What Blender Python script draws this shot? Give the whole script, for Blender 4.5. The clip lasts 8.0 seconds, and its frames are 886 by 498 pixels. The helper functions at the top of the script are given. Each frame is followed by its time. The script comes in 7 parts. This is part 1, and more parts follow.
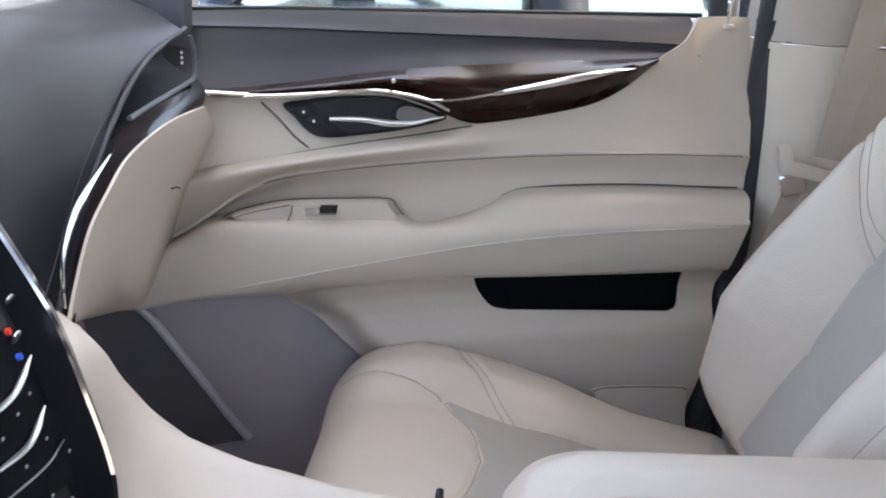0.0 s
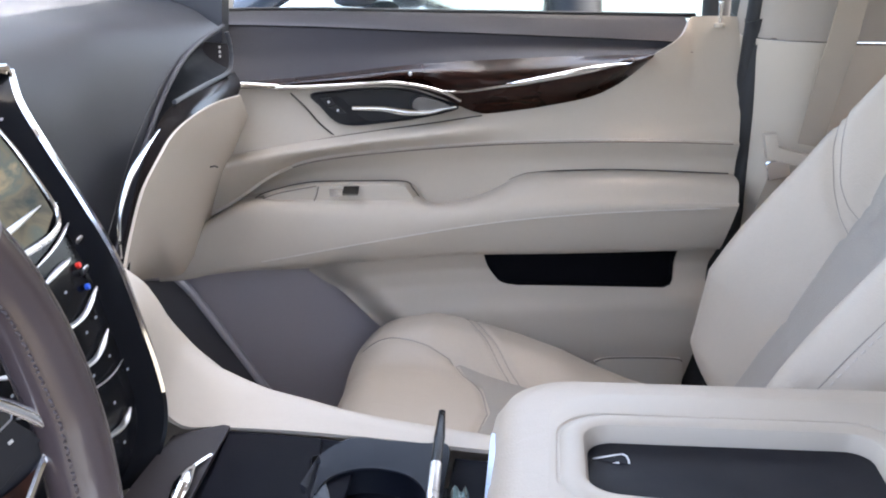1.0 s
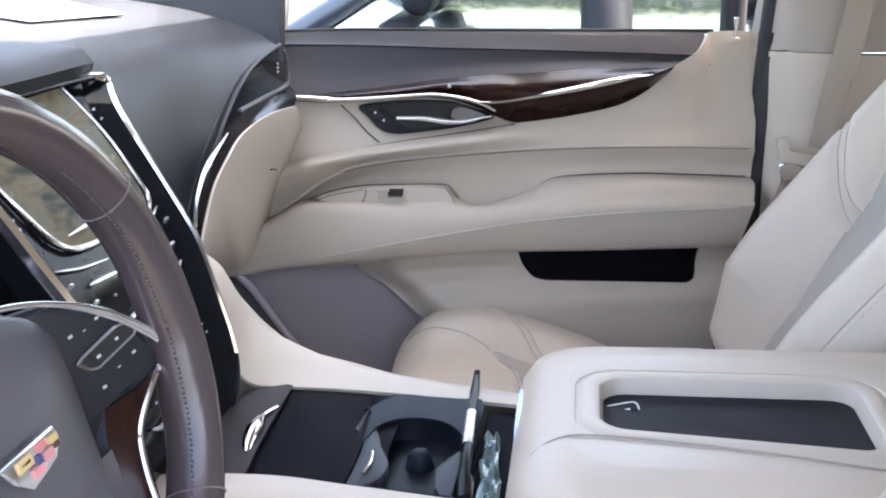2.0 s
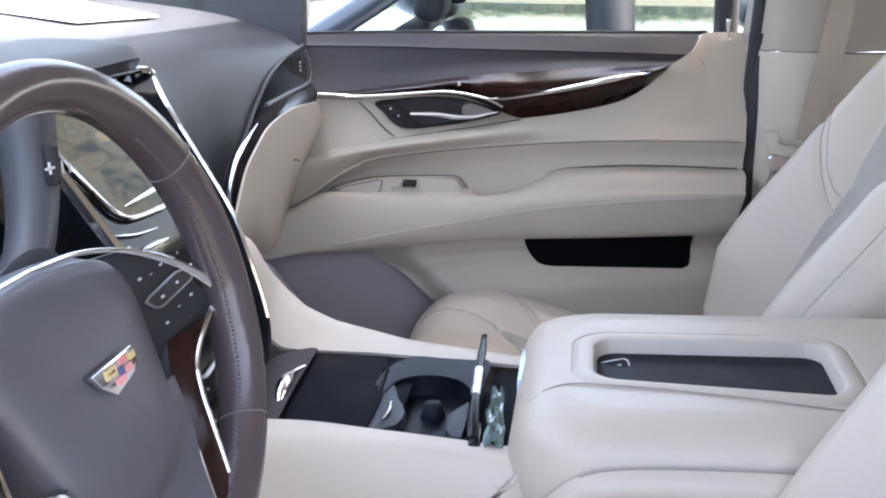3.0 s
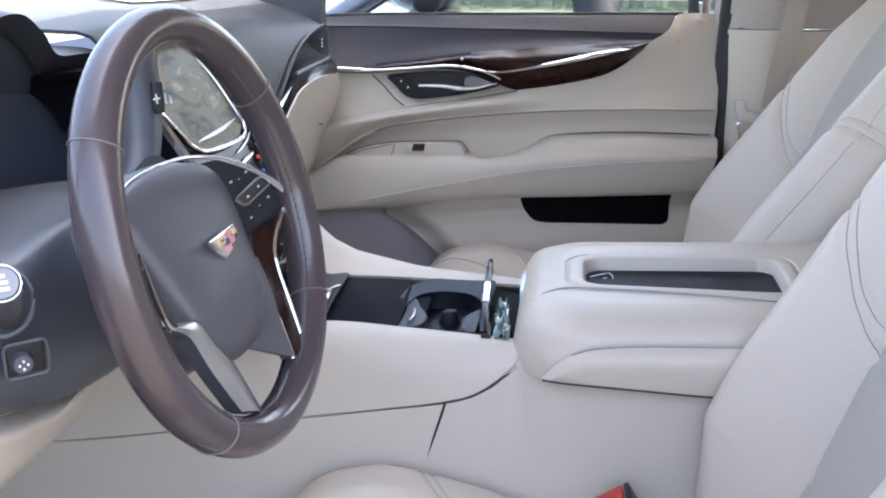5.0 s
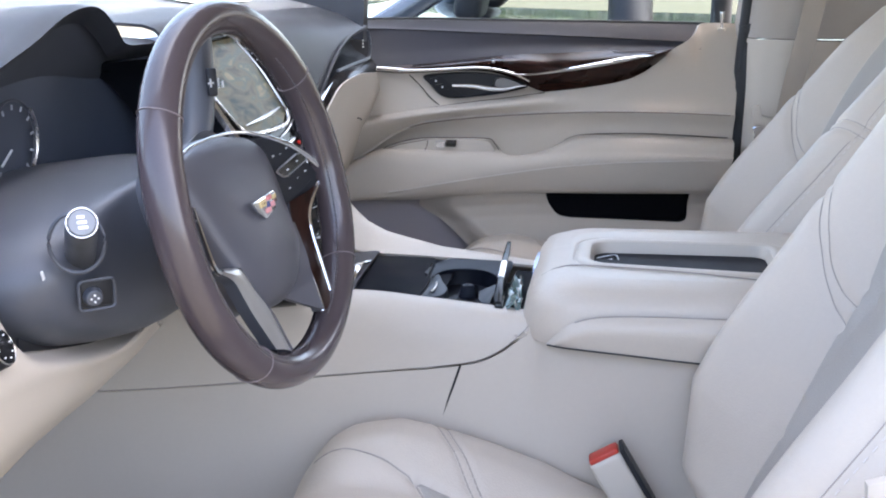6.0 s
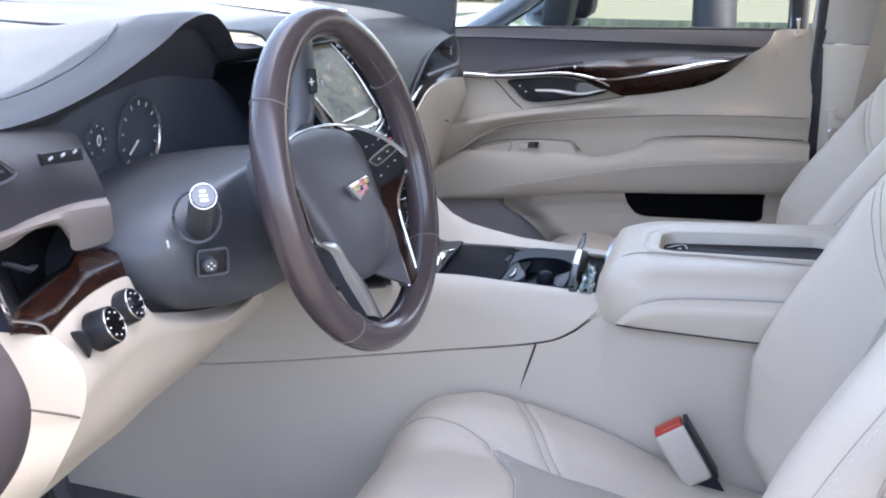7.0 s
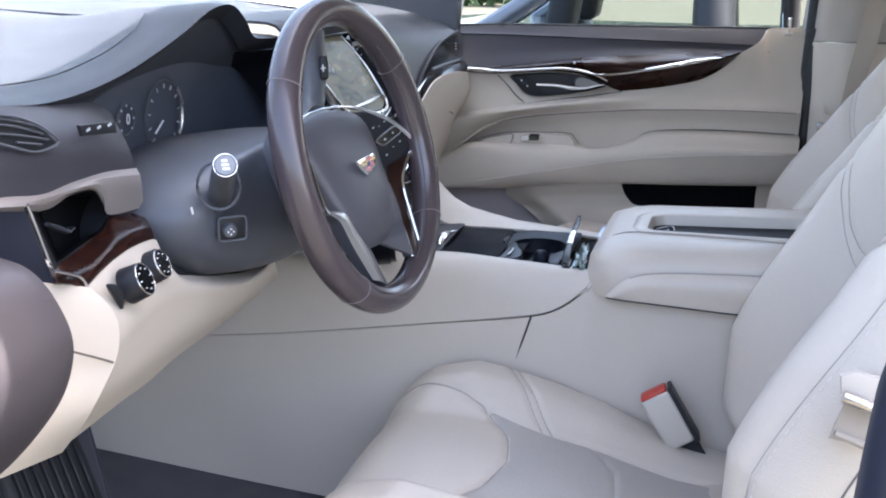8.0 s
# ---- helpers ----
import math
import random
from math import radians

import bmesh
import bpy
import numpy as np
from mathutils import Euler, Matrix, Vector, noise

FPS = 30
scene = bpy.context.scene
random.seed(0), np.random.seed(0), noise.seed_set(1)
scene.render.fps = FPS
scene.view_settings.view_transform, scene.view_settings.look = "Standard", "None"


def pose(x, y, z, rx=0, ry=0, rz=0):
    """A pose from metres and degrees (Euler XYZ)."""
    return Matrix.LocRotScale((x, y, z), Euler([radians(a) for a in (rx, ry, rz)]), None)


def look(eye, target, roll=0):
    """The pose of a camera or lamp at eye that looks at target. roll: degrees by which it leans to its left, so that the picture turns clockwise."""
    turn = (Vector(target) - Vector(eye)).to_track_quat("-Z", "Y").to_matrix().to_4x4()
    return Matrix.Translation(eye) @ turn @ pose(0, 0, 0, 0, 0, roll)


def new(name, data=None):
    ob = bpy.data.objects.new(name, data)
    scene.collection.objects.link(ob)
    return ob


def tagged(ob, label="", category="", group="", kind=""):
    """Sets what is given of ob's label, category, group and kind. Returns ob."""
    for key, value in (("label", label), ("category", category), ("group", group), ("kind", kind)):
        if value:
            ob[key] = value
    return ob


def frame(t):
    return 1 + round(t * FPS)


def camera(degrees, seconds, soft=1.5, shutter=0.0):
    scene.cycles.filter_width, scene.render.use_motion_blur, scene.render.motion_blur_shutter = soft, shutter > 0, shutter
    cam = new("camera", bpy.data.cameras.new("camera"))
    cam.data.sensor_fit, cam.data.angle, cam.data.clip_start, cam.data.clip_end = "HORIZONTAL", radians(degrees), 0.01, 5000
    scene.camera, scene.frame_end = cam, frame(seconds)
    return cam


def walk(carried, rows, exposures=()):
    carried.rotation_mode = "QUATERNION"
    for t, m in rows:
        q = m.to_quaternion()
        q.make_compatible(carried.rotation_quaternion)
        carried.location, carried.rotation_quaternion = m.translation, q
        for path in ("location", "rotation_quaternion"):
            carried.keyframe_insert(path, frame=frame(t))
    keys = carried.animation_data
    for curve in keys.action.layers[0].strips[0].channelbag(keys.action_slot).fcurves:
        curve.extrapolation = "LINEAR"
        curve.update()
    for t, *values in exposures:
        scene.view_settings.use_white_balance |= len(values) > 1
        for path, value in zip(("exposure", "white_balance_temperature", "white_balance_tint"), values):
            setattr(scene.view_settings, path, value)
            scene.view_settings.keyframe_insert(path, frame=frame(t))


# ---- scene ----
cam = camera(43, 8.0, soft=2.0)
PATH = [
    (0.0, (0.0636, 0.0844, 1.6429), (-0.0455, 1.9782, 1.0093), 0.97),
    (0.5, (0.0867, 0.0104, 1.6372), (-0.0564, 1.9024, 1.0049), 0.83),
    (1.0, (0.098, -0.0657, 1.6346), (-0.0645, 1.8338, 1.0299), 0.52),
    (1.5, (0.1063, -0.1425, 1.6342), (-0.1023, 1.7609, 1.0566), 0.04),
    (2.8, (0.1389, -0.3296, 1.6286), (-0.1222, 1.5791, 1.0912), -0.86),
    (3.0, (0.1379, -0.3503, 1.6296), (-0.1229, 1.5582, 1.0914), -0.74),
    (3.5, (0.135, -0.3987, 1.628), (-0.121, 1.5124, 1.0969), -0.81),
    (4.0, (0.1316, -0.4609, 1.6239), (-0.1047, 1.452, 1.09), -0.67),
    (4.5, (0.1334, -0.532, 1.6207), (-0.1028, 1.381, 1.087), -0.84),
    (5.0, (0.1375, -0.5991, 1.6081), (-0.1026, 1.3137, 1.0759), -0.96),
    (6.3, (0.1964, -0.7756, 1.6011), (-0.1518, 1.1267, 1.0913), 0.05),
    (6.5, (0.1969, -0.7948, 1.5982), (-0.174, 1.1023, 1.0849), -0.04),
    (7.0, (0.2263, -0.864, 1.5997), (-0.2508, 1.016, 1.1118), -0.8),
    (7.5, (0.2482, -0.9177, 1.5922), (-0.2291, 0.9629, 1.1069), -0.9),
    (8.0, (0.2638, -0.9705, 1.5874), (-0.229, 0.9077, 1.1083), -0.54),
]
EXPOSURES = [(0, 3.2, 6850, 13), (1.5, 3.38, 6850, 14), (3.5, 3.22, 6650, 14), (5, 3.17, 6600, 14), (7.4, 3.05, 6400, 13), (8, 2.93, 6350, 13)]
walk(cam, [(t, look(eye, target, roll)) for t, eye, target, roll in PATH], EXPOSURES)

# ---- world, sun and exposure ----
world = bpy.data.worlds.new("world")
scene.world = world
world.use_nodes = True
wn, wl = world.node_tree.nodes, world.node_tree.links
sky = wn.new("ShaderNodeTexSky")
sky.sky_type = 'NISHITA'
sky.sun_disc = False
SUN_EL, SUN_ROT = radians(60), radians(70)
sky.sun_elevation, sky.sun_rotation = SUN_EL, SUN_ROT
sky.dust_density, sky.ozone_density = 5.0, 0.6
wl.new(sky.outputs[0], wn["Background"].inputs[0])
wn["Background"].inputs[1].default_value = 0.15
sun_data = bpy.data.lights.new("sun", 'SUN')
sun_data.energy, sun_data.angle, sun_data.color = 3.0, radians(0.5), (1.0, 0.95, 0.88)
sun = new("sun", sun_data)
sun.matrix_world = look((math.sin(SUN_ROT) * math.cos(SUN_EL) * 30, math.cos(SUN_ROT) * math.cos(SUN_EL) * 30, math.sin(SUN_EL) * 30), (0, 0, 0))


# ---- materials ----
def material(name, col, rough=0.5, metal=0.0, var=0.08, scale=6.0, bump=0.0, bump_scale=400.0, coat=0.0, sheen=0.0, spec=0.5, vor=False, crease=0.0):
    """A surface with broad colour drift, fine grain and grain relief, in metres."""
    m = bpy.data.materials.new(name)
    m.use_nodes = True
    n, l = m.node_tree.nodes, m.node_tree.links
    b = n["Principled BSDF"]
    b.inputs["Roughness"].default_value, b.inputs["Metallic"].default_value = rough, metal
    b.inputs["Coat Weight"].default_value, b.inputs["Coat Roughness"].default_value = coat, 0.06
    b.inputs["Sheen Weight"].default_value = sheen
    b.inputs["Specular IOR Level"].default_value = spec
    tc = n.new("ShaderNodeTexCoord")
    big, fine = n.new("ShaderNodeTexNoise"), n.new("ShaderNodeTexNoise")
    big.inputs["Scale"].default_value, fine.inputs["Scale"].default_value = scale, scale * 40
    big.inputs["Detail"].default_value, fine.inputs["Detail"].default_value = 4, 2
    add = n.new("ShaderNodeMath")
    add.operation = 'MULTIPLY_ADD'
    add.inputs[1].default_value = 0.35
    ramp = n.new("ShaderNodeMapRange")
    ramp.inputs[1].default_value, ramp.inputs[2].default_value = 0.3, 1.05
    ramp.inputs[3].default_value, ramp.inputs[4].default_value = 1 - var, 1 + var
    mix = n.new("ShaderNodeMix")
    mix.data_type, mix.blend_type = 'RGBA', 'MULTIPLY'
    mix.inputs[0].default_value = 1
    mix.inputs[6].default_value = (*col, 1)
    l.new(tc.outputs["Object"], big.inputs["Vector"]), l.new(tc.outputs["Object"], fine.inputs["Vector"])
    l.new(fine.outputs[0], add.inputs[0]), l.new(big.outputs[0], add.inputs[2])
    l.new(add.outputs[0], ramp.inputs[0]), l.new(ramp.outputs[0], mix.inputs[7])
    l.new(mix.outputs[2], b.inputs["Base Color"])
    rr = n.new("ShaderNodeMapRange")
    rr.inputs[1].default_value, rr.inputs[2].default_value = 0.3, 0.75
    rr.inputs[3].default_value, rr.inputs[4].default_value = rough * 0.88, min(1, rough * 1.12)
    l.new(big.outputs[0], rr.inputs[0]), l.new(rr.outputs[0], b.inputs["Roughness"])
    if bump:
        t = n.new("ShaderNodeTexVoronoi" if vor else "ShaderNodeTexNoise")
        t.inputs["Scale"].default_value = bump_scale
        bp = n.new("ShaderNodeBump")
        bp.inputs["Strength"].default_value, bp.inputs["Distance"].default_value = bump, 0.0006
        l.new(tc.outputs["Object"], t.inputs["Vector"]), l.new(t.outputs[0], bp.inputs["Height"])
        l.new(bp.outputs[0], b.inputs["Normal"])
        if crease:
            w, wb = n.new("ShaderNodeTexNoise"), n.new("ShaderNodeBump")
            w.inputs["Scale"].default_value, w.inputs["Detail"].default_value, w.inputs["Distortion"].default_value = 22, 3, 0.8
            wb.inputs["Strength"].default_value, wb.inputs["Distance"].default_value = crease, 0.004
            l.new(tc.outputs["Object"], w.inputs["Vector"]), l.new(w.outputs[0], wb.inputs["Height"])
            l.new(wb.outputs[0], bp.inputs["Normal"])
    return m


def wood_material():
    m = material("dark_burl_wood", (0.05, 0.018, 0.01), rough=0.28, coat=0.08, spec=0.2)
    n, l = m.node_tree.nodes, m.node_tree.links
    b, tc = n["Principled BSDF"], n["Texture Coordinate"]
    w, d, r = n.new("ShaderNodeTexNoise"), n.new("ShaderNodeMapping"), n.new("ShaderNodeValToRGB")
    d.inputs["Scale"].default_value = (9, 9, 60)
    w.inputs["Scale"].default_value, w.inputs["Detail"].default_value, w.inputs["Distortion"].default_value = 1.6, 8, 1.2
    r.color_ramp.elements[0].position, r.color_ramp.elements[1].position = 0.35, 0.72
    r.color_ramp.elements[0].color, r.color_ramp.elements[1].color = (0.009, 0.004, 0.0038, 1), (0.036, 0.013, 0.009, 1)
    l.new(tc.outputs["Object"], d.inputs["Vector"]), l.new(d.outputs[0], w.inputs["Vector"])
    l.new(w.outputs[0], r.inputs[0]), l.new(r.outputs[0], b.inputs["Base Color"])
    return m


def glass_material(name, tint=(0.9, 0.95, 0.93)):
    m = bpy.data.materials.new(name)
    m.use_nodes = True
    b = m.node_tree.nodes["Principled BSDF"]
    b.inputs["Base Color"].default_value = (*tint, 1)
    b.inputs["Transmission Weight"].default_value, b.inputs["Roughness"].default_value, b.inputs["IOR"].default_value = 1, 0.0, 1.05
    return m


LEATHER = material("beige_leather", (0.518, 0.455, 0.386), rough=0.40, var=0.06, scale=5, bump=0.35, bump_scale=520, vor=True, crease=0.22)
LEATHER_IN = material("perforated_beige_leather", (0.36, 0.332, 0.298), rough=0.55, var=0.06, scale=5, bump=0.6, bump_scale=420, vor=True, crease=0.2)
BEIGE = material("beige_trim", (0.512, 0.456, 0.392), rough=0.48, var=0.05, scale=4, bump=0.3, bump_scale=700, crease=0.08)
BEIGE_HARD = material("beige_plastic", (0.512, 0.46, 0.396), rough=0.42, var=0.03, scale=4, bump=0.15, bump_scale=900)
GAP = material("dark_gap", (0.05, 0.044, 0.042), rough=0.8, var=0.1, scale=40)
STITCH = material("pale_thread", (0.58, 0.54, 0.50), rough=0.8, var=0.1, scale=40)
SOFT_SEAM = material("leather_fold", (0.33, 0.295, 0.265), rough=0.7, var=0.1, scale=40)
SEAM = material("seam_shadow_thread", (0.15, 0.13, 0.12), rough=0.8, var=0.1, scale=40)
DARK = material("dark_brown_grey_trim", (0.037, 0.037, 0.047), rough=0.55, var=0.08, scale=5, bump=0.35, bump_scale=700, spec=0.3)
DARK_SOFT = material("dark_grey_soft_dash", (0.035, 0.038, 0.046), rough=0.5, var=0.08, scale=4, bump=0.35, bump_scale=800, spec=0.14)
# dark plastic, its colour lifted and blued to take in a veiling haze
COLUMN = material("haze_lifted_column_plastic", (0.068, 0.074, 0.091), rough=0.42, var=0.06, scale=6, bump=0.3, bump_scale=900)
WHEEL_LEATHER = material("brown_wheel_leather", (0.064, 0.050, 0.055), rough=0.22, var=0.08, scale=9, bump=0.12, bump_scale=350, spec=0.65, crease=0.12)
AIRBAG = material("brown_airbag_cover", (0.076, 0.075, 0.088), rough=0.42, var=0.06, scale=8, bump=0.3, bump_scale=800)
BLACK = material("black_plastic", (0.016, 0.017, 0.021), rough=0.45, var=0.1, scale=12, spec=0.3)
PIANO = material("gloss_black", (0.007, 0.007, 0.008), rough=0.08, var=0.1, scale=12, coat=1.0)
POCKET = material("pocket_shade_black", (0.005, 0.005, 0.007), rough=0.95, var=0.1, scale=30, spec=0.1)
CARPET = material("grey_carpet", (0.10, 0.098, 0.105), rough=0.95, var=0.2, scale=20, bump=1.0, bump_scale=600, spec=0.1)
FLOCK = material("mauve_grey_lower_trim", (0.40, 0.36, 0.372), rough=0.8, var=0.06, scale=6, bump=0.3, bump_scale=800)
CHROME = material("chrome", (0.85, 0.86, 0.88), rough=0.09, metal=1.0, var=0.03, scale=20)
SATIN = material("satin_metal", (0.72, 0.70, 0.69), rough=0.27, metal=1.0, var=0.04, scale=20)
RUBBER = material("black_rubber", (0.018, 0.019, 0.023), rough=0.7, var=0.15, scale=20)
RED = material("red_plastic", (0.45, 0.035, 0.02), rough=0.4, var=0.05)
WEB = material("beige_webbing", (0.36, 0.31, 0.26), rough=0.85, var=0.06, scale=10, bump=1.0, bump_scale=900)
MARK = material("white_print", (0.75, 0.76, 0.78), rough=0.5, var=0.02)
WOOD = wood_material()
GLASS = glass_material("clear_glass")


# ---- shape helpers ----
def part(name, bm, mat, parent=None, label="", smooth=True, angle=38):
    """Links a bmesh as one mesh object, under a thing or a part."""
    me = bpy.data.meshes.new(name)
    bmesh.ops.recalc_face_normals(bm, faces=bm.faces)
    bm.to_mesh(me)
    bm.free()
    if smooth:
        for p in me.polygons:
            p.use_smooth = True
        me.set_sharp_from_angle(angle=radians(angle))
    me.materials.append(mat)
    ob = new(name, me)
    if parent is not None:
        ob.parent = parent
    if label:
        ob["label"] = label
    return ob


def thing(name, label, category, group="", kind="", m=None):
    ob = new(name)
    ob.empty_display_size = 0.05
    if m is not None:
        ob.matrix_world = m
    return tagged(ob, label, category, group, kind)


def spline(pts, n, closed=False):
    """n points on a Catmull-Rom curve through pts, by chord length."""
    P = np.array(pts, float)
    if closed:
        P = np.vstack([P[-1:], P, P[:2]])
    else:
        P = np.vstack([2 * P[0] - P[1], P, 2 * P[-1] - P[-2]])
    out = []
    for i in range(1, len(P) - 2):
        p0, p1, p2, p3 = P[i - 1], P[i], P[i + 1], P[i + 2]
        for t in np.linspace(0, 1, 24, endpoint=False):
            out.append(0.5 * (2 * p1 + (p2 - p0) * t + (2 * p0 - 5 * p1 + 4 * p2 - p3) * t * t + (3 * p1 - p0 - 3 * p2 + p3) * t ** 3))
    if not closed:
        out.append(P[-2])
    else:
        out.append(out[0])
    out = np.array(out)
    s = np.r_[0, np.cumsum(np.linalg.norm(np.diff(out, axis=0), axis=1))]
    q = np.linspace(0, s[-1], n, endpoint=not closed)
    return np.stack([np.interp(q, s, out[:, k]) for k in range(out.shape[1])], axis=1)


def skin(rows, close_u=False, close_v=False, cap=False, skip=None):
    """A quad sheet through rows of points."""
    bm = bmesh.new()
    vs = [[bm.verts.new(tuple(p)) for p in r] for r in rows]
    nr, nc = len(vs), len(vs[0])
    for i in range(nr if close_v else nr - 1):
        for j in range(nc if close_u else nc - 1):
            if skip and skip(i, j):
                continue
            a, b, c, d = vs[i][j], vs[i][(j + 1) % nc], vs[(i + 1) % nr][(j + 1) % nc], vs[(i + 1) % nr][j]
            try:
                bm.faces.new((a, b, c, d))
            except ValueError:
                pass
    if cap:
        bm.faces.new(vs[0]), bm.faces.new(vs[-1][::-1])
    return bm


def across(curves, n_along, n_across, closed=False):
    """Rows of points: each guide curve is resampled, then the guides are joined by smooth cross curves."""
    C = [spline(c, n_along, closed) for c in curves]
    cols = [spline([c[j] for c in C], n_across) for j in range(n_along)]
    return [[cols[j][i] for j in range(n_along)] for i in range(n_across)]


def thick(bm, d):
    """Gives a sheet a back, d metres behind its faces."""
    bmesh.ops.recalc_face_normals(bm, faces=bm.faces)
    bmesh.ops.solidify(bm, geom=list(bm.faces), thickness=d)
    return bm


def tube(pts, r, seg=10, closed=False, flat=1.0, up=(0, 0, 1)):
    """A round or flattened bar along points; r may be a list."""
    P = [Vector(p) for p in pts]
    n = len(P)
    rows = []
    for i, p in enumerate(P):
        a, b = (P[(i - 1) % n], P[(i + 1) % n]) if closed else (P[max(i - 1, 0)], P[min(i + 1, n - 1)])
        t = (b - a).normalized()
        s = t.cross(Vector(up))
        s = s.normalized() if s.length > 1e-4 else Vector((1, 0, 0))
        q = s.cross(t)
        rr = r[i] if isinstance(r, (list, tuple, np.ndarray)) else r
        rows.append([p + s * (rr * math.cos(k * math.tau / seg)) + q * (rr * flat * math.sin(k * math.tau / seg)) for k in range(seg)])
    return skin(rows, close_u=True, close_v=closed, cap=not closed)


def box(sx, sy, sz, bevel=0.003, seg=2, m=None, taper=1.0):
    """A rounded box about its centre."""
    bm = bmesh.new()
    bmesh.ops.create_cube(bm, size=1)
    for v in bm.verts:
        k = taper if v.co.z > 0 else 1
        v.co = Vector((v.co.x * sx * k, v.co.y * sy * k, v.co.z * sz))
    if bevel:
        bmesh.ops.bevel(bm, geom=list(bm.edges), offset=bevel, segments=seg, affect='EDGES', profile=0.5)
    if m is not None:
        bm.transform(m)
    return bm


def plate(outline, depth, bevel=0.002, seg=2, m=None):
    """A flat outline in x and y, from z = 0 up to depth, with rounded edges."""
    bm = bmesh.new()
    f = bm.faces.new([bm.verts.new((p[0], p[1], 0)) for p in outline])
    r = bmesh.ops.extrude_face_region(bm, geom=[f])
    top = [v for v in r["geom"] if isinstance(v, bmesh.types.BMVert)]
    for v in top:
        v.co.z = depth
    if bevel:
        e = [e for e in bm.edges if all(v in top for v in e.verts)]
        bmesh.ops.bevel(bm, geom=e, offset=bevel, segments=seg, affect='EDGES', profile=0.5)
    if m is not None:
        bm.transform(m)
    return bm


def disc(r0, r1, h, seg=32, m=None, bevel=0.0):
    bm = bmesh.new()
    bmesh.ops.create_cone(bm, cap_ends=True, segments=seg, radius1=r0, radius2=r1, depth=h)
    if bevel:
        e = [e for e in bm.edges if abs(e.verts[0].co.z - e.verts[1].co.z) < 1e-6]
        bmesh.ops.bevel(bm, geom=e, offset=bevel, segments=2, affect='EDGES', profile=0.5)
    if m is not None:
        bm.transform(m)
    return bm


def join(*bms):
    out = bmesh.new()
    for b in bms:
        me = bpy.data.meshes.new("tmp")
        b.to_mesh(me)
        b.free()
        out.from_mesh(me)
        bpy.data.meshes.remove(me)
    return out


def axes(origin, x, y):
    """A pose whose x and y axes point along the given directions."""
    x = Vector(x).normalized()
    z = x.cross(Vector(y)).normalized()
    y = z.cross(x)
    m = Matrix((x, y, z)).transposed().to_4x4()
    m.translation = Vector(origin)
    return m


def roll_off(s, half, r):
    """Unrolls a padded edge: place across and drop for an arc length s from the middle."""
    a, sg = abs(s), 1 if s >= 0 else -1
    if a < half - r:
        return s, 0.0
    a -= half - r
    if a < r * math.pi / 2:
        return sg * (half - r + r * math.sin(a / r)), r * (1 - math.cos(a / r))
    return sg * half, r + a - r * math.pi / 2


def pad(hx, hy, r, depth, nx, ny, lift, m=None, rx=None):
    """A cushion: a sheet over 2hx by 2hy that rolls over at its edges and hangs down by depth; lift(x, y) shapes the top."""
    rx = rx or r
    lx, ly = hx - rx + rx * math.pi / 2 + depth - rx, hy - r + r * math.pi / 2 + depth - r
    rows = []
    for i in range(nx + 1):
        x, dx = roll_off(-lx + 2 * lx * i / nx, hx, rx)
        row = []
        for j in range(ny + 1):
            y, dy = roll_off(-ly + 2 * ly * j / ny, hy, r)
            row.append(Vector((x, y, lift(x, y) - min(depth, dx + dy))))
        rows.append(row)
    bm = skin(rows)
    if m is not None:
        bm.transform(m)
    return bm


def groove(x, y, line, width, depth):
    """How far a stitched seam along line pulls the surface in at (x, y)."""
    best = 1e9
    for (ax, ay), (bx, by) in zip(line[:-1], line[1:]):
        ux, uy = bx - ax, by - ay
        k = max(0.0, min(1.0, ((x - ax) * ux + (y - ay) * uy) / (ux * ux + uy * uy + 1e-12)))
        best = min(best, (x - ax - k * ux) ** 2 + (y - ay - k * uy) ** 2)
    return depth * math.exp(-best / (width * width)) if best < 9 * width * width else 0.0


def step(a, b, x):
    t = max(0.0, min(1.0, (x - a) / (b - a)))
    return t * t * (3 - 2 * t)

# ---- the passenger door ----
DOOR = pose(0.022, 1.538, 0, 0, 0, 16)
door = thing("passenger_door", "closed car door with beige, dark brown and wood trim", "car door", m=DOOR)


def dl(c):
    """Door guides hold length, height and how proud they stand; here as points of the door."""
    return [(u, -w, v) for u, v, w in c]


def cut(c, u0, u1):
    """The stretch of a guide between two lengths."""
    s = spline(c, 240)
    k = np.argsort(s[:, 0], kind="stable")
    q = np.linspace(u0, u1, 160)
    return [(a, np.interp(a, s[k, 0], s[k, 1]), np.interp(a, s[k, 0], s[k, 2])) for a in q]


RE = [(0.403, 1.461, -0.03), (0.411, 1.438, -0.031), (0.41, 1.399, -0.03), (0.403, 1.329, -0.027), (0.394, 1.232, -0.023), (0.383, 1.15, -0.019), (0.366, 1.1, -0.014), (0.355, 1.032, -0.01), (0.339, 0.928, -0.005), (0.323, 0.829, 0)]


def rear(g):
    """The length at which a guide meets the door's rear edge."""
    e, s = spline(RE, 80), spline(g, 240)
    lim = np.interp(s[:, 1], e[::-1, 1], e[::-1, 0]) + 0.007 - 0.22 * (s[:, 2] + 0.03)
    over = np.nonzero(s[:, 0] >= lim - 0.004)[0]
    return float(s[over[0], 0]) if len(over) else float(lim[-1] - 0.004)


def band(name, mat, guides, u0, u1, n_along, n_across, label="", parent=None):
    """A strip of door trim between flowing guides, from the upper to the lower."""
    bm = skin(across([dl(cut(g, u0, u1 or rear(g))) for g in guides], n_along, n_across))
    return part(name, thick(bm, 0.004), mat, parent or door, label)


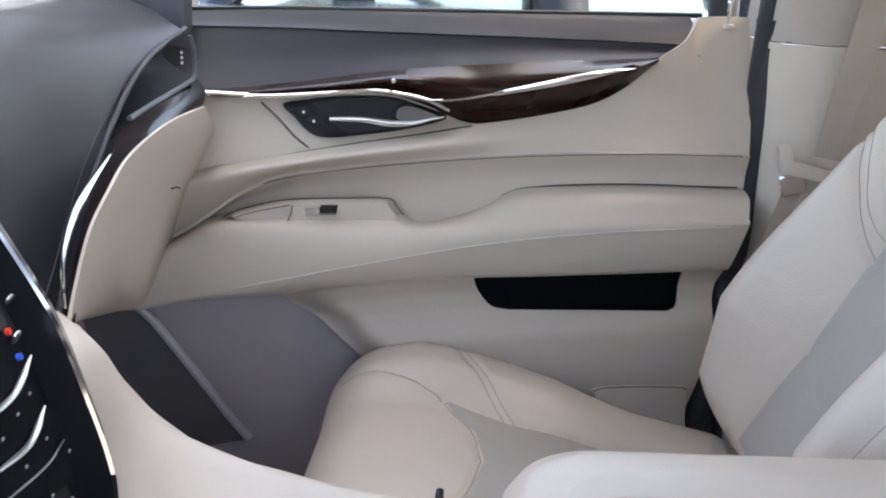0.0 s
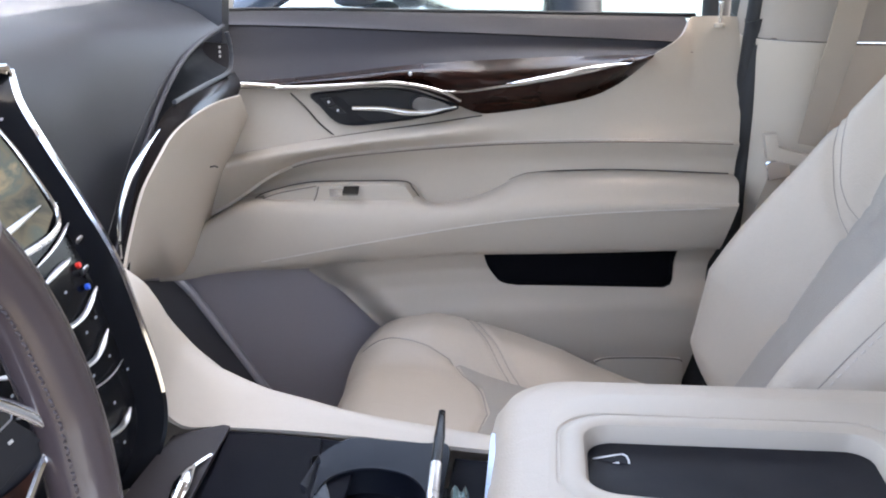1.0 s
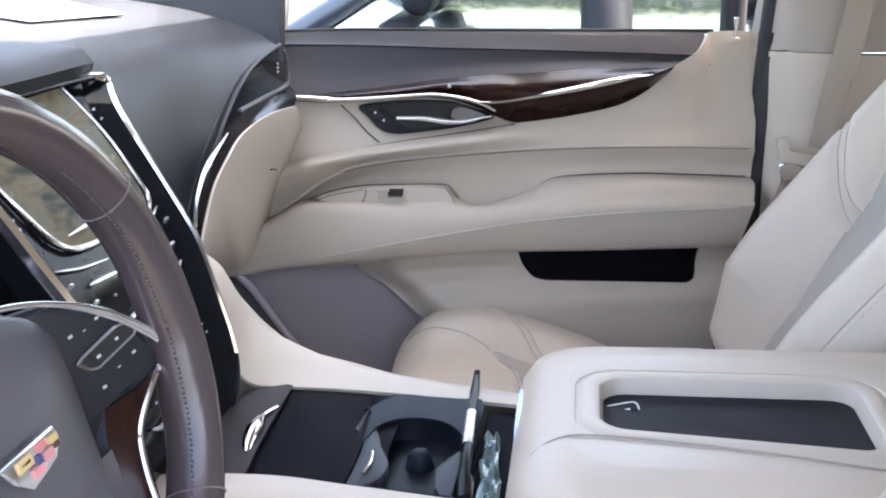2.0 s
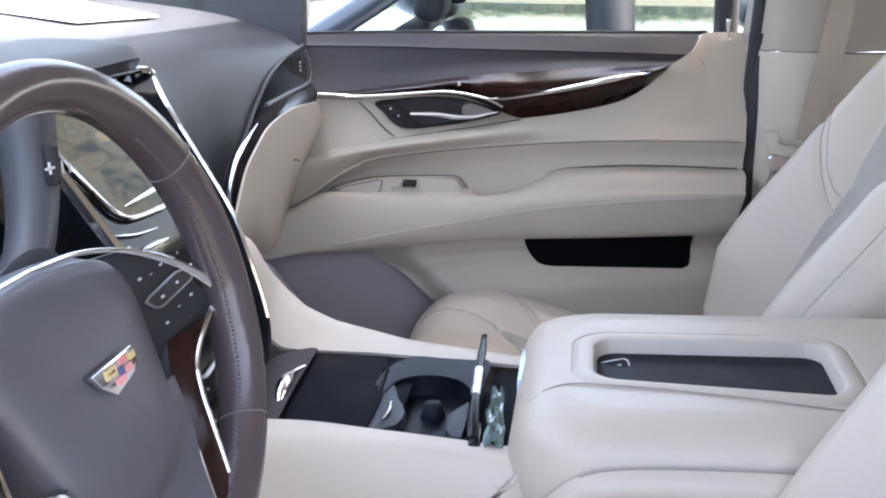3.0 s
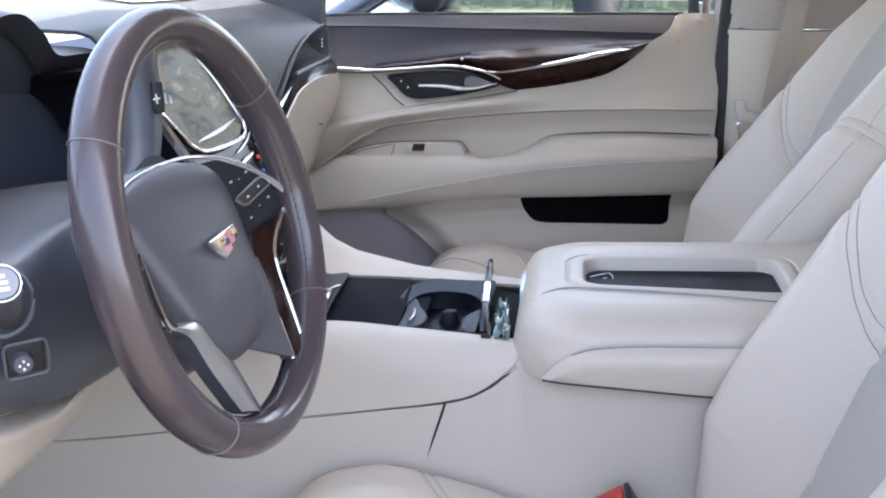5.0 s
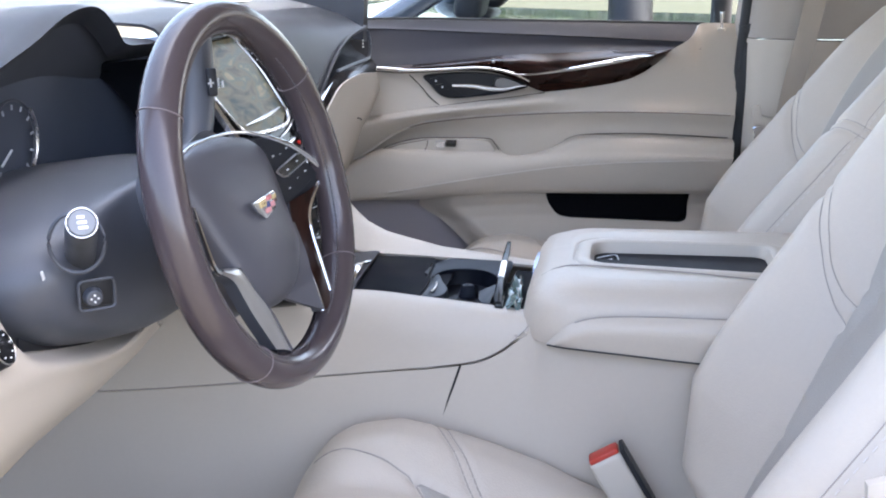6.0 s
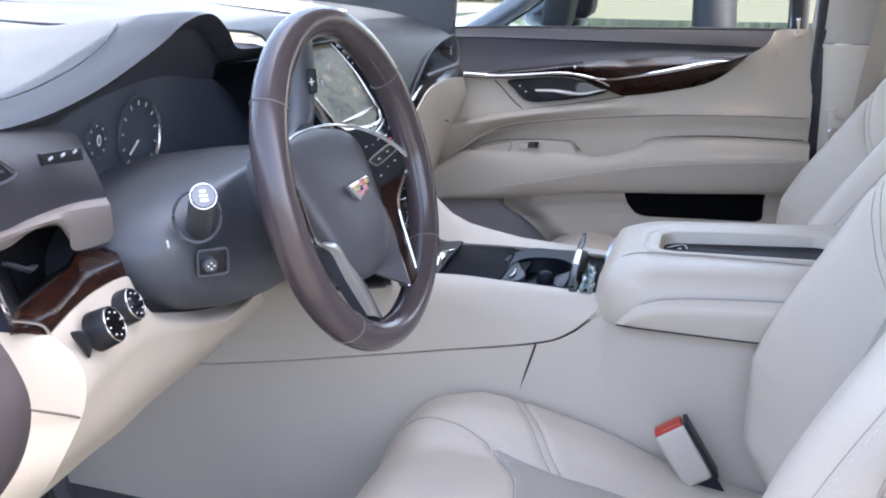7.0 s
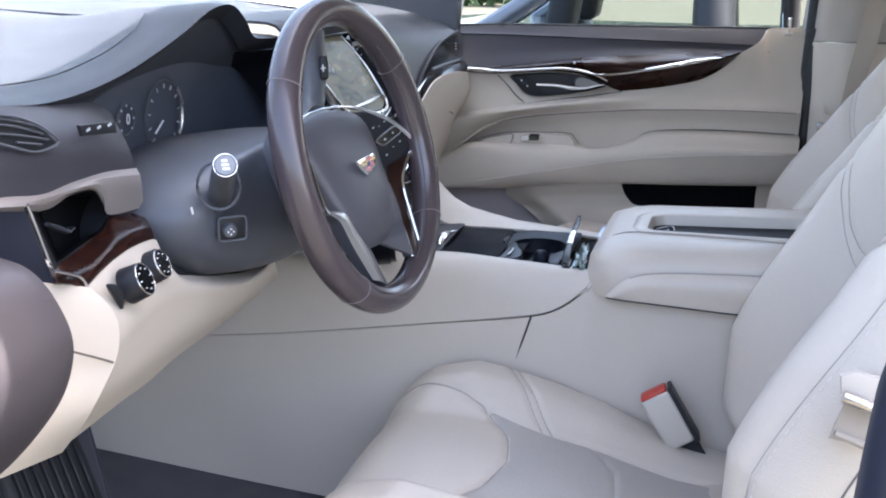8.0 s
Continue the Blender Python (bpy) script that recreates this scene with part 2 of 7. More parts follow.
SILL = [(-0.422, 1.467, -0.125), (-0.364, 1.468, -0.125), (-0.24, 1.468, -0.125), (-0.087, 1.464, -0.125), (0.04, 1.461, -0.125), (0.155, 1.458, -0.125), (0.282, 1.455, -0.125), (0.364, 1.453, -0.125)]
SILL2 = [(-0.421, 1.457, -0.1), (-0.365, 1.456, -0.1), (-0.242, 1.452, -0.1), (-0.091, 1.448, -0.1), (0.034, 1.443, -0.1), (0.147, 1.439, -0.1), (0.273, 1.435, -0.1), (0.355, 1.432, -0.1)]
SEAM_B = [(-0.421, 1.454, -0.088), (-0.365, 1.452, -0.088), (-0.243, 1.448, -0.087), (-0.094, 1.44, -0.087), (0.031, 1.434, -0.086), (0.143, 1.428, -0.086), (0.268, 1.421, -0.085), (0.349, 1.416, -0.085)]
UPPER_MID = [(-0.423, 1.41, -0.055), (-0.367, 1.41, -0.057), (-0.246, 1.413, -0.063), (-0.097, 1.416, -0.069), (0.028, 1.416, -0.073), (0.141, 1.414, -0.078), (0.268, 1.41, -0.082), (0.35, 1.407, -0.085)]
WOOD_TOP = [(-0.424, 1.371, -0.022), (-0.359, 1.379, -0.026), (-0.285, 1.383, -0.03), (-0.206, 1.389, -0.034), (-0.102, 1.398, -0.039), (0.021, 1.402, -0.045), (0.133, 1.404, -0.051), (0.232, 1.404, -0.055), (0.279, 1.405, -0.057), (0.339, 1.406, -0.06)]
WOOD_MID = [(-0.424, 1.37, -0.006), (-0.359, 1.379, -0.007), (-0.286, 1.379, -0.007), (-0.209, 1.383, -0.008), (-0.107, 1.388, -0.009), (-0.033, 1.381, -0.01), (0.013, 1.372, -0.01), (0.082, 1.378, -0.011), (0.152, 1.388, -0.011), (0.207, 1.397, -0.012), (0.247, 1.406, -0.012), (0.259, 1.411, -0.012)]
WOOD_LOW = [(-0.425, 1.363, -0.022), (-0.359, 1.371, -0.025), (-0.286, 1.367, -0.029), (-0.206, 1.369, -0.033), (-0.147, 1.369, -0.036), (-0.102, 1.364, -0.038), (-0.056, 1.348, -0.04), (-0.033, 1.336, -0.041), (0.003, 1.323, -0.043), (0.039, 1.324, -0.044), (0.095, 1.329, -0.047), (0.168, 1.341, -0.05), (0.209, 1.357, -0.052), (0.242, 1.377, -0.053), (0.266, 1.397, -0.054), (0.278, 1.405, -0.055)]
band("sill_cap", DARK, [SILL, SILL2, SEAM_B], -0.47, 0.345, 90, 10, "dark grey soft sill cap")
band("upper_panel", DARK, [SEAM_B, UPPER_MID, WOOD_TOP], -0.47, 0.335, 90, 14, "dark brown leather upper panel")
band("wood_trim", WOOD, [WOOD_TOP, WOOD_MID, WOOD_LOW], -0.47, 0.255, 120, 14, "dark glossy wood trim")
part("seam", tube([Vector(p) + Vector((0, -0.001, 0)) for p in spline(dl(SEAM_B), 80)], 0.0012, 6), BLACK, door)

# chrome strips along the wood
STRIP = [(-0.359, 1.382, 0.004), (-0.287, 1.376, 0.004), (-0.238, 1.376, 0.004), (-0.182, 1.378, 0.004), (-0.139, 1.379, 0.004), (-0.102, 1.374, 0.004), (-0.065, 1.364, 0.004), (-0.039, 1.351, 0.004)]
part("chrome_strip", tube(spline(dl(STRIP), 80), [0.0032 if i < 16 else 0.0021 for i in range(80)], 8, flat=1.2), CHROME, door, "thin bright chrome strip")
SW_TOP = [(-0.072, 1.367, 0.001), (-0.035, 1.366, 0), (0.011, 1.371, -0.002), (0.08, 1.382, -0.005), (0.15, 1.394, -0.007), (0.19, 1.398, -0.009), (0.221, 1.399, -0.01)]
SW_RIDGE = [(-0.073, 1.367, 0.006), (-0.036, 1.365, 0.004), (0.01, 1.37, 0.003), (0.079, 1.379, 0), (0.149, 1.391, -0.003), (0.189, 1.396, -0.005), (0.22, 1.399, -0.006)]
SW_LOW = [(-0.072, 1.364, 0.001), (-0.035, 1.362, 0), (0.011, 1.366, -0.002), (0.08, 1.374, -0.005), (0.151, 1.385, -0.007), (0.191, 1.393, -0.009), (0.221, 1.398, -0.01)]
part("chrome_swoosh", skin(across([dl(SW_TOP), dl(SW_RIDGE), dl(SW_LOW)], 60, 7)), CHROME, door, "tapering bright chrome blade")

# beige insert under the wood, and the upper panel behind it
INS_LOW = [(-0.429, 1.275, 0.012), (-0.374, 1.282, 0.008), (-0.336, 1.288, 0.005), (-0.276, 1.295, 0), (-0.218, 1.303, -0.004), (-0.152, 1.31, -0.009), (-0.076, 1.317, -0.015), (-0.003, 1.325, -0.02)]
band("insert_panel", BEIGE, [WOOD_LOW, INS_LOW], -0.47, 0.03, 60, 10, "beige leather insert beside the handle")
INS_EDGE = [(-0.279, 1.366, -0.008), (-0.259, 1.346, -0.007), (-0.239, 1.322, -0.007), (-0.219, 1.304, -0.006)]
part("insert_seam", tube(spline(dl(INS_EDGE), 20), 0.0013, 6), GAP, door)
part("insert_border", tube([Vector(p) + Vector((0, -0.003, 0)) for p in spline(dl(INS_LOW), 60)], 0.0014, 6), GAP, door)

# the swept beige panel that climbs to the lock pin
CLIMB = [(-0.429, 1.275, 0.012), (-0.336, 1.29, 0.012), (-0.219, 1.304, 0.002), (-0.077, 1.317, -0.012), (-0.003, 1.326, -0.02), (0.033, 1.328, -0.024), (0.09, 1.333, -0.03), (0.163, 1.344, -0.036), (0.204, 1.359, -0.038), (0.237, 1.379, -0.042), (0.27, 1.405, -0.048), (0.311, 1.427, -0.058), (0.329, 1.446, -0.07), (0.339, 1.456, -0.08), (0.383, 1.457, -0.082), (0.418, 1.455, -0.082)]
SWELL = [(-0.429, 1.26, 0.03), (-0.337, 1.278, 0.03), (-0.278, 1.288, 0.026), (-0.185, 1.298, 0.02), (-0.037, 1.309, 0.012), (0.084, 1.31, -0.008), (0.208, 1.316, -0.02), (0.293, 1.32, -0.025), (0.358, 1.325, -0.03), (0.414, 1.328, -0.03)]
SEAM_C = [(-0.436, 1.182, 0), (-0.378, 1.209, 0), (-0.346, 1.229, 0), (-0.313, 1.251, 0), (-0.27, 1.268, 0), (-0.212, 1.277, 0), (-0.109, 1.284, 0), (0.012, 1.288, 0), (0.122, 1.288, 0), (0.243, 1.285, 0), (0.348, 1.279, 0), (0.395, 1.276, 0)]
band("swept_panel", BEIGE, [CLIMB, SWELL, SEAM_C], -0.47, None, 130, 24, "beige padded upper door panel")
for dz in (0.0016, -0.0026):
    part("stitch_line", tube([Vector(p) + Vector((0, -0.003, dz)) for p in spline(dl(cut(SEAM_C, -0.28, 0.384)), 90)], 0.0009, 5), STITCH if dz > 0 else SEAM, door)

# recess behind the armrest, armrest and its face
ARM_BACK = [(-0.438, 1.161, -0.03), (-0.379, 1.197, -0.029), (-0.353, 1.211, -0.028), (-0.313, 1.223, -0.027), (-0.254, 1.234, -0.026), (-0.18, 1.235, -0.024), (-0.112, 1.231, -0.023), (-0.092, 1.211, -0.022), (-0.08, 1.195, -0.022), (-0.027, 1.199, -0.021), (0.02, 1.215, -0.02), (0.051, 1.231, -0.019), (0.09, 1.237, -0.018), (0.212, 1.236, -0.016), (0.372, 1.225, -0.013), (0.407, 1.223, -0.012)]
RECESS = [(-0.437, 1.169, -0.022), (-0.379, 1.202, -0.021), (-0.349, 1.219, -0.021), (-0.305, 1.24, -0.02), (-0.239, 1.254, -0.019), (-0.151, 1.258, -0.018), (-0.06, 1.253, -0.017), (0.017, 1.258, -0.016), (0.088, 1.26, -0.016), (0.21, 1.259, -0.014), (0.37, 1.249, -0.012), (0.404, 1.247, -0.012)]
band("pull_recess", BEIGE, [SEAM_C, RECESS, ARM_BACK], -0.47, None, 110, 12, "beige recessed hand pull")
ARM_MID = [(-0.436, 1.171, 0.006), (-0.379, 1.203, 0.008), (-0.353, 1.218, 0.009), (-0.314, 1.221, 0.01), (-0.257, 1.224, 0.012), (-0.185, 1.222, 0.014), (-0.119, 1.218, 0.016), (-0.081, 1.204, 0.017), (-0.036, 1.206, 0.018), (0.009, 1.215, 0.02), (0.04, 1.226, 0.02), (0.078, 1.233, 0.022), (0.197, 1.232, 0.025), (0.352, 1.221, 0.029), (0.386, 1.22, 0.03)]
CREST = [(-0.434, 1.178, 0.045), (-0.379, 1.205, 0.045), (-0.33, 1.219, 0.046), (-0.281, 1.215, 0.046), (-0.218, 1.209, 0.046), (-0.153, 1.206, 0.047), (-0.087, 1.205, 0.047), (-0.043, 1.205, 0.048), (0.033, 1.21, 0.048), (0.11, 1.211, 0.048), (0.189, 1.209, 0.049), (0.345, 1.198, 0.05), (0.378, 1.197, 0.05)]
STITCH_LN = [(-0.438, 1.122, 0.052), (-0.382, 1.135, 0.053), (-0.319, 1.143, 0.053), (-0.263, 1.151, 0.054), (-0.162, 1.165, 0.055), (0.001, 1.184, 0.057), (0.155, 1.191, 0.058), (0.299, 1.191, 0.059), (0.374, 1.19, 0.06)]
ARM_LOW = [(-0.506, 1.122, 0.032), (-0.438, 1.123, 0.032), (-0.369, 1.123, 0.033), (-0.276, 1.122, 0.033), (-0.218, 1.126, 0.033), (-0.159, 1.129, 0.034), (-0.069, 1.132, 0.034), (-0.008, 1.131, 0.034), (0.119, 1.127, 0.035), (0.288, 1.123, 0.036), (0.338, 1.122, 0.036), (0.393, 1.121, 0.036)]
ARM_UNDER = [(-0.509, 1.117, 0), (-0.44, 1.118, 0), (-0.369, 1.117, 0), (-0.274, 1.117, 0), (-0.154, 1.124, 0), (-0.062, 1.126, 0), (0.001, 1.125, 0), (0.13, 1.121, 0), (0.304, 1.116, 0), (0.355, 1.116, 0), (0.412, 1.115, 0)]
band("armrest", BEIGE, [ARM_BACK, ARM_MID, CREST, STITCH_LN, ARM_LOW, ARM_UNDER], -0.47, None, 130, 40, "beige padded door armrest")
part("armrest_edge", tube([Vector(p) + Vector((0, -0.004, 0.0015)) for p in spline(dl(cut(ARM_BACK, 0.04, 0.386)), 120)], [0.0004 + 0.0009 * min(1, i / 30) for i in range(120)], 6), GAP, door)
part("armrest_stitch", tube([Vector(p) + Vector((0, -0.0015, 0)) for p in spline(dl(cut(STITCH_LN, -0.33, 0.345)), 110)], 0.0011, 5), STITCH, door)

# switch pod on the armrest
POD = [(-0.334, 1.22, 0.002), (-0.307, 1.231, 0.002), (-0.256, 1.24, 0.002), (-0.183, 1.239, 0.002), (-0.121, 1.236, 0.002), (-0.109, 1.226, 0.002), (-0.098, 1.206, 0.002), (-0.117, 1.2, 0.002), (-0.213, 1.201, 0.002), (-0.279, 1.207, 0.002), (-0.314, 1.214, 0.002)]
POD_IN = [(-0.322, 1.227, 0.03), (-0.301, 1.234, 0.03), (-0.255, 1.24, 0.03), (-0.187, 1.24, 0.03), (-0.132, 1.237, 0.03), (-0.121, 1.23, 0.03), (-0.112, 1.214, 0.03), (-0.129, 1.212, 0.03), (-0.216, 1.214, 0.03), (-0.28, 1.22, 0.03), (-0.308, 1.224, 0.03)]
rows = across([dl(POD), dl([(u, v + 0.001, w - 0.008) for u, v, w in POD_IN]), dl(POD_IN)], 72, 7, True)
pod = part("switch_pod", skin(rows, close_u=True, cap=True), BEIGE_HARD, door, "beige hard window switch pod")
SW = [(-0.212, 1.238, 0.034), (-0.19, 1.237, 0.034), (-0.192, 1.226, 0.034), (-0.214, 1.227, 0.034)]
part("window_switch", skin([dl(SW), [(x, y - 0.006, z + 0.004) for x, y, z in dl(SW)]], close_u=True, cap=True), PIANO, pod, "black window switch")
CUPH = [(-0.232, 1.237, 0.034), (-0.212, 1.237, 0.034), (-0.214, 1.226, 0.034), (-0.231, 1.227, 0.034)]
part("switch_well", skin([dl(CUPH), [(x, y - 0.002, z) for x, y, z in dl(CUPH)]], close_u=True, cap=True), SATIN, pod, "bright bevel beside the switch")
part("pod_outline", tube([Vector(p) + Vector((0, -0.004, 0.001)) for p in spline(dl(POD), 90, True)], 0.0008, 6, closed=True), GAP, pod)
PSM = [(-0.324, 1.227, 0.033), (-0.301, 1.234, 0.033), (-0.25, 1.242, 0.033)]
part("pod_seam", tube(spline(dl(PSM), 20), 0.0009, 5), SEAM, pod)
PSM2 = [(-0.247, 1.241, 0.033), (-0.249, 1.231, 0.033), (-0.254, 1.219, 0.033)]
part("pod_seam", tube(spline(dl(PSM2), 12), 0.0009, 5), SEAM, pod)

# handle bezel, bowl, lever and lock buttons
BZ = [(-0.252, 1.364, -0.008), (-0.209, 1.369, -0.008), (-0.151, 1.37, -0.008), (-0.108, 1.366, -0.008), (-0.07, 1.355, -0.008), (-0.04, 1.342, -0.008), (-0.055, 1.334, -0.008), (-0.107, 1.325, -0.008), (-0.152, 1.321, -0.008), (-0.188, 1.319, -0.008), (-0.21, 1.322, -0.008), (-0.224, 1.33, -0.008), (-0.238, 1.346, -0.008)]
BZ_IN = [(-0.214, 1.364, -0.012), (-0.18, 1.367, -0.012), (-0.144, 1.367, -0.012), (-0.103, 1.363, -0.012), (-0.073, 1.352, -0.012), (-0.048, 1.34, -0.012), (-0.062, 1.336, -0.012), (-0.107, 1.329, -0.012), (-0.151, 1.323, -0.012), (-0.173, 1.324, -0.012), (-0.191, 1.339, -0.012), (-0.205, 1.354, -0.012)]
BOWL = [(-0.194, 1.352, -0.045), (-0.168, 1.355, -0.045), (-0.135, 1.355, -0.045), (-0.101, 1.352, -0.045), (-0.077, 1.343, -0.045), (-0.059, 1.335, -0.045), (-0.067, 1.332, -0.045), (-0.105, 1.327, -0.045), (-0.143, 1.322, -0.045), (-0.163, 1.324, -0.045), (-0.176, 1.335, -0.045), (-0.187, 1.345, -0.045)]
bez = part("handle_bezel", skin(across([dl(BZ), dl([(u, v, w + 0.006) for u, v, w in BZ]), dl(BZ_IN)], 80, 6, True), close_u=True), BLACK, door, "dark grey door handle surround")
part("handle_bowl", skin(across([dl(BZ_IN), dl([(u, v, w - 0.02) for u, v, w in BZ_IN]), dl(BOWL)], 80, 7, True), close_u=True, cap=True), BLACK, bez, "black hollow behind the handle")
LV = [(-0.195, 1.345, 0.004), (-0.153, 1.343, 0.005), (-0.117, 1.337, 0.005), (-0.088, 1.336, 0.005), (-0.062, 1.341, 0.006), (-0.046, 1.343, 0.006)]
part("handle_lever", tube(spline(dl(LV), 40), np.r_[np.linspace(0.002, 0.0034, 20), np.linspace(0.0034, 0.001, 20)].tolist(), 10, flat=1.3), CHROME, bez, "polished chrome door handle lever")
LB = [(-0.107, 1.355, -0.012), (-0.093, 1.358, -0.012), (-0.073, 1.352, -0.012), (-0.054, 1.342, -0.012), (-0.073, 1.338, -0.012), (-0.096, 1.338, -0.012), (-0.109, 1.343, -0.012)]
part("handle_blade", skin(across([dl(LB), dl([(u + 0.001, v, w + 0.016) for u, v, w in LB])], 40, 4, True), close_u=True, cap=True), material("dark_satin_metal", (0.22, 0.22, 0.23), rough=0.3, metal=1.0), bez, "satin metal handle grip")
LOCK = [(-0.239, 1.359, -0.001), (-0.224, 1.36, -0.001), (-0.217, 1.35, -0.001), (-0.229, 1.348, -0.001)]
UNLOCK = [(-0.228, 1.346, -0.001), (-0.215, 1.349, -0.001), (-0.202, 1.337, -0.001), (-0.213, 1.336, -0.001)]
for c in (LOCK, UNLOCK):
    b = part("lock_button", skin([dl(c), [(x, y - 0.003, z) for x, y, z in dl(c)]], close_u=True, cap=True), BLACK, bez, "black lock button")
    q = sum((Vector(p) for p in dl(c)), Vector()) / 4
    part("button_mark", box(0.003, 0.001, 0.003, 0, m=Matrix.Translation(q + Vector((0, -0.0035, 0)))), MARK, b)

# small satin stud put in for a highlight on the wood
q = [(-0.111, 1.39, 0)][0]
part("highlight_stud", disc(0.003, 0.002, 0.004, 16, Matrix.Translation((q[0], 0.006 - 0.004, q[1])) @ pose(0, 0, 0, 90)), SATIN, door)

# lower panel with the open map pocket
LOW_TOP = [(u, v, 0.0) for u, v, w in ARM_UNDER]
PK_L = [(-0.003, 1.123, 0.004), (0, 1.114, 0.004), (0.009, 1.095, 0.004), (0.024, 1.076, 0.004), (0.038, 1.069, 0.004), (0.054, 1.066, 0.004)]
PK_R = [(0.303, 1.112, 0.004), (0.303, 1.102, 0.004), (0.303, 1.076, 0.004), (0.301, 1.061, 0.004), (0.294, 1.053, 0.004), (0.284, 1.051, 0.004)]
BULGE = [(-0.258, 1.099, -0.03), (-0.243, 1.084, -0.03), (-0.213, 1.062, -0.03), (-0.182, 1.035, -0.03), (-0.143, 0.996, -0.03), (-0.087, 0.943, -0.03), (-0.019, 0.875, -0.03)]


def lower_panel():
    rows = []
    nl, nm, nr = 40, 40, 12
    left = spline([(b[0], b[1]) for b in BULGE], 60)
    lv = left[::-1]
    pl, pr = spline([(p[0], p[1]) for p in PK_L], 40)[::-1], spline([(p[0], p[1]) for p in PK_R], 40)[::-1]
    s = spline(LOW_TOP, 200)
    re_line = spline(RE, 80)
    vt = lambda u: np.interp(u, s[:, 0], s[:, 1])
    v_bot = 0.80
    v_pk = lambda u: float(np.interp(u, [pl[0][0], pr[0][0]], [pl[0][1], pr[0][1]]))
    heights = list(np.linspace(0, 1, 18)) + list(1 + np.linspace(0, 1, 24)[1:])
    for h in heights:
        def vv(u):
            return vt(u) + (v_pk(u) - vt(u)) * h if h <= 1 else v_pk(u) + (v_bot - v_pk(u)) * (h - 1)
        ua = np.interp(min(vv(-0.2), left[0][1]), lv[:, 1], lv[:, 0])
        ul = np.interp(vv(0.0), pl[:, 1], pl[:, 0])
        ur = np.interp(vv(0.3), pr[:, 1], pr[:, 0])
        us = list(np.linspace(ua, ul, nl)) + list(np.linspace(ul, ur, nm))[1:] + list(np.linspace(ur, np.interp(vv(0.35), re_line[::-1, 1], re_line[::-1, 0]) - 0.004, nr))[1:]
        row = []
        for u in us:
            v = vv(u)
            w = -0.03 + 0.042 * step(0, 0.07, u - ua) - 0.012 * step(0.0, 0.03, vt(u) - v) * (1 - step(0.05, 0.09, vt(u) - v))
            w += 0.012 * step(1.08, 1.03, v) - 0.03 * step(0.98, 0.84, v)
            row.append((u, -w, v))
        rows.append(row)
    return skin(rows, skip=lambda i, j: i < 17 and nl - 1 <= j < nl + nm - 2)


low = part("lower_panel", thick(lower_panel(), 0.004), BEIGE, door, "beige lower door panel with map pocket")
# shallow recess whose near-black colour holds the shade of a deep pocket
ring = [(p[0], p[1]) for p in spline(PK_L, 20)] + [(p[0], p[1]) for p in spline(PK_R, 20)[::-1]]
part("map_pocket", join(skin([[(u, -0.003, v) for u, v in ring], [(u, 0.008, v) for u, v in ring], [(u, 0.016, v) for u, v in ring]], close_u=True, cap=False), plate([(u, v) for u, v in ring], 0.002, 0, m=axes((0, 0.016, 0), (1, 0, 0), (0, 0, 1)))), POCKET, low, "empty map pocket, coloured black for its shade")

# lower front trim, speaker grille and its bright strip
LF_TOP = [(-0.62, 1.112, -0.055), (-0.45, 1.11, -0.055), (-0.2, 1.115, -0.055), (0.05, 1.12, -0.055)]
LF_MID = [(-0.62, 0.95, -0.045), (-0.45, 0.95, -0.05), (-0.2, 0.95, -0.055), (0.05, 0.95, -0.05)]
LF_LOW = [(-0.62, 0.78, -0.06), (-0.45, 0.78, -0.06), (-0.2, 0.78, -0.06), (0.05, 0.78, -0.06)]
part("lower_trim", thick(skin(across([dl(LF_TOP), dl(LF_MID), dl(LF_LOW)], 40, 20)), 0.004), FLOCK, door, "mauve grey lower door trim")
GS = [(-0.453, 1.095, -0.036), (-0.435, 1.075, -0.036), (-0.416, 1.047, -0.036), (-0.389, 1.004, -0.036), (-0.361, 0.96, -0.036), (-0.333, 0.914, -0.036), (-0.311, 0.883, -0.036)]
gs = spline(dl(GS), 40)
part("speaker_strip", tube(gs, 0.0055, 8, flat=1.2), material("pale_satin_strip", (0.62, 0.60, 0.64), rough=0.25, metal=0.3), door, "satin metal strip along the speaker")
GR = [(-0.523, 1.088, -0.046), (-0.457, 1.086, -0.046), (-0.44, 1.068, -0.046), (-0.42, 1.039, -0.046), (-0.393, 0.996, -0.046), (-0.365, 0.951, -0.046), (-0.336, 0.905, -0.046), (-0.317, 0.875, -0.046), (-0.397, 0.867, -0.046), (-0.494, 0.885, -0.046)]
grille = part("speaker_grille", plate([(u, v) for u, v, w in GR], 0.006, 0.002, m=axes((0, 0.046, 0), (1, 0, 0), (0, 0, 1)) @ Matrix.Scale(-1, 4, (0, 0, 1))), material("grey_mesh", (0.105, 0.098, 0.104), rough=0.7, var=0.1, scale=30, bump=0.8, bump_scale=500), door, "dark grey speaker grille")

BP = [(0.173, 0.943, 0.03), (0.192, 0.947, 0.03), (0.248, 0.944, 0.03), (0.305, 0.938, 0.03), (0.317, 0.933, 0.03), (0.319, 0.891, 0.03), (0.32, 0.836, 0.03), (0.264, 0.841, 0.03), (0.22, 0.846, 0.03)]
part("bottle_pocket", skin(across([dl(BP), dl([(u, v, w - 0.02) for u, v, w in BP])], 40, 4), cap=False), BEIGE_HARD, door, "beige moulded bottle pocket")
part("pocket_front", plate([(u, v) for u, v, w in spline(BP, 40)], 0.003, 0.001, m=axes((0, -0.028, 0), (1, 0, 0), (0, 0, 1))), BEIGE_HARD, door)

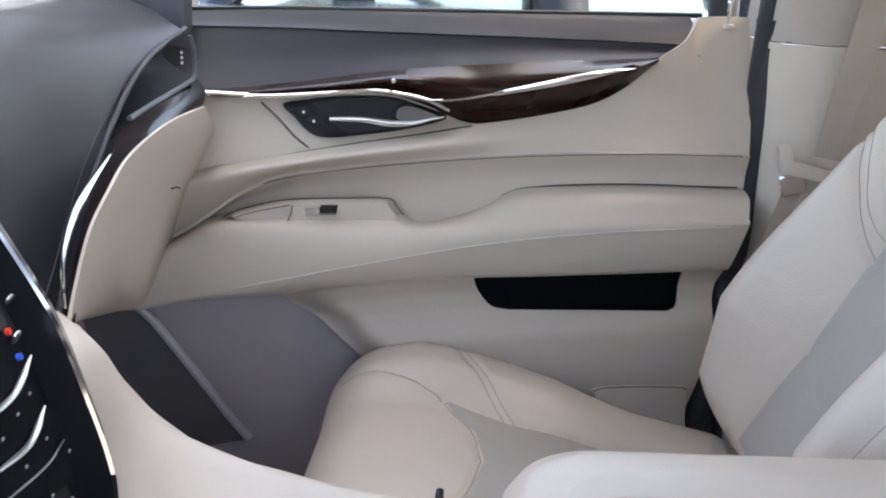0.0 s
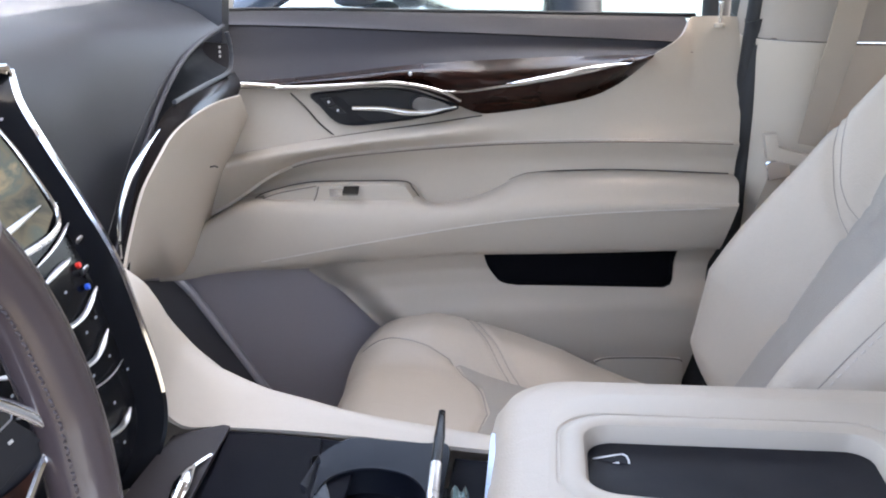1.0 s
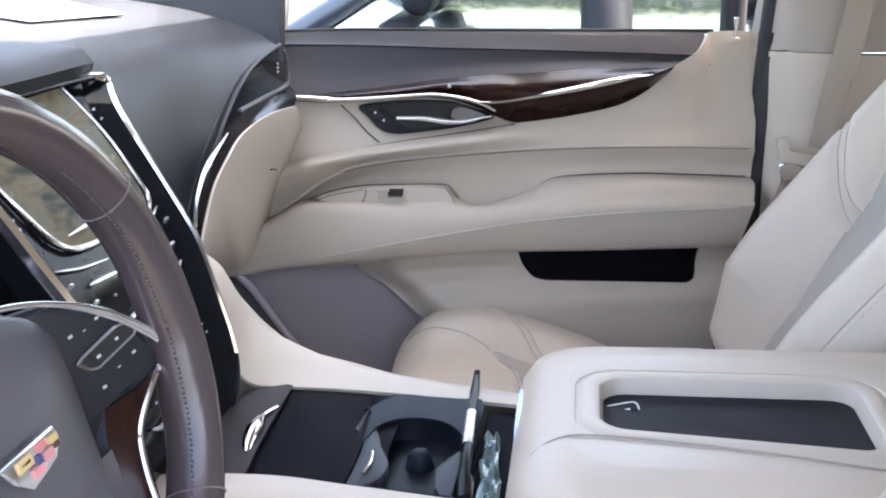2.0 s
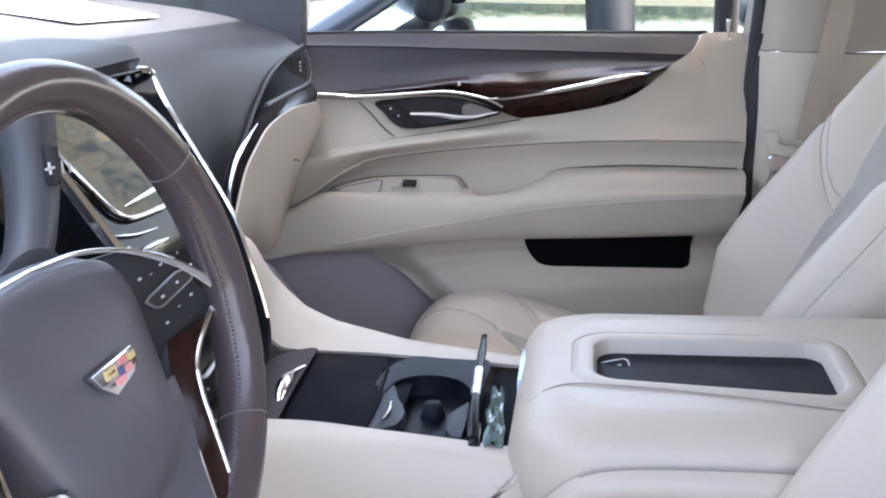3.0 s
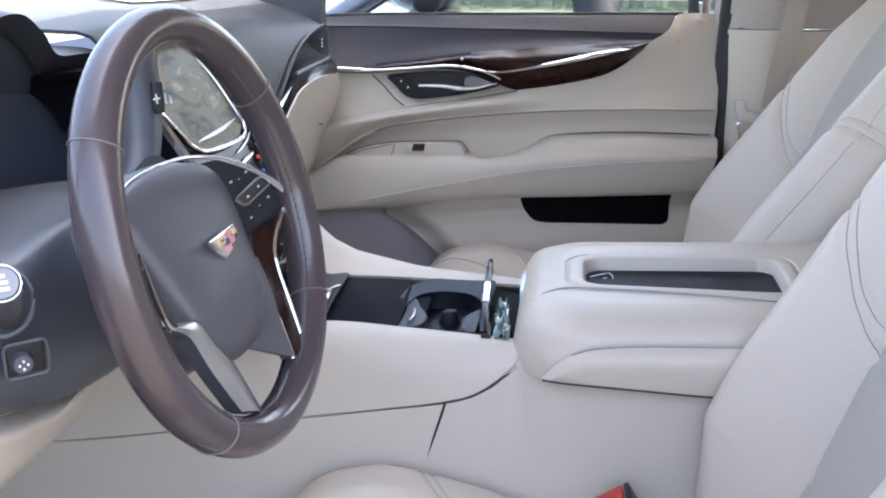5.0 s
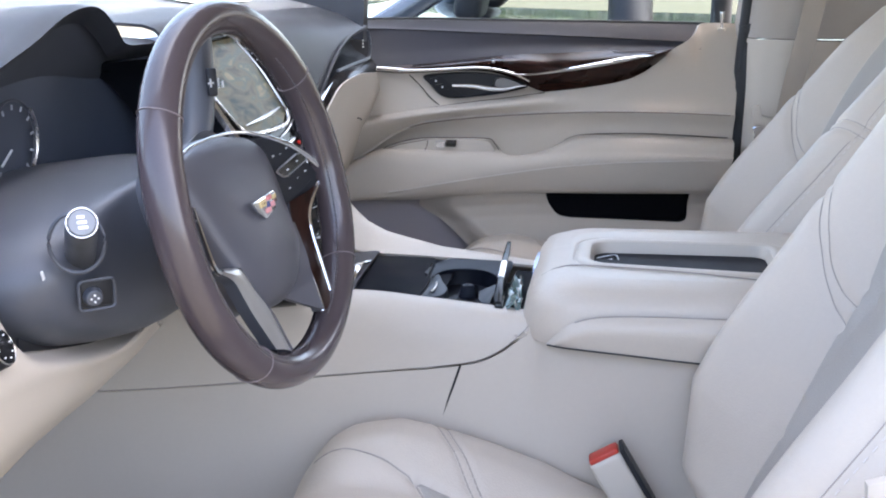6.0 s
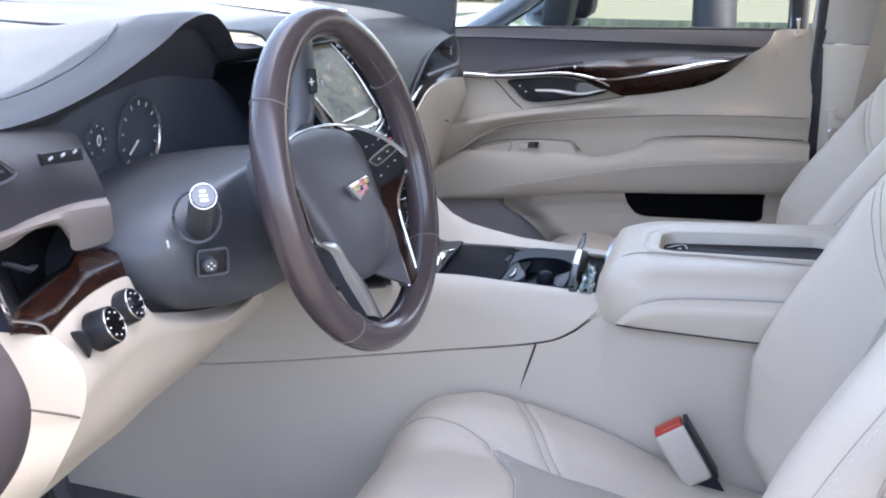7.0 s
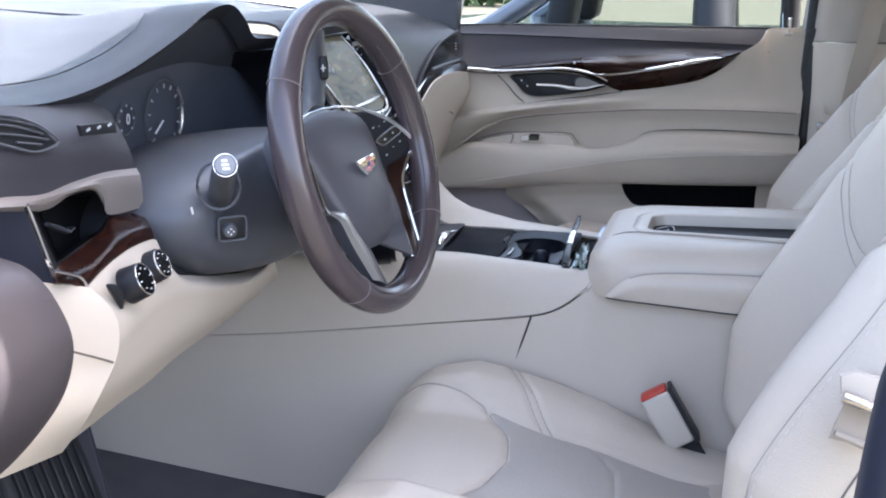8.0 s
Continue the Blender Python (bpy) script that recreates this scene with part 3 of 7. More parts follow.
part("pocket_rim", tube([Vector(p) + Vector((0, -0.001, 0.001)) for p in spline(dl(BP[:5]), 40)], 0.0010, 6), SEAM, door)
# rear edge, seal and lock pin
part("rear_seal", tube([Vector(p) + Vector((0.022, 0.006, 0)) for p in spline(dl(RE), 60)], 0.021, 10), RUBBER, door, "black rubber door seal")
q = dl([(0.382, 1.452, -0.074)])[0]
pin = part("lock_pin", join(disc(0.0035, 0.0035, 0.034, 14, Matrix.Translation(Vector(q) + Vector((0, 0, 0.008)))), disc(0.0045, 0.004, 0.005, 14, Matrix.Translation(Vector(q) + Vector((0, 0, 0.026))), 0.001)), CHROME, door, "chrome door lock pin")
part("pin_collar", disc(0.009, 0.0075, 0.006, 20, Matrix.Translation(Vector(q) + Vector((0, 0, -0.008))), 0.001), BEIGE_HARD, pin)
part("sill_seal", tube(spline([(x, y + 0.003, z) for x, y, z in dl(SILL)], 40), 0.004, 8), RUBBER, door, "black rubber window seal")
# two dark boxes added behind the trim to shade the gap at its edge
part("light_stop", box(0.86, 0.08, 0.62, 0.01, 1, Matrix.Translation((-0.055, 0.12, 1.02))), RUBBER, door, "unseen dark box added to stop light behind the door trim")
part("edge_shade_box", box(0.09, 0.02, 0.46, 0.005, 1, Matrix.Translation((0.385, 0.055, 0.88))), RUBBER, door, "black box added as shade behind the door's rear edge")
# outer skin and window
part("outer_skin", box(1.05, 0.03, 0.75, 0.01, 2, Matrix.Translation((-0.1, 0.19, 1.06))), BLACK, door, "dark outer door skin")
pane = part("window_pane", box(1.0, 0.004, 0.5, 0, m=Matrix.Translation((-0.12, 0.15, 1.70)) @ pose(0, 0, 0, -8)), GLASS, door, "clear side window pane")
pane.visible_shadow = False
part("window_frame", join(tube(spline([(0.40, 0.13, 1.42), (0.405, 0.145, 1.6), (0.41, 0.19, 1.95)], 20), 0.022, 10)), RUBBER, door, "black rear window frame")

# ---- front seats ----
def roll_off_drop(v, half, r):
    """How far the padded edge has dropped at a place v from the middle."""
    a = abs(v) - (half - r)
    return 0.0 if a <= 0 else r - math.sqrt(max(0.0, r * r - min(a, r) ** 2))


def make_seat(m, label, recline, back_x=0.0):
    """A seat about its own middle line; x to the rear, y to the car's right, z up from the floor."""
    seat = thing("car_seat", label, "car seat", "front seats", m=m)
    HX, HY, CX = 0.285, 0.262, 0.070
    chev = [(-0.128, 0.132), (-0.09, 0.075), (-0.075, 0.0)]
    side = [(-0.128, 0.132), (-0.03, 0.112), (0.06, 0.118), (0.22, 0.135)]
    dbl = [(-0.124, 0.25), (-0.105, 0.21), (-0.065, 0.14), (-0.045, 0.112)]
    dbl2 = [(x + 0.012, y) for x, y in dbl]
    brow = [(-0.262, 0.178), (-0.194, 0.158), (-0.128, 0.132)]
    rear = [(0.06, 0.0), (0.055, 0.06), (0.02, 0.112)]
    lines = [(chev, 0.004, 0.004), (side, 0.004, 0.005), (dbl, 0.0036, 0.004), (dbl2, 0.0036, 0.004), (brow, 0.005, 0.003), (rear, 0.0035, 0.003)]

    def lift(x, y):
        a = abs(y)
        base = np.interp(x, [-0.27, -0.22, -0.17, -0.12, -0.04, 0.02, 0.12, 0.27], [-0.008, 0.0, 0.0, -0.006, -0.018, -0.032, -0.068, -0.10])
        amp = np.interp(x, [-0.27, -0.21, -0.16, -0.11, -0.03, 0.06, 0.15, 0.27], [0.012, 0.030, 0.040, 0.038, 0.028, 0.018, 0.014, 0.012])
        b = amp * step(0.105, 0.185, a) + 0.005 * math.cos(min(1.0, a / 0.12) * math.pi / 2)
        g = sum(groove(x, a, ln, w, d) for ln, w, d in lines)
        return base + b - g

    bm = pad(HX, HY, 0.045, 0.13, 190, 190, lift, rx=0.06)
    part("cushion", thick(bm, 0.003), LEATHER, seat, "beige leather seat cushion")
    for v in seat.children:
        v.location = (CX, 0, 1.012)

    def seams(lns, height, at, r=0.0010):
        for ln, w, d in lns:
            pts = [p for p in spline(ln, 40)]
            for sy in (1, -1):
                q = part("seam", tube([(p[0], sy * p[1], height(p[0], p[1]) + 0.0006) for p in pts], r, 5), SOFT_SEAM, seat)
                q.matrix_local = at
    seams([x for x in lines], lambda x, y: lift(x, y) - roll_off_drop(y, HY, 0.045) - roll_off_drop(x, HX, 0.06), Matrix.Translation((CX, 0, 1.012)))
    part("base", box(0.46, 0.44, 0.12, 0.02, 2, Matrix.Translation((CX + 0.02, 0, 0.875))), BEIGE_HARD, seat, "beige plastic seat base")
    for sy in (-1, 1):
        part("rail", box(0.5, 0.03, 0.06, 0.005, 1, Matrix.Translation((CX, 0.18 * sy, 0.795))), BLACK, seat, "black steel seat rail")

    # backrest
    up, nrm = Vector((math.sin(recline), 0, math.cos(recline))), Vector((-math.cos(recline), 0, math.sin(recline)))
    mb = Matrix((up, Vector((0, 1, 0)), nrm)).transposed().to_4x4()
    mb.translation = Vector((0.318 + back_x, 0, 0.972)) + up * 0.31
    inner = [(-0.30, 0.128), (-0.22, 0.125), (-0.16, 0.119), (-0.10, 0.124), (-0.037, 0.131), (0.019, 0.134), (0.06, 0.141), (0.142, 0.150), (0.29, 0.158)]
    vee = [(-0.16, 0.118), (-0.172, 0.075), (-0.19, 0.030), (-0.194, 0.0)]
    brow_seam = [(0.017, 0.132), (0.004, 0.085), (-0.010, 0.030), (-0.016, 0.0)]
    double = [(-0.004, 0.134), (0.004, 0.146), (0.022, 0.161), (0.051, 0.175), (0.082, 0.195), (0.10, 0.225), (0.104, 0.258)]
    double2 = [(-0.028, 0.131), (-0.012, 0.145), (0.009, 0.160), (0.037, 0.176), (0.067, 0.196), (0.085, 0.226), (0.089, 0.258)]
    outer = [(-0.3, 0.232), (-0.1, 0.238), (0.1, 0.238), (0.3, 0.230)]
    blines = [(vee, 0.004, 0.003), (brow_seam, 0.004, 0.0035), (double, 0.0045, 0.0045), (double2, 0.0045, 0.0045), (outer, 0.004, 0.003)]
    folds = blines + [(inner, 0.006, 0.007)]

    def blift(x, y):
        a = abs(y)
        amp = np.interp(x, [-0.33, -0.28, -0.18, 0.05, 0.2, 0.33], [0.01, 0.06, 0.094, 0.088, 0.072, 0.04])
        b = amp * step(0.11, 0.2, a) * (1 - 0.25 * step(0.21, 0.26, a))
        lumb = 0.012 * math.exp(-((x + 0.12) / 0.12) ** 2)
        return b + lumb - sum(groove(x, a, ln, w, d) for ln, w, d in folds)

    back = part("backrest", thick(pad(0.33, 0.262, 0.06, 0.13, 190, 170, blift, rx=0.05), 0.003), LEATHER, seat, "beige leather backrest with raised bolsters")
    back.matrix_local = mb
    on_back = lambda x, y: blift(x, y) - roll_off_drop(y, 0.262, 0.06) - roll_off_drop(x, 0.33, 0.05)
    seams(blines, on_back, mb, 0.0006)
    for sy in (-1, 1):
        row = spline([(x, y + 0.005) for x, y in outer], 110)
        sewn = join(*[tube([(a[0], sy * a[1], on_back(a[0], a[1]) + 0.0008), (b[0], sy * b[1], on_back(b[0], b[1]) + 0.0008)], 0.0007, 4) for a, b in zip(row[0::2], row[1::2])])
        part("stitching", sewn, STITCH, seat, "pale stitching along the bolster").matrix_local = mb
        part("side_seam", tube([(x, sy * 0.2625, on_back(x, 0.262) - 0.018) for x in np.linspace(-0.28, 0.28, 40)], 0.0011, 5), SEAM, seat).matrix_local = mb
    insert = part("backrest_shell", box(0.62, 0.46, 0.05, 0.02, 2), BEIGE_HARD, seat, "beige plastic backrest shell")
    insert.matrix_local = mb @ Matrix.Translation((0, 0, -0.11))
    # insert panels in perforated leather, laid just above the pads
    def patch(name, start, hi, y1, base, at, nx=60, ny=44):
        rows = []
        for i in range(nx):
            row = []
            for j in range(ny):
                s = -1 + 2 * j / (ny - 1)
                x = start(abs(s))
                x += (hi - x) * i / (nx - 1)
                y = s * y1(x)
                row.append(Vector((x, y, base(x, y) + 0.0012)))
            rows.append(row)
        p = part(name, skin(rows), LEATHER_IN, seat, "perforated grey-beige leather insert")
        p.matrix_local = at
    patch("cushion_insert", lambda s: np.interp(s, [0, 0.6, 1], [-0.071, -0.085, -0.122]), 0.24, lambda x: np.interp(x, [-0.128, -0.09, -0.03, 0.06, 0.24], [0.130, 0.120, 0.109, 0.115, 0.132]), lift, Matrix.Translation((CX, 0, 1.012)))
    patch("backrest_insert", lambda s: -0.30, 0.29, lambda x: np.interp(x, [p[0] for p in inner], [p[1] - 0.001 for p in inner]), blift, mb)
    return seat


driver_seat = make_seat(pose(0.012, 0.314, -0.013), "beige leather driver seat with stitched bolsters", radians(26), -0.022)
passenger_seat = make_seat(pose(0.050, 1.236, 0), "empty beige leather passenger seat beside the door", radians(32), -0.009)


# ---- belt buckle by the driver seat ----
buckle = thing("seat_belt_buckle", "pale beige belt buckle with red release button", "belt buckle", m=pose(0.194, 0.515, 0.984, 0, -30, 4))
part("housing", box(0.041, 0.028, 0.082, 0.006, 3, taper=1.06), BEIGE_HARD, buckle, "pale beige plastic buckle housing")
part("release_button", box(0.038, 0.024, 0.008, 0.003, 2, Matrix.Translation((0, 0, 0.042))), RED, buckle, "red release button")
part("slot", box(0.006, 0.030, 0.086, 0.001, 1, Matrix.Translation((0.0235, 0.0, 0.0))), BLACK, buckle, "black tongue slot")
part("strap", box(0.035, 0.006, 0.16, 0.002, 1, Matrix.Translation((0.004, 0, -0.11))), BLACK, buckle, "black buckle strap")

# ---- centre console ----
DECK = material("deck_black", (0.0085, 0.009, 0.013), rough=0.5, var=0.15, scale=14, bump=0.15, bump_scale=500, spec=0.015)
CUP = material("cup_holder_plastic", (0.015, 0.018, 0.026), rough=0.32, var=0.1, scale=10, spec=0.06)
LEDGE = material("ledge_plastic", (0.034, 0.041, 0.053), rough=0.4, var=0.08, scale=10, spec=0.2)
TRAY_RUBBER = material("tray_rubber", (0.013, 0.014, 0.020), rough=0.6, var=0.12, scale=20, bump=0.2, bump_scale=600, spec=0.15)
console = thing("centre_console", "beige centre console with black cup holder deck", "console")
NE = [(-0.75, 0.60, 1.16), (-0.40, 0.612, 1.168), (-0.175, 0.636, 1.174), (-0.06, 0.634, 1.169), (0.07, 0.628, 1.160)]
NS = [(-0.75, 0.57, 1.155), (-0.40, 0.585, 1.163), (-0.175, 0.608, 1.170), (-0.06, 0.606, 1.165), (0.073, 0.598, 1.158)]
NM = [(-0.75, 0.55, 1.12), (-0.40, 0.57, 1.13), (-0.175, 0.588, 1.14), (-0.06, 0.588, 1.138), (0.078, 0.586, 1.142)]
SEAMC = [(-0.75, 0.535, 1.03), (-0.45, 0.556, 1.046), (-0.15, 0.58, 1.079), (-0.011, 0.58, 1.1), (0.032, 0.58, 1.116), (0.062, 0.582, 1.14), (0.076, 0.59, 1.155)]
part("side_panel", thick(skin(across([NE, NS, NM, SEAMC], 70, 18)), 0.004), BEIGE, console, "beige upper console side panel")
LOWC = [(-0.80, 0.55, 0.84), (-0.45, 0.555, 0.80), (-0.15, 0.562, 0.77), (0.0, 0.565, 0.76), (0.2, 0.565, 0.76), (0.5, 0.565, 0.76)]
MIDC = [(-0.78, 0.545, 0.95), (-0.45, 0.556, 0.94), (-0.15, 0.572, 0.95), (0.0, 0.572, 0.95), (0.2, 0.566, 0.95), (0.5, 0.564, 0.95)]
SEAML = [(-0.75, 0.5365, 1.0292), (-0.45, 0.5575, 1.0452), (-0.15, 0.582, 1.077), (-0.011, 0.582, 1.097), (0.034, 0.583, 1.113), (0.064, 0.585, 1.136), (0.083, 0.586, 1.148), (0.12, 0.566, 1.143), (0.27, 0.558, 1.133), (0.5, 0.556, 1.124)]
part("lower_side", thick(skin(across([SEAML, MIDC, LOWC], 90, 20)), 0.004), BEIGE, console, "beige lower console side")
part("side_seam", tube(spline(SEAMC, 60), 0.0006, 6), SOFT_SEAM, console)
part("panel_gap", tube(spline([(-0.011, 0.5785, 1.098), (-0.02, 0.577, 1.07), (-0.036, 0.575, 1.02), (-0.05, 0.572, 0.97)], 20), 0.0017, 6), BLACK, console)

# far side with the shoulder that climbs to the dashboard
FI = [(-0.290, 0.830, 1.322), (-0.258, 0.812, 1.302), (-0.243, 0.810, 1.280), (-0.233, 0.808, 1.240), (-0.224, 0.808, 1.205), (-0.207, 0.814, 1.182), (-0.176, 0.838, 1.170), (-0.09, 0.842, 1.167), (0.09, 0.835, 1.160)]
FT = [(-0.296, 0.905, 1.302), (-0.263, 0.900, 1.282), (-0.245, 0.900, 1.251), (-0.223, 0.900, 1.221), (-0.197, 0.899, 1.200), (-0.162, 0.896, 1.187), (-0.122, 0.892, 1.178), (-0.051, 0.880, 1.169), (0.09, 0.868, 1.156)]
FO = [(-0.306, 0.938, 1.290), (-0.286, 0.942, 1.262), (-0.266, 0.942, 1.226), (-0.238, 0.941, 1.190), (-0.205, 0.938, 1.168), (-0.166, 0.930, 1.155), (-0.06, 0.910, 1.140), (0.09, 0.90, 1.125)]
FB = [(-0.38, 0.965, 0.80), (-0.32, 0.945, 0.78), (-0.25, 0.94, 0.77), (-0.166, 0.93, 0.76), (-0.06, 0.915, 0.76), (0.5, 0.91, 0.76)]
def along(c, n=72):
    """Guide points at shared shares of the way to the rear, so that the cross lines stay square."""
    s, q = spline(c, 400), np.linspace(0, 1, n) ** 1.35
    x = s[0][0] + (s[-1][0] - s[0][0]) * q
    return np.stack([x] + [np.interp(x, s[:, 0], s[:, k]) for k in (1, 2)], axis=1)


FOB = [(x - 0.004, y + 0.010, z - 0.05) for x, y, z in FO]
guides = [along(c) for c in (FI, FT, FO, FOB, FB[:-1] + [(0.09, 0.91, 0.76)])]
part("far_shoulder", thick(skin([[spline([c[j] for c in guides], 28)[i] for j in range(72)] for i in range(28)]), 0.004), BEIGE, console, "beige console shoulder sweeping up to the dashboard")


def rounded(cx, cy, hx, hy, r, n=12, bow=0.0):
    pts = []
    for sx, sy, a0 in ((1, 1, 0), (-1, 1, 90), (-1, -1, 180), (1, -1, 270)):
        for k in range(n + 1):
            a = radians(a0 + 90 * k / n)
            pts.append((cx + sx * (hx - r) + r * math.cos(a), cy + sy * (hy - r) + r * math.sin(a)))
    return pts


def even(pts, n):
    P = np.array(pts + pts[:1])
    s = np.r_[0, np.cumsum(np.linalg.norm(np.diff(P, axis=0), axis=1))]
    q = np.linspace(0, s[-1], n, endpoint=False)
    return [(np.interp(a, s, P[:, 0]), np.interp(a, s, P[:, 1])) for a in q]


# deck: surround, sliding cover, cup holder
part("deck", thick(skin(across([[(-0.20, 0.632, 1.166), (-0.12, 0.631, 1.165), (-0.05, 0.629, 1.162)], [(-0.20, 0.84, 1.166), (-0.12, 0.838, 1.165), (-0.05, 0.836, 1.162)]], 30, 8)), 0.004), DECK, console, "black console deck")
part("deck_end", thick(skin(across([[(-0.225, 0.63, 1.170), (-0.222, 0.72, 1.172), (-0.214, 0.806, 1.176)], [(-0.196, 0.632, 1.1725), (-0.190, 0.72, 1.1735), (-0.177, 0.836, 1.1735)], [(-0.163, 0.634, 1.1735), (-0.168, 0.72, 1.1735), (-0.171, 0.836, 1.1725)]], 20, 8)), 0.004), material("taupe_deck_plastic", (0.036, 0.031, 0.033), rough=0.5, var=0.06, scale=8, bump=0.2, bump_scale=800, spec=0.12), console, "dark taupe deck end panel")
COVER = [(-0.171, 0.828), (-0.13, 0.832), (-0.0865, 0.832), (-0.0815, 0.80), (-0.0775, 0.765), (-0.0748, 0.71), (-0.0750, 0.67), (-0.0768, 0.6385), (-0.12, 0.641), (-0.158, 0.645)]
part("sliding_cover", plate(COVER[::-1], 0.004, 0.001, m=Matrix.Translation((0, 0, 1.1618)) @ pose(0, 0, 0, 0, 1.0)), DECK, console, "black sliding tray cover")
part("cover_latch", tube(spline([(-0.175, 0.682, 1.172), (-0.1775, 0.700, 1.177), (-0.1785, 0.722, 1.179), (-0.1790, 0.745, 1.178), (-0.1765, 0.762, 1.176), (-0.172, 0.778, 1.174)], 24), [0.0030 + 0.0042 * math.sin(math.pi * min(1, i / 16)) if i < 16 else 0.0022 for i in range(24)], 10, flat=0.6), CHROME, console, "bright chrome latch")
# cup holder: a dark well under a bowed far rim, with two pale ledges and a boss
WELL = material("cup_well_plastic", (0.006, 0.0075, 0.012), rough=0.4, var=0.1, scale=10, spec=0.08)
RIM_ARC = [(-0.076, 0.700), (-0.0735, 0.735), (-0.0672, 0.762), (-0.0500, 0.7785), (-0.0258, 0.7825), (-0.0013, 0.7735), (0.0150, 0.750), (0.0215, 0.715), (0.0225, 0.66)]
FAR_EDGE = [(-0.0775, 0.765), (-0.0790, 0.790), (-0.0815, 0.80), (-0.060, 0.834), (-0.0258, 0.833), (0.005, 0.831), (0.028, 0.828), (0.030, 0.76), (0.030, 0.65)]
rim_line, far_line = spline(RIM_ARC, 60), spline(FAR_EDGE, 60)
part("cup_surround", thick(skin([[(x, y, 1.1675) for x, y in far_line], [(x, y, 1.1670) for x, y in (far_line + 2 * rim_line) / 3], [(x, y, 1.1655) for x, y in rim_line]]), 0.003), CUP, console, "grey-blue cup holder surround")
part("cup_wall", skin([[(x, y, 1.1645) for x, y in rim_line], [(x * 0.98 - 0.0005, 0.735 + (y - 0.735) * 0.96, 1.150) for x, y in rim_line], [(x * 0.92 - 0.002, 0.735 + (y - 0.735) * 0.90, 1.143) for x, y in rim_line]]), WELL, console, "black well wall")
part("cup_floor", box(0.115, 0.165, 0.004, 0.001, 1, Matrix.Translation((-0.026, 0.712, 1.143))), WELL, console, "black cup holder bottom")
part("cup_lip", tube([(x, y, 1.1662) for x, y in rim_line[8:]], 0.0011, 6), CUP, console)
part("cup_boss", disc(0.015, 0.009, 0.020, 28, Matrix.Translation((-0.0215, 0.722, 1.152)), 0.004), CUP, console, "rounded boss in the well")
LEDGE_A = [(-0.0775, 0.768), (-0.0700, 0.762), (-0.0635, 0.742), (-0.0575, 0.722), (-0.0500, 0.703), (-0.0445, 0.688), (-0.0445, 0.672), (-0.0480, 0.657), (-0.0550, 0.648), (-0.0627, 0.640), (-0.0762, 0.6385), (-0.0745, 0.67), (-0.0743, 0.71)]
LEDGE_B = [(-0.0010, 0.684), (0.0070, 0.702), (0.0165, 0.720), (0.0205, 0.710), (0.0215, 0.686), (0.0195, 0.655), (0.0190, 0.633), (0.0080, 0.634), (0.0015, 0.648)]
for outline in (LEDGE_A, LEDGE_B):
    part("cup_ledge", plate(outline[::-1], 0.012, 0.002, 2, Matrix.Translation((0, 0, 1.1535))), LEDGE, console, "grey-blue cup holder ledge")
part("near_rim", box(0.115, 0.010, 0.02, 0.002, 2, Matrix.Translation((-0.022, 0.6335, 1.1555)) @ pose(0, 0, 0, 0, 3.0, -1)), DECK, console)
part("cup_clip", tube(spline([(-0.0630, 0.661, 1.1675), (-0.0605, 0.672, 1.1685), (-0.0600, 0.684, 1.1685), (-0.0622, 0.704, 1.1675)], 14), 0.0016, 8), SATIN, console, "small chrome clip")

# upright flap with a chrome stem beside the cup holder
FLAP_BLACK = material("flap_black", (0.010, 0.010, 0.011), rough=0.25, var=0.1, scale=12, spec=0.15)
flap = thing("cup_holder_flap", "raised black and chrome cup holder flap", "flap")
part("stem", tube(spline([(0.030, 0.632, 1.164), (0.0275, 0.66, 1.170), (0.0255, 0.690, 1.1745), (0.0245, 0.712, 1.1765)], 16), np.linspace(0.0062, 0.0046, 16).tolist(), 10, flat=0.7), FLAP_BLACK, flap, "gloss black stem")
part("clip", tube(spline([(0.0245, 0.710, 1.1765), (0.0235, 0.738, 1.180), (0.0225, 0.766, 1.183)], 20), 0.0050, 10, flat=0.7), SATIN, flap, "satin chrome sleeve")
part("blade", tube(spline([(0.0225, 0.764, 1.183), (0.022, 0.795, 1.185), (0.0212, 0.825, 1.187), (0.0205, 0.842, 1.189), (0.0205, 0.849, 1.191)], 24), np.r_[np.linspace(0.0042, 0.0048, 12), np.linspace(0.0048, 0.0030, 12)].tolist(), 10, flat=0.6), FLAP_BLACK, flap, "curved gloss black blade")
part("foot", box(0.012, 0.05, 0.020, 0.003, 2, Matrix.Translation((0.031, 0.645, 1.156)) @ pose(0, 0, 0, 0, 0, 3)), FLAP_BLACK, flap)

# small bay with a clear packet between flap and lid
packet = thing("clear_packet", "crumpled clear packet with teal print in the console bay", "packet")
rows = []
rnd = random.Random(4)
for i in range(9):
    rows.append([(0.0355 + 0.0004 * j + (0.014 + 0.0005 * j) * i / 8 + 0.0012 * math.sin(j * 0.9), 0.758 - 0.0105 * j, 1.160 + 0.006 * rnd.random() + 0.003 * math.sin(j * 1.3 + i) + 0.004 * math.sin(math.pi * i / 8)) for j in range(14)])
PACKET = material("teal_print_film", (0.10, 0.17, 0.17), rough=0.18, var=0.8, scale=90, coat=0.6)
part("film", thick(skin(rows), 0.0015), PACKET, packet)
part("bay", box(0.056, 0.215, 0.006, 0.001, 1, Matrix.Translation((0.058, 0.722, 1.151)) @ pose(0, 0, 0, 0, 2, -2)), DECK, console, "black bay behind the cup holder")

# ---- armrest lid ----
lid = thing("console_lid", "beige padded armrest lid with open tray", "armrest")
LC, LHX, LHY = (0.31, 0.735), 0.245, 0.182


TRAY = (0.262, 0.740, 0.118, 0.056)


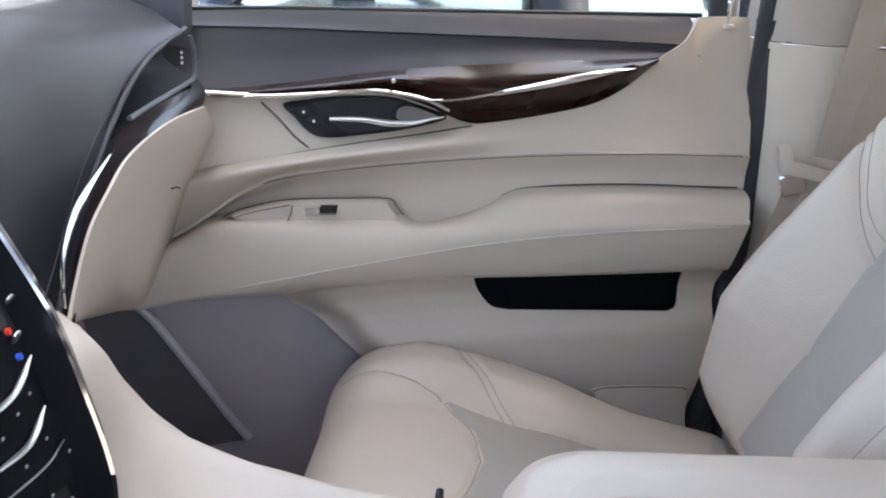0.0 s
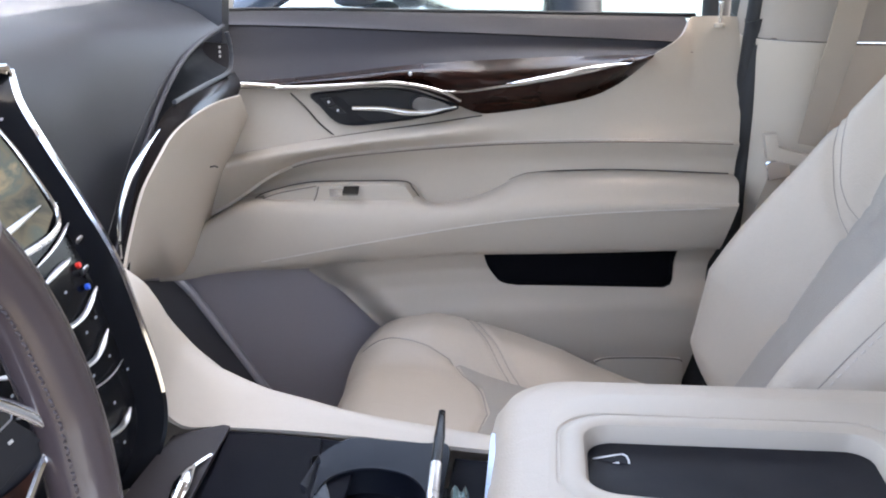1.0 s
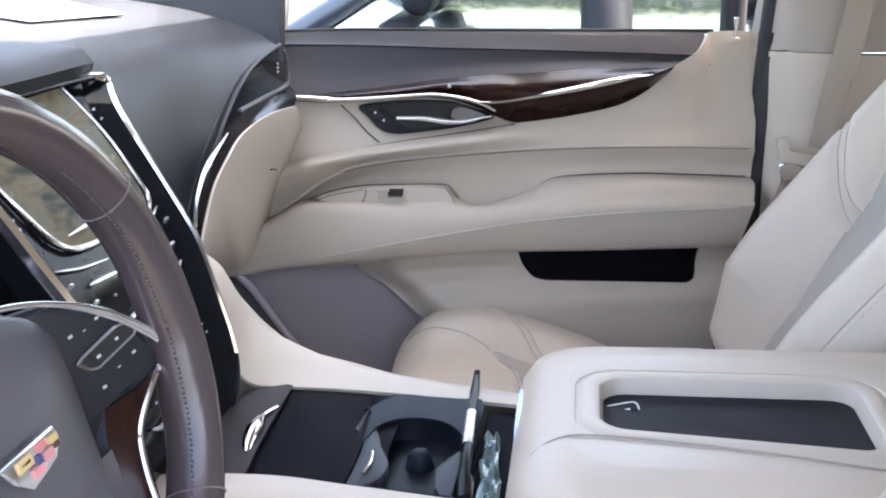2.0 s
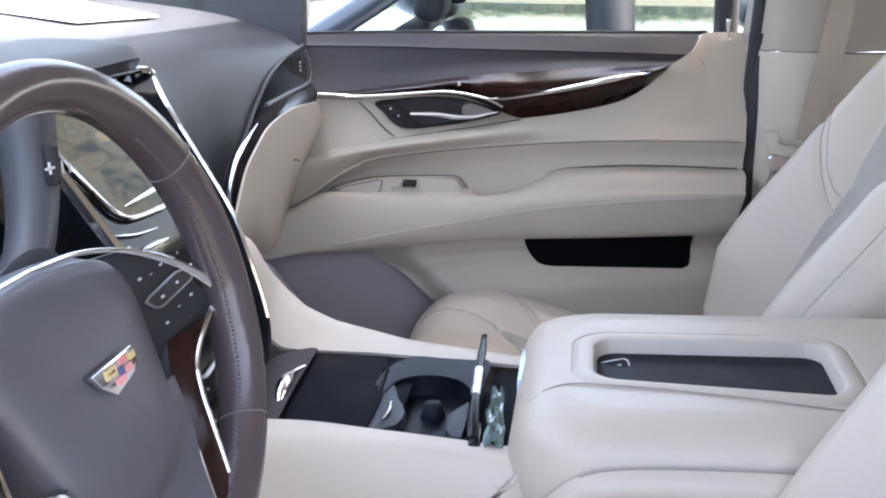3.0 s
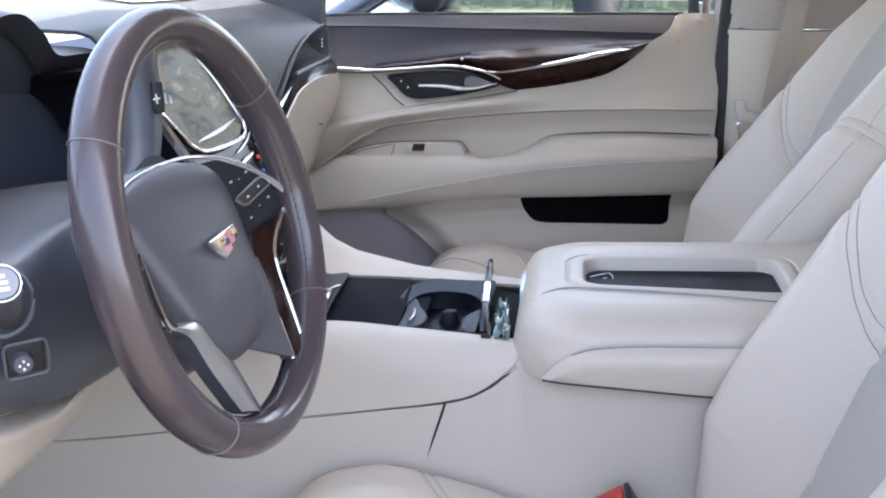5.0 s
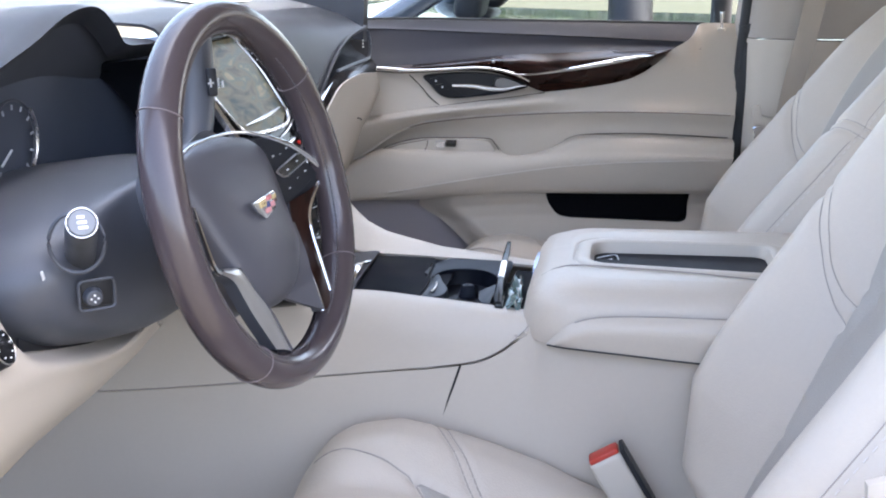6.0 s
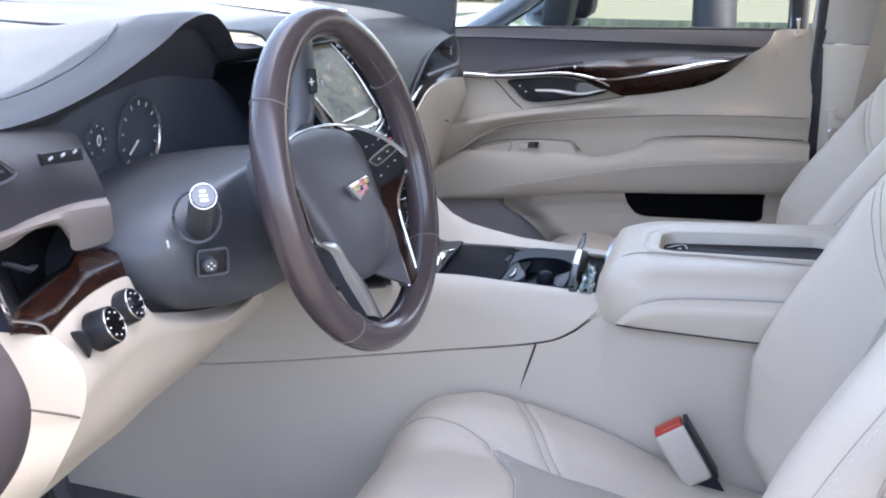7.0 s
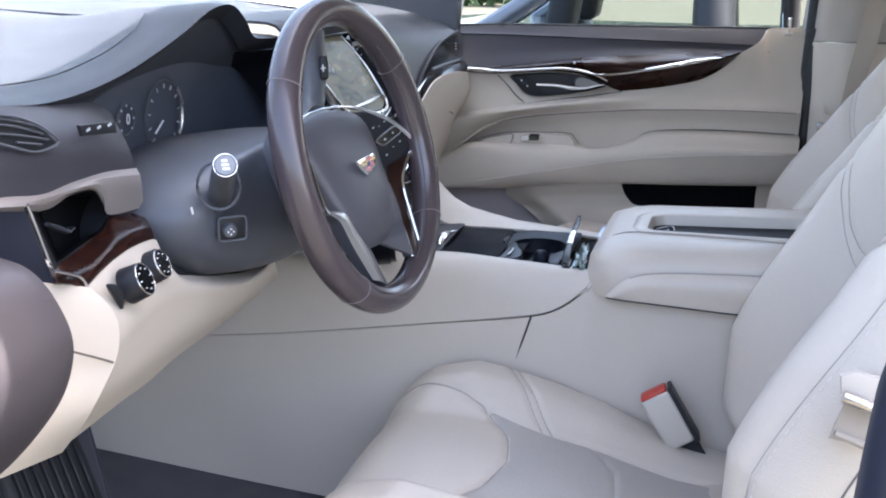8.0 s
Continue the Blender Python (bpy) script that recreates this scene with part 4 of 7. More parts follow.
def flare(p):
    """The tray's near edge runs outwards to the rear."""
    x, y = p
    return x, y - 0.13 * (x - 0.16) * max(0.0, min(1.0, (0.740 - y) / 0.056))

rings = []
NR = 160
tilt = lambda x, y: 1.207 + 0.012 * (x - 0.1)
outer = [(LHX, LHY, 0.07, -0.068), (LHX + 0.001, LHY + 0.001, 0.07, -0.045), (LHX - 0.003, LHY - 0.003, 0.07, -0.022), (LHX - 0.012, LHY - 0.012, 0.065, -0.007), (LHX - 0.028, LHY - 0.028, 0.06, 0.0), (LHX - 0.05, LHY - 0.06, 0.055, 0.003)]
for hx, hy, r, dz in outer:
    rings.append([(x, y, tilt(x, y) + dz) for x, y in even(rounded(LC[0], LC[1], hx, hy, r), NR)])
part("pad", skin(rings, close_u=True), LEATHER, lid, "beige leather padded lid")
tr = []
tx, ty, thx, thy = TRAY
for e, dz in ((0.078, 0.003), (0.026, 0.003), (0.0235, 0.0025), (0.0225, 0.0012), (0.0205, 0.0012), (0.0185, 0.0034), (0.013, 0.005), (0.004, 0.0045), (0.001, 0.003), (-0.001, -0.002), (-0.003, -0.014)):
    k = 0.024 + e * 0.8 if e < 0.03 else 0.055
    hx, hy = (thx + e, thy + e) if e < 0.03 else (LHX - 0.05, LHY - 0.06)
    cx, cy = (tx, ty) if e < 0.03 else LC
    tr.append([(x, y, tilt(x, y) + dz) for x, y in (map(flare, even(rounded(cx, cy, hx, hy, min(k, hy - 0.001)), NR)) if e < 0.03 else even(rounded(cx, cy, hx, hy, min(k, hy - 0.001)), NR))])
part("tray_rim", skin(tr, close_u=True), BEIGE_HARD, lid, "beige rim round the tray")
tr = []
for e, dz in ((-0.003, -0.012), (-0.006, -0.038), (-0.012, -0.046)):
    tr.append([(x, y, tilt(x, y) + dz) for x, y in map(flare, even(rounded(tx, ty, thx + e, thy + e, 0.022), NR))])
part("tray", skin(tr, close_u=True, cap=True), TRAY_RUBBER, lid, "black rubber-lined phone tray")
part("divider", box(0.012, 0.09, 0.026, 0.004, 2, Matrix.Translation((0.348, 0.735, 1.178)) @ pose(0, 0, 0, 0, 8, 14)), COLUMN, lid, "black tray divider")
CM = pose(0.166, 0.752, 1.181, 48, -14, 0)
coin = part("charging_card", plate(even(rounded(0, 0, 0.018, 0.022, 0.006), 40), 0.003, 0.001, m=CM), MARK, lid, "black card with white edge and print")
part("card_face", plate(even(rounded(0, 0, 0.0165, 0.0205, 0.005), 40), 0.001, 0, m=CM @ pose(0, 0, 0.0027)), BLACK, coin)
part("card_spot", disc(0.005, 0.005, 0.001, 16, CM @ pose(-0.002, 0.004, 0.0043)), material("amber_print", (0.6, 0.5, 0.25), rough=0.5), coin)
for dx, dy in ((0.006, 0.012), (0.006, -0.012), (-0.004, -0.014)):
    part("card_mark", box(0.007, 0.006, 0.001, 0, m=CM @ pose(dx, dy, 0.0043)), MARK, coin)
# stitched line and lower pad on the driver's side
part("lid_stitch", tube(spline([(0.085, 0.64, 1.203), (0.10, 0.657, 1.208), (0.125, 0.666, 1.2115), (0.182, 0.661, 1.2125), (0.272, 0.645, 1.2135), (0.35, 0.625, 1.214), (0.46, 0.60, 1.214)], 60), 0.0009, 6), SOFT_SEAM, lid)
LP0 = [(0.098, 0.5535, 1.142), (0.115, 0.5515, 1.16), (0.132, 0.5505, 1.172), (0.16, 0.55, 1.180), (0.22, 0.55, 1.184), (0.35, 0.549, 1.186), (0.5, 0.549, 1.187)]
LP1 = [(0.105, 0.546, 1.142), (0.122, 0.541, 1.153), (0.14, 0.539, 1.163), (0.165, 0.538, 1.168), (0.22, 0.537, 1.17), (0.35, 0.536, 1.171), (0.5, 0.536, 1.172)]
LP2 = [(0.10, 0.55, 1.140), (0.13, 0.545, 1.139), (0.15, 0.543, 1.138), (0.18, 0.542, 1.136), (0.23, 0.541, 1.134), (0.35, 0.54, 1.128), (0.5, 0.54, 1.122)]
part("side_pad_edge", tube([(x, y - 0.0008, z) for x, y, z in spline(LP0[2:], 60)], 0.0008, 6), SOFT_SEAM, lid)
part("side_pad", skin(across([LP0, LP1, LP2], 60, 9)), LEATHER, lid, "beige leather side bolster of the lid")
part("lid_gap", tube(spline([(0.100, 0.548, 1.1425), (0.12, 0.543, 1.1415), (0.15, 0.541, 1.140), (0.207, 0.540, 1.1365), (0.28, 0.5395, 1.132), (0.5, 0.539, 1.121)], 40), 0.0011, 6), BLACK, lid)
part("front_release", plate([(0.725, 1.160), (0.72, 1.172), (0.728, 1.187), (0.775, 1.190), (0.818, 1.187), (0.824, 1.174), (0.818, 1.162)], 0.010, 0.003, 3, axes((0.066, 0, 0), (0, 1, 0), (0, 0, 1))), material("blue_grey_metal", (0.30, 0.35, 0.44), rough=0.3, metal=1.0), lid, "satin blue-grey lid release bar")
part("lid_underside", box(0.44, 0.28, 0.06, 0.02, 2, Matrix.Translation((0.31, 0.735, 1.12))), BEIGE_HARD, lid, "beige bin under the lid")

# ---- dashboard ----
TRIM_BLACK = material("dark_trim", (0.012, 0.010, 0.010), rough=0.22, var=0.2, scale=10, spec=0.07)
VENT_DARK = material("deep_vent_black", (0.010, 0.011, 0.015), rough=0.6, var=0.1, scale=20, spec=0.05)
dash = thing("dashboard", "dark grey and beige dashboard with wood trim", "dashboard")
# passenger side: soft face, dark trim, beige lower face
P0 = [(-1.0, 0.86, 1.555), (-1.0, 1.15, 1.565), (-0.98, 1.52, 1.565)]
P1 = [(-0.62, 0.86, 1.520), (-0.60, 1.15, 1.523), (-0.55, 1.49, 1.518)]
P2 = [(-0.44, 0.872, 1.503), (-0.44, 1.15, 1.501), (-0.40, 1.46, 1.488)]
P2B = [(-0.392, 0.885, 1.478), (-0.368, 0.96, 1.44), (-0.375, 1.1, 1.475), (-0.362, 1.25, 1.474), (-0.345, 1.42, 1.470)]
P3 = [(-0.295, 0.895, 1.235), (-0.318, 0.95, 1.262), (-0.33, 1.018, 1.296), (-0.33, 1.083, 1.352), (-0.33, 1.154, 1.397), (-0.33, 1.228, 1.43), (-0.33, 1.307, 1.448), (-0.325, 1.41, 1.46)]
part("passenger_top", thick(skin(across([P0, P1, P2, P2B, P3], 70, 50)), 0.004), DARK_SOFT, dash, "dark grey soft passenger dashboard")
part("top_stitch", tube([Vector(p) + Vector((0.002, 0, 0.004)) for p in spline(P3, 60)], 0.0028, 8), DARK, dash)
P4 = [(-0.292, 0.918, 1.29), (-0.292, 0.936, 1.311), (-0.292, 0.963, 1.337), (-0.292, 0.988, 1.354), (-0.292, 1.03, 1.37), (-0.292, 1.083, 1.386), (-0.292, 1.157, 1.392), (-0.292, 1.25, 1.391), (-0.292, 1.356, 1.382)]
P3V = [(-0.29, 0.897, 1.225), (-0.312, 0.952, 1.263), (-0.323, 1.012, 1.300), (-0.324, 1.075, 1.352), (-0.324, 1.14, 1.388), (-0.322, 1.20, 1.400), (-0.320, 1.30, 1.402), (-0.316, 1.43, 1.400)]
P34 = [((a[0] + b[0]) / 2 + 0.006, (a[1] + b[1]) / 2, (a[2] + b[2]) / 2) for a, b in zip(spline(P3V, 20), spline(P4, 20))]
part("passenger_trim", skin(across([P3V, P34, P4], 70, 10)), TRIM_BLACK, dash, "gloss black sweeping trim")
# chrome blade laid in as the bright streak that the gloss trim reflects
BLADE = [(-0.298, 1.064, 1.395), (-0.298, 1.024, 1.385), (-0.298, 0.987, 1.374), (-0.298, 0.959, 1.359), (-0.298, 0.936, 1.337), (-0.298, 0.931, 1.317), (-0.298, 0.932, 1.296)]
part("trim_streak", tube(spline(BLADE, 40), np.r_[np.linspace(0.0006, 0.0036, 18), np.linspace(0.0036, 0.0014, 22)].tolist(), 8, flat=0.6), material("streak_chrome", (0.70, 0.72, 0.75), rough=0.22, metal=1.0, var=0.15, scale=40), dash, "bright blade standing for a streak reflected in the trim")
P5 = [(-0.298, 0.939, 1.281), (-0.296, 0.959, 1.295), (-0.296, 0.993, 1.31), (-0.296, 1.026, 1.32), (-0.296, 1.073, 1.335), (-0.296, 1.133, 1.352), (-0.296, 1.208, 1.36), (-0.296, 1.294, 1.361), (-0.298, 1.399, 1.359)]
P6 = [(-0.325, 1.015, 1.251), (-0.322, 1.043, 1.253), (-0.322, 1.089, 1.253), (-0.322, 1.136, 1.249), (-0.322, 1.197, 1.263), (-0.322, 1.271, 1.284), (-0.322, 1.352, 1.294), (-0.322, 1.431, 1.299), (-0.325, 1.529, 1.31)]
P7 = [(-0.375, 1.147, 1.198), (-0.372, 1.19, 1.186), (-0.372, 1.254, 1.167), (-0.372, 1.32, 1.148), (-0.372, 1.398, 1.16), (-0.372, 1.495, 1.185), (-0.372, 1.586, 1.199), (-0.372, 1.658, 1.211), (-0.375, 1.747, 1.24)]
P8 = [(-0.6, 0.96, 1.15), (-0.6, 1.2, 1.20), (-0.6, 1.46, 1.21)]
part("glovebox_face", thick(skin(across([P4, P5, P6, P7], 60, 24)), 0.003), BEIGE, dash, "beige padded glovebox face")
part("dash_underside", skin(across([P7, P8], 30, 4)), BLACK, dash)
part("scuff", tube([(-0.3055, 1.2633, 1.3077), (-0.3055, 1.2811, 1.3046), (-0.3055, 1.292, 1.3004)], 0.0012, 5), BLACK, dash, "small dark nick")
DS = [[a[k] + (b[k] - a[k]) * 0.14 + (0.0012 if k == 0 else 0) for k in range(3)] for a, b in zip(spline(P3, 60), spline(P2B, 60))]
part("dash_seam", tube(DS, 0.0009, 6), BLACK, dash)
# end air vent
vent = part("end_vent", box(0.012, 0.075, 0.06, 0.006, 2, Matrix.Translation((-0.375, 1.34, 1.42)) @ pose(0, 0, 0, 0, -8, 6)), VENT_DARK, dash, "black end air vent")
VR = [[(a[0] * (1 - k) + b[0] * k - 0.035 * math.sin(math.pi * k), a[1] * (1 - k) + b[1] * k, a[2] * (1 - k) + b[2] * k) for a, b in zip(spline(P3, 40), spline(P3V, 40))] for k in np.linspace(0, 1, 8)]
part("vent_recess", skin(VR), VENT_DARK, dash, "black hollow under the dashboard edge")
part("vent_frame", tube(spline([(-0.322, 1.19, 1.401), (-0.318, 1.30, 1.403), (-0.315, 1.385, 1.404), (-0.313, 1.405, 1.412), (-0.314, 1.41, 1.435), (-0.318, 1.408, 1.456)], 30), 0.003, 8), COLUMN, vent)
for k in range(3):
    part("vent_dot", disc(0.0018, 0.0018, 0.002, 10, Matrix.Translation((-0.322, 1.385, 1.427 + 0.006 * k)) @ pose(0, 0, 0, 0, 90)), MARK, vent)

# centre pad over the screen
C0 = [(-0.395, 0.575, 1.486), (-0.378, 0.65, 1.489), (-0.372, 0.735, 1.490), (-0.373, 0.82, 1.489), (-0.385, 0.872, 1.484)]
C1 = [(-0.376, 0.57, 1.494), (-0.358, 0.65, 1.497), (-0.352, 0.735, 1.498), (-0.354, 0.82, 1.498), (-0.366, 0.862, 1.497)]
C2 = [(-0.384, 0.57, 1.513), (-0.366, 0.65, 1.516), (-0.360, 0.735, 1.517), (-0.362, 0.82, 1.517), (-0.376, 0.862, 1.514)]
C3 = [(-0.43, 0.565, 1.521), (-0.42, 0.65, 1.524), (-0.415, 0.735, 1.525), (-0.418, 0.82, 1.525), (-0.425, 0.872, 1.520)]
C4 = [(-0.70, 0.56, 1.530), (-0.70, 0.735, 1.535), (-0.70, 0.885, 1.533)]
C5 = [(-1.0, 0.56, 1.55), (-1.0, 0.735, 1.553), (-1.0, 0.89, 1.553)]
part("centre_pad", thick(skin(across([C0, C1, C2, C3, C4, C5], 40, 44)), 0.004), DARK_SOFT, dash, "dark grey soft pad over the screen")

# driver side hood
H0 = [(-1.0, -0.16, 1.53), (-1.0, 0.1, 1.54), (-1.0, 0.33, 1.55), (-1.0, 0.57, 1.55)]
H1 = [(-0.62, -0.14, 1.492), (-0.62, 0.05, 1.498), (-0.62, 0.2, 1.512), (-0.62, 0.33, 1.535), (-0.62, 0.44, 1.53), (-0.62, 0.575, 1.518)]
H2 = [(-0.50, -0.13, 1.482), (-0.50, 0.07, 1.484), (-0.5, 0.17, 1.498), (-0.50, 0.27, 1.525), (-0.50, 0.37, 1.545), (-0.50, 0.45, 1.53), (-0.50, 0.575, 1.507)]
H3 = [(-0.40, -0.13, 1.478), (-0.395, 0.0, 1.470), (-0.385, 0.113, 1.485), (-0.38, 0.243, 1.520), (-0.378, 0.319, 1.546), (-0.378, 0.383, 1.551), (-0.38, 0.43, 1.530), (-0.385, 0.465, 1.508), (-0.39, 0.522, 1.502), (-0.392, 0.575, 1.500)]
H4 = [(x + 0.004, y, z - 0.010) for x, y, z in H3]
H5 = [(x - 0.012, y, z - 0.020) for x, y, z in H3]
part("driver_hood", thick(skin(across([H0, H1, H2, H3, H4, H5], 80, 46)), 0.004), DARK_SOFT, dash, "dark grey instrument hood")
HS = [(-0.46, -0.13, 1.486), (-0.44, 0.05, 1.482), (-0.425, 0.15, 1.499), (-0.43, 0.24, 1.522), (-0.45, 0.31, 1.541)]
part("hood_seam", tube([Vector(p) for p in spline(HS, 40)], 0.0009, 6), BLACK, dash)

# instrument cluster under the hood
cl0 = [(-0.40, 0.09, 1.462), (-0.395, 0.2, 1.492), (-0.39, 0.32, 1.530), (-0.392, 0.40, 1.535), (-0.40, 0.50, 1.49), (-0.40, 0.60, 1.485)]
cl1 = [(-0.425, 0.10, 1.442), (-0.432, 0.2, 1.462), (-0.436, 0.32, 1.474), (-0.436, 0.40, 1.474), (-0.434, 0.50, 1.460), (-0.415, 0.60, 1.455)]
cl2 = [(-0.44, 0.10, 1.35), (-0.445, 0.2, 1.345), (-0.445, 0.32, 1.345), (-0.44, 0.40, 1.345), (-0.44, 0.50, 1.345), (-0.40, 0.60, 1.33)]
cl3 = [(-0.36, 0.10, 1.33), (-0.36, 0.2, 1.325), (-0.36, 0.32, 1.325), (-0.36, 0.40, 1.325), (-0.36, 0.50, 1.325), (-0.33, 0.60, 1.30)]
cluster = thing("instrument_cluster", "dark instrument cluster with round dials under the hood", "instrument cluster")
# lining and dial face carry a bluish haze in their base colours
part("housing", skin(across([cl0, cl1], 40, 6)), material("haze_lifted_hood_lining", (0.06, 0.066, 0.082), rough=0.6, var=0.06, scale=6, bump=0.3, bump_scale=700), cluster, "dark cluster housing")
part("face", skin(across([cl1, cl2], 40, 10)), material("haze_lifted_dial", (0.075, 0.087, 0.115), rough=0.4, var=0.1), cluster, "dark glossy dial face")
part("lower_bezel", skin(across([cl2, cl3], 40, 8)), COLUMN, cluster, "dark lower cluster bezel")
DIM = material("dim_print", (0.45, 0.48, 0.54), rough=0.5)


def dial(cy, cz, r, n, name):
    M = axes((-0.432, cy, cz), (0, 1, 0), (0.06, 0, 1))
    d = part(name, tube([M @ Vector((r * math.cos(a), r * math.sin(a), 0)) for a in np.linspace(0, math.tau, 60, endpoint=False)], 0.0016, 6, closed=True), COLUMN, cluster, "dark dial ring")
    for k in range(n):
        a = radians(225 - 270 * k / (n - 1))
        part("tick", box(r * 0.12, 0.0022, 0.001, 0, m=M @ Matrix.Rotation(a, 4, 'Z') @ Matrix.Translation((r * 0.84, 0, 0.001))), DIM, d)
    return M, d


M, d = dial(0.306, 1.4145, 0.045, 11, "speed_dial")
part("dial_arc", tube([M @ Vector((0.046 * math.cos(a), 0.046 * math.sin(a), 0.002)) for a in np.linspace(-0.75, 0.75, 20)], 0.0022, 6), SATIN, d, "bright arc at the dial edge")
part("needle", box(0.024, 0.0016, 0.002, 0, m=M @ Matrix.Rotation(radians(215), 4, 'Z') @ Matrix.Translation((0.02, 0, 0.003))), MARK, d)
M2, d2 = dial(0.2155, 1.4215, 0.0195, 7, "fuel_dial")
fc = bpy.data.curves.new("digit", 'FONT')
fc.body, fc.size, fc.align_x, fc.align_y, fc.extrude = "0", 0.018, 'CENTER', 'CENTER', 0.0003
dg = new("digit", fc)
dg.data.materials.append(MARK)
dg.parent = d2
dg.matrix_world = M2 @ Matrix.Translation((0, 0, 0.003))

# driver's outer fascia: vent, buttons, lip, tray, wood
F0 = [(-0.39, -0.115, 1.474), (-0.39, -0.068, 1.471), (-0.39, -0.016, 1.467), (-0.39, 0.03, 1.462), (-0.39, 0.081, 1.457), (-0.39, 0.112, 1.4435)]
F1 = [(-0.352, -0.171, 1.444), (-0.352, -0.127, 1.441), (-0.352, -0.078, 1.436), (-0.352, -0.034, 1.434), (-0.352, 0.025, 1.428), (-0.358, 0.086, 1.416)]
F2 = [(-0.35, -0.181, 1.404), (-0.35, -0.136, 1.4), (-0.35, -0.08, 1.392), (-0.35, -0.034, 1.394), (-0.35, 0.027, 1.394), (-0.35, 0.089, 1.388)]
part("outer_fascia", thick(skin(across([F0, F1, F2], 40, 16)), 0.004), DARK, dash, "dark brown outer fascia")
L1 = [(-0.338, -0.197, 1.402), (-0.338, -0.154, 1.396), (-0.338, -0.106, 1.391), (-0.338, -0.053, 1.39), (-0.338, 0.006, 1.389), (-0.338, 0.076, 1.38)]
L2 = [(-0.346, -0.187, 1.396), (-0.346, -0.144, 1.389), (-0.346, -0.083, 1.378), (-0.346, -0.041, 1.384), (-0.346, -0.003, 1.381), (-0.346, 0.013, 1.365), (-0.346, 0.024, 1.351), (-0.346, 0.091, 1.345)]
part("fascia_lip", thick(skin(across([F2, L1, L2], 50, 8)), 0.003), material("grey_brown_lip", (0.20, 0.18, 0.178), rough=0.5, var=0.05), dash, "grey-brown curved lip")
VO = [(-0.345, -0.161, 1.473), (-0.345, -0.132, 1.471), (-0.345, -0.101, 1.463), (-0.345, -0.073, 1.45), (-0.345, -0.056, 1.436), (-0.345, -0.089, 1.433), (-0.345, -0.121, 1.441), (-0.345, -0.164, 1.457)]
ov = part("outer_vent", plate([(y, z) for x, y, z in VO], 0.004, 0.001, m=axes((-0.350, 0, 0), (0, 1, 0), (0, 0, 1))), BLACK, dash, "black outer air vent")
part("vent_rim", tube([(-0.344, p[0], p[1]) for p in spline([(y, z) for x, y, z in VO], 50, True)], 0.0012, 6, closed=True), COLUMN, ov)
for line in ([(-0.152, 1.4715), (-0.125, 1.466), (-0.0919, 1.457)], [(-0.152, 1.4660), (-0.12, 1.460), (-0.079, 1.4475)], [(-0.150, 1.4580), (-0.11, 1.4505), (-0.072, 1.4415)], [(-0.1187, 1.4455), (-0.10, 1.442), (-0.082, 1.4385)]):
    part("vent_slat", tube([(-0.3445, y, z) for y, z in spline(line, 14)], 0.0011, 6), COLUMN, ov)
BT = [(-0.346, -0.016, 1.447), (-0.346, 0.049, 1.443), (-0.346, 0.05, 1.431), (-0.346, -0.012, 1.436)]
bt = part("button_strip", plate([(y, z) for x, y, z in BT], 0.004, 0.001, m=axes((-0.350, 0, 0), (0, 1, 0), (0, 0, 1))), BLACK, dash, "black row of three buttons")
for k in range(3):
    y, z = BT[0][1] + (BT[1][1] - BT[0][1]) * (0.2 + 0.3 * k), BT[0][2] - 0.006
    part("switch_mark", box(0.001, 0.006, 0.0022, 0, m=Matrix.Translation((-0.3455, y, z)) @ pose(0, 0, 0, 15)), DIM, bt)
TR = [(-0.36, -0.083, 1.378), (-0.36, -0.062, 1.38), (-0.36, -0.024, 1.383), (-0.36, 0.02, 1.377), (-0.36, 0.036, 1.36), (-0.36, 0.044, 1.343), (-0.36, 0.029, 1.333), (-0.36, -0.009, 1.327), (-0.36, -0.053, 1.319), (-0.36, -0.063, 1.332)]
TRB = [(-0.42, 0.012, 1.352), (-0.42, 0.03, 1.356), (-0.42, 0.069, 1.357), (-0.42, 0.112, 1.351), (-0.42, 0.126, 1.337), (-0.42, 0.133, 1.322), (-0.42, 0.118, 1.312), (-0.42, 0.081, 1.307), (-0.42, 0.039, 1.3), (-0.42, 0.031, 1.311)]
tray = part("door_pull_hollow", skin([TR, TRB], close_u=True, cap=False), BLACK, dash, "dark open storage hollow")
part("hollow_back", plate([(y, z) for x, y, z in TRB], 0.003, 0, m=axes((-0.42, 0, 0), (0, 1, 0), (0, 0, 1))), BLACK, tray)
part("release_lever", tube([(-0.375, -0.041, 1.354), (-0.375, -0.026, 1.347), (-0.375, -0.011, 1.34), (-0.375, 0.002, 1.341)], [0.004, 0.006, 0.006, 0.003], 8, flat=0.5), COLUMN, tray, "grey release lever")
W0 = [(-0.35, -0.076, 1.315), (-0.35, -0.064, 1.321), (-0.35, -0.025, 1.328), (-0.35, 0.016, 1.337), (-0.35, 0.032, 1.345), (-0.35, 0.091, 1.34)]
W1 = [(-0.322, -0.114, 1.322), (-0.322, -0.09, 1.319), (-0.322, -0.062, 1.317), (-0.322, -0.02, 1.329), (-0.322, 0.018, 1.334), (-0.322, 0.06, 1.333)]
W2 = [(-0.318, -0.12, 1.32), (-0.318, -0.095, 1.312), (-0.318, -0.071, 1.303), (-0.318, -0.029, 1.315), (-0.318, 0.012, 1.321), (-0.318, 0.059, 1.32)]
part("outer_wood", thick(skin(across([W0, W1, W2], 40, 12)), 0.003), WOOD, dash, "dark glossy wood trim")
part("wood_edge", tube(spline([(-0.316, -0.123, 1.332), (-0.316, -0.099, 1.323), (-0.316, -0.083, 1.315), (-0.316, -0.073, 1.303)], 16), 0.0016, 6), SATIN, dash)
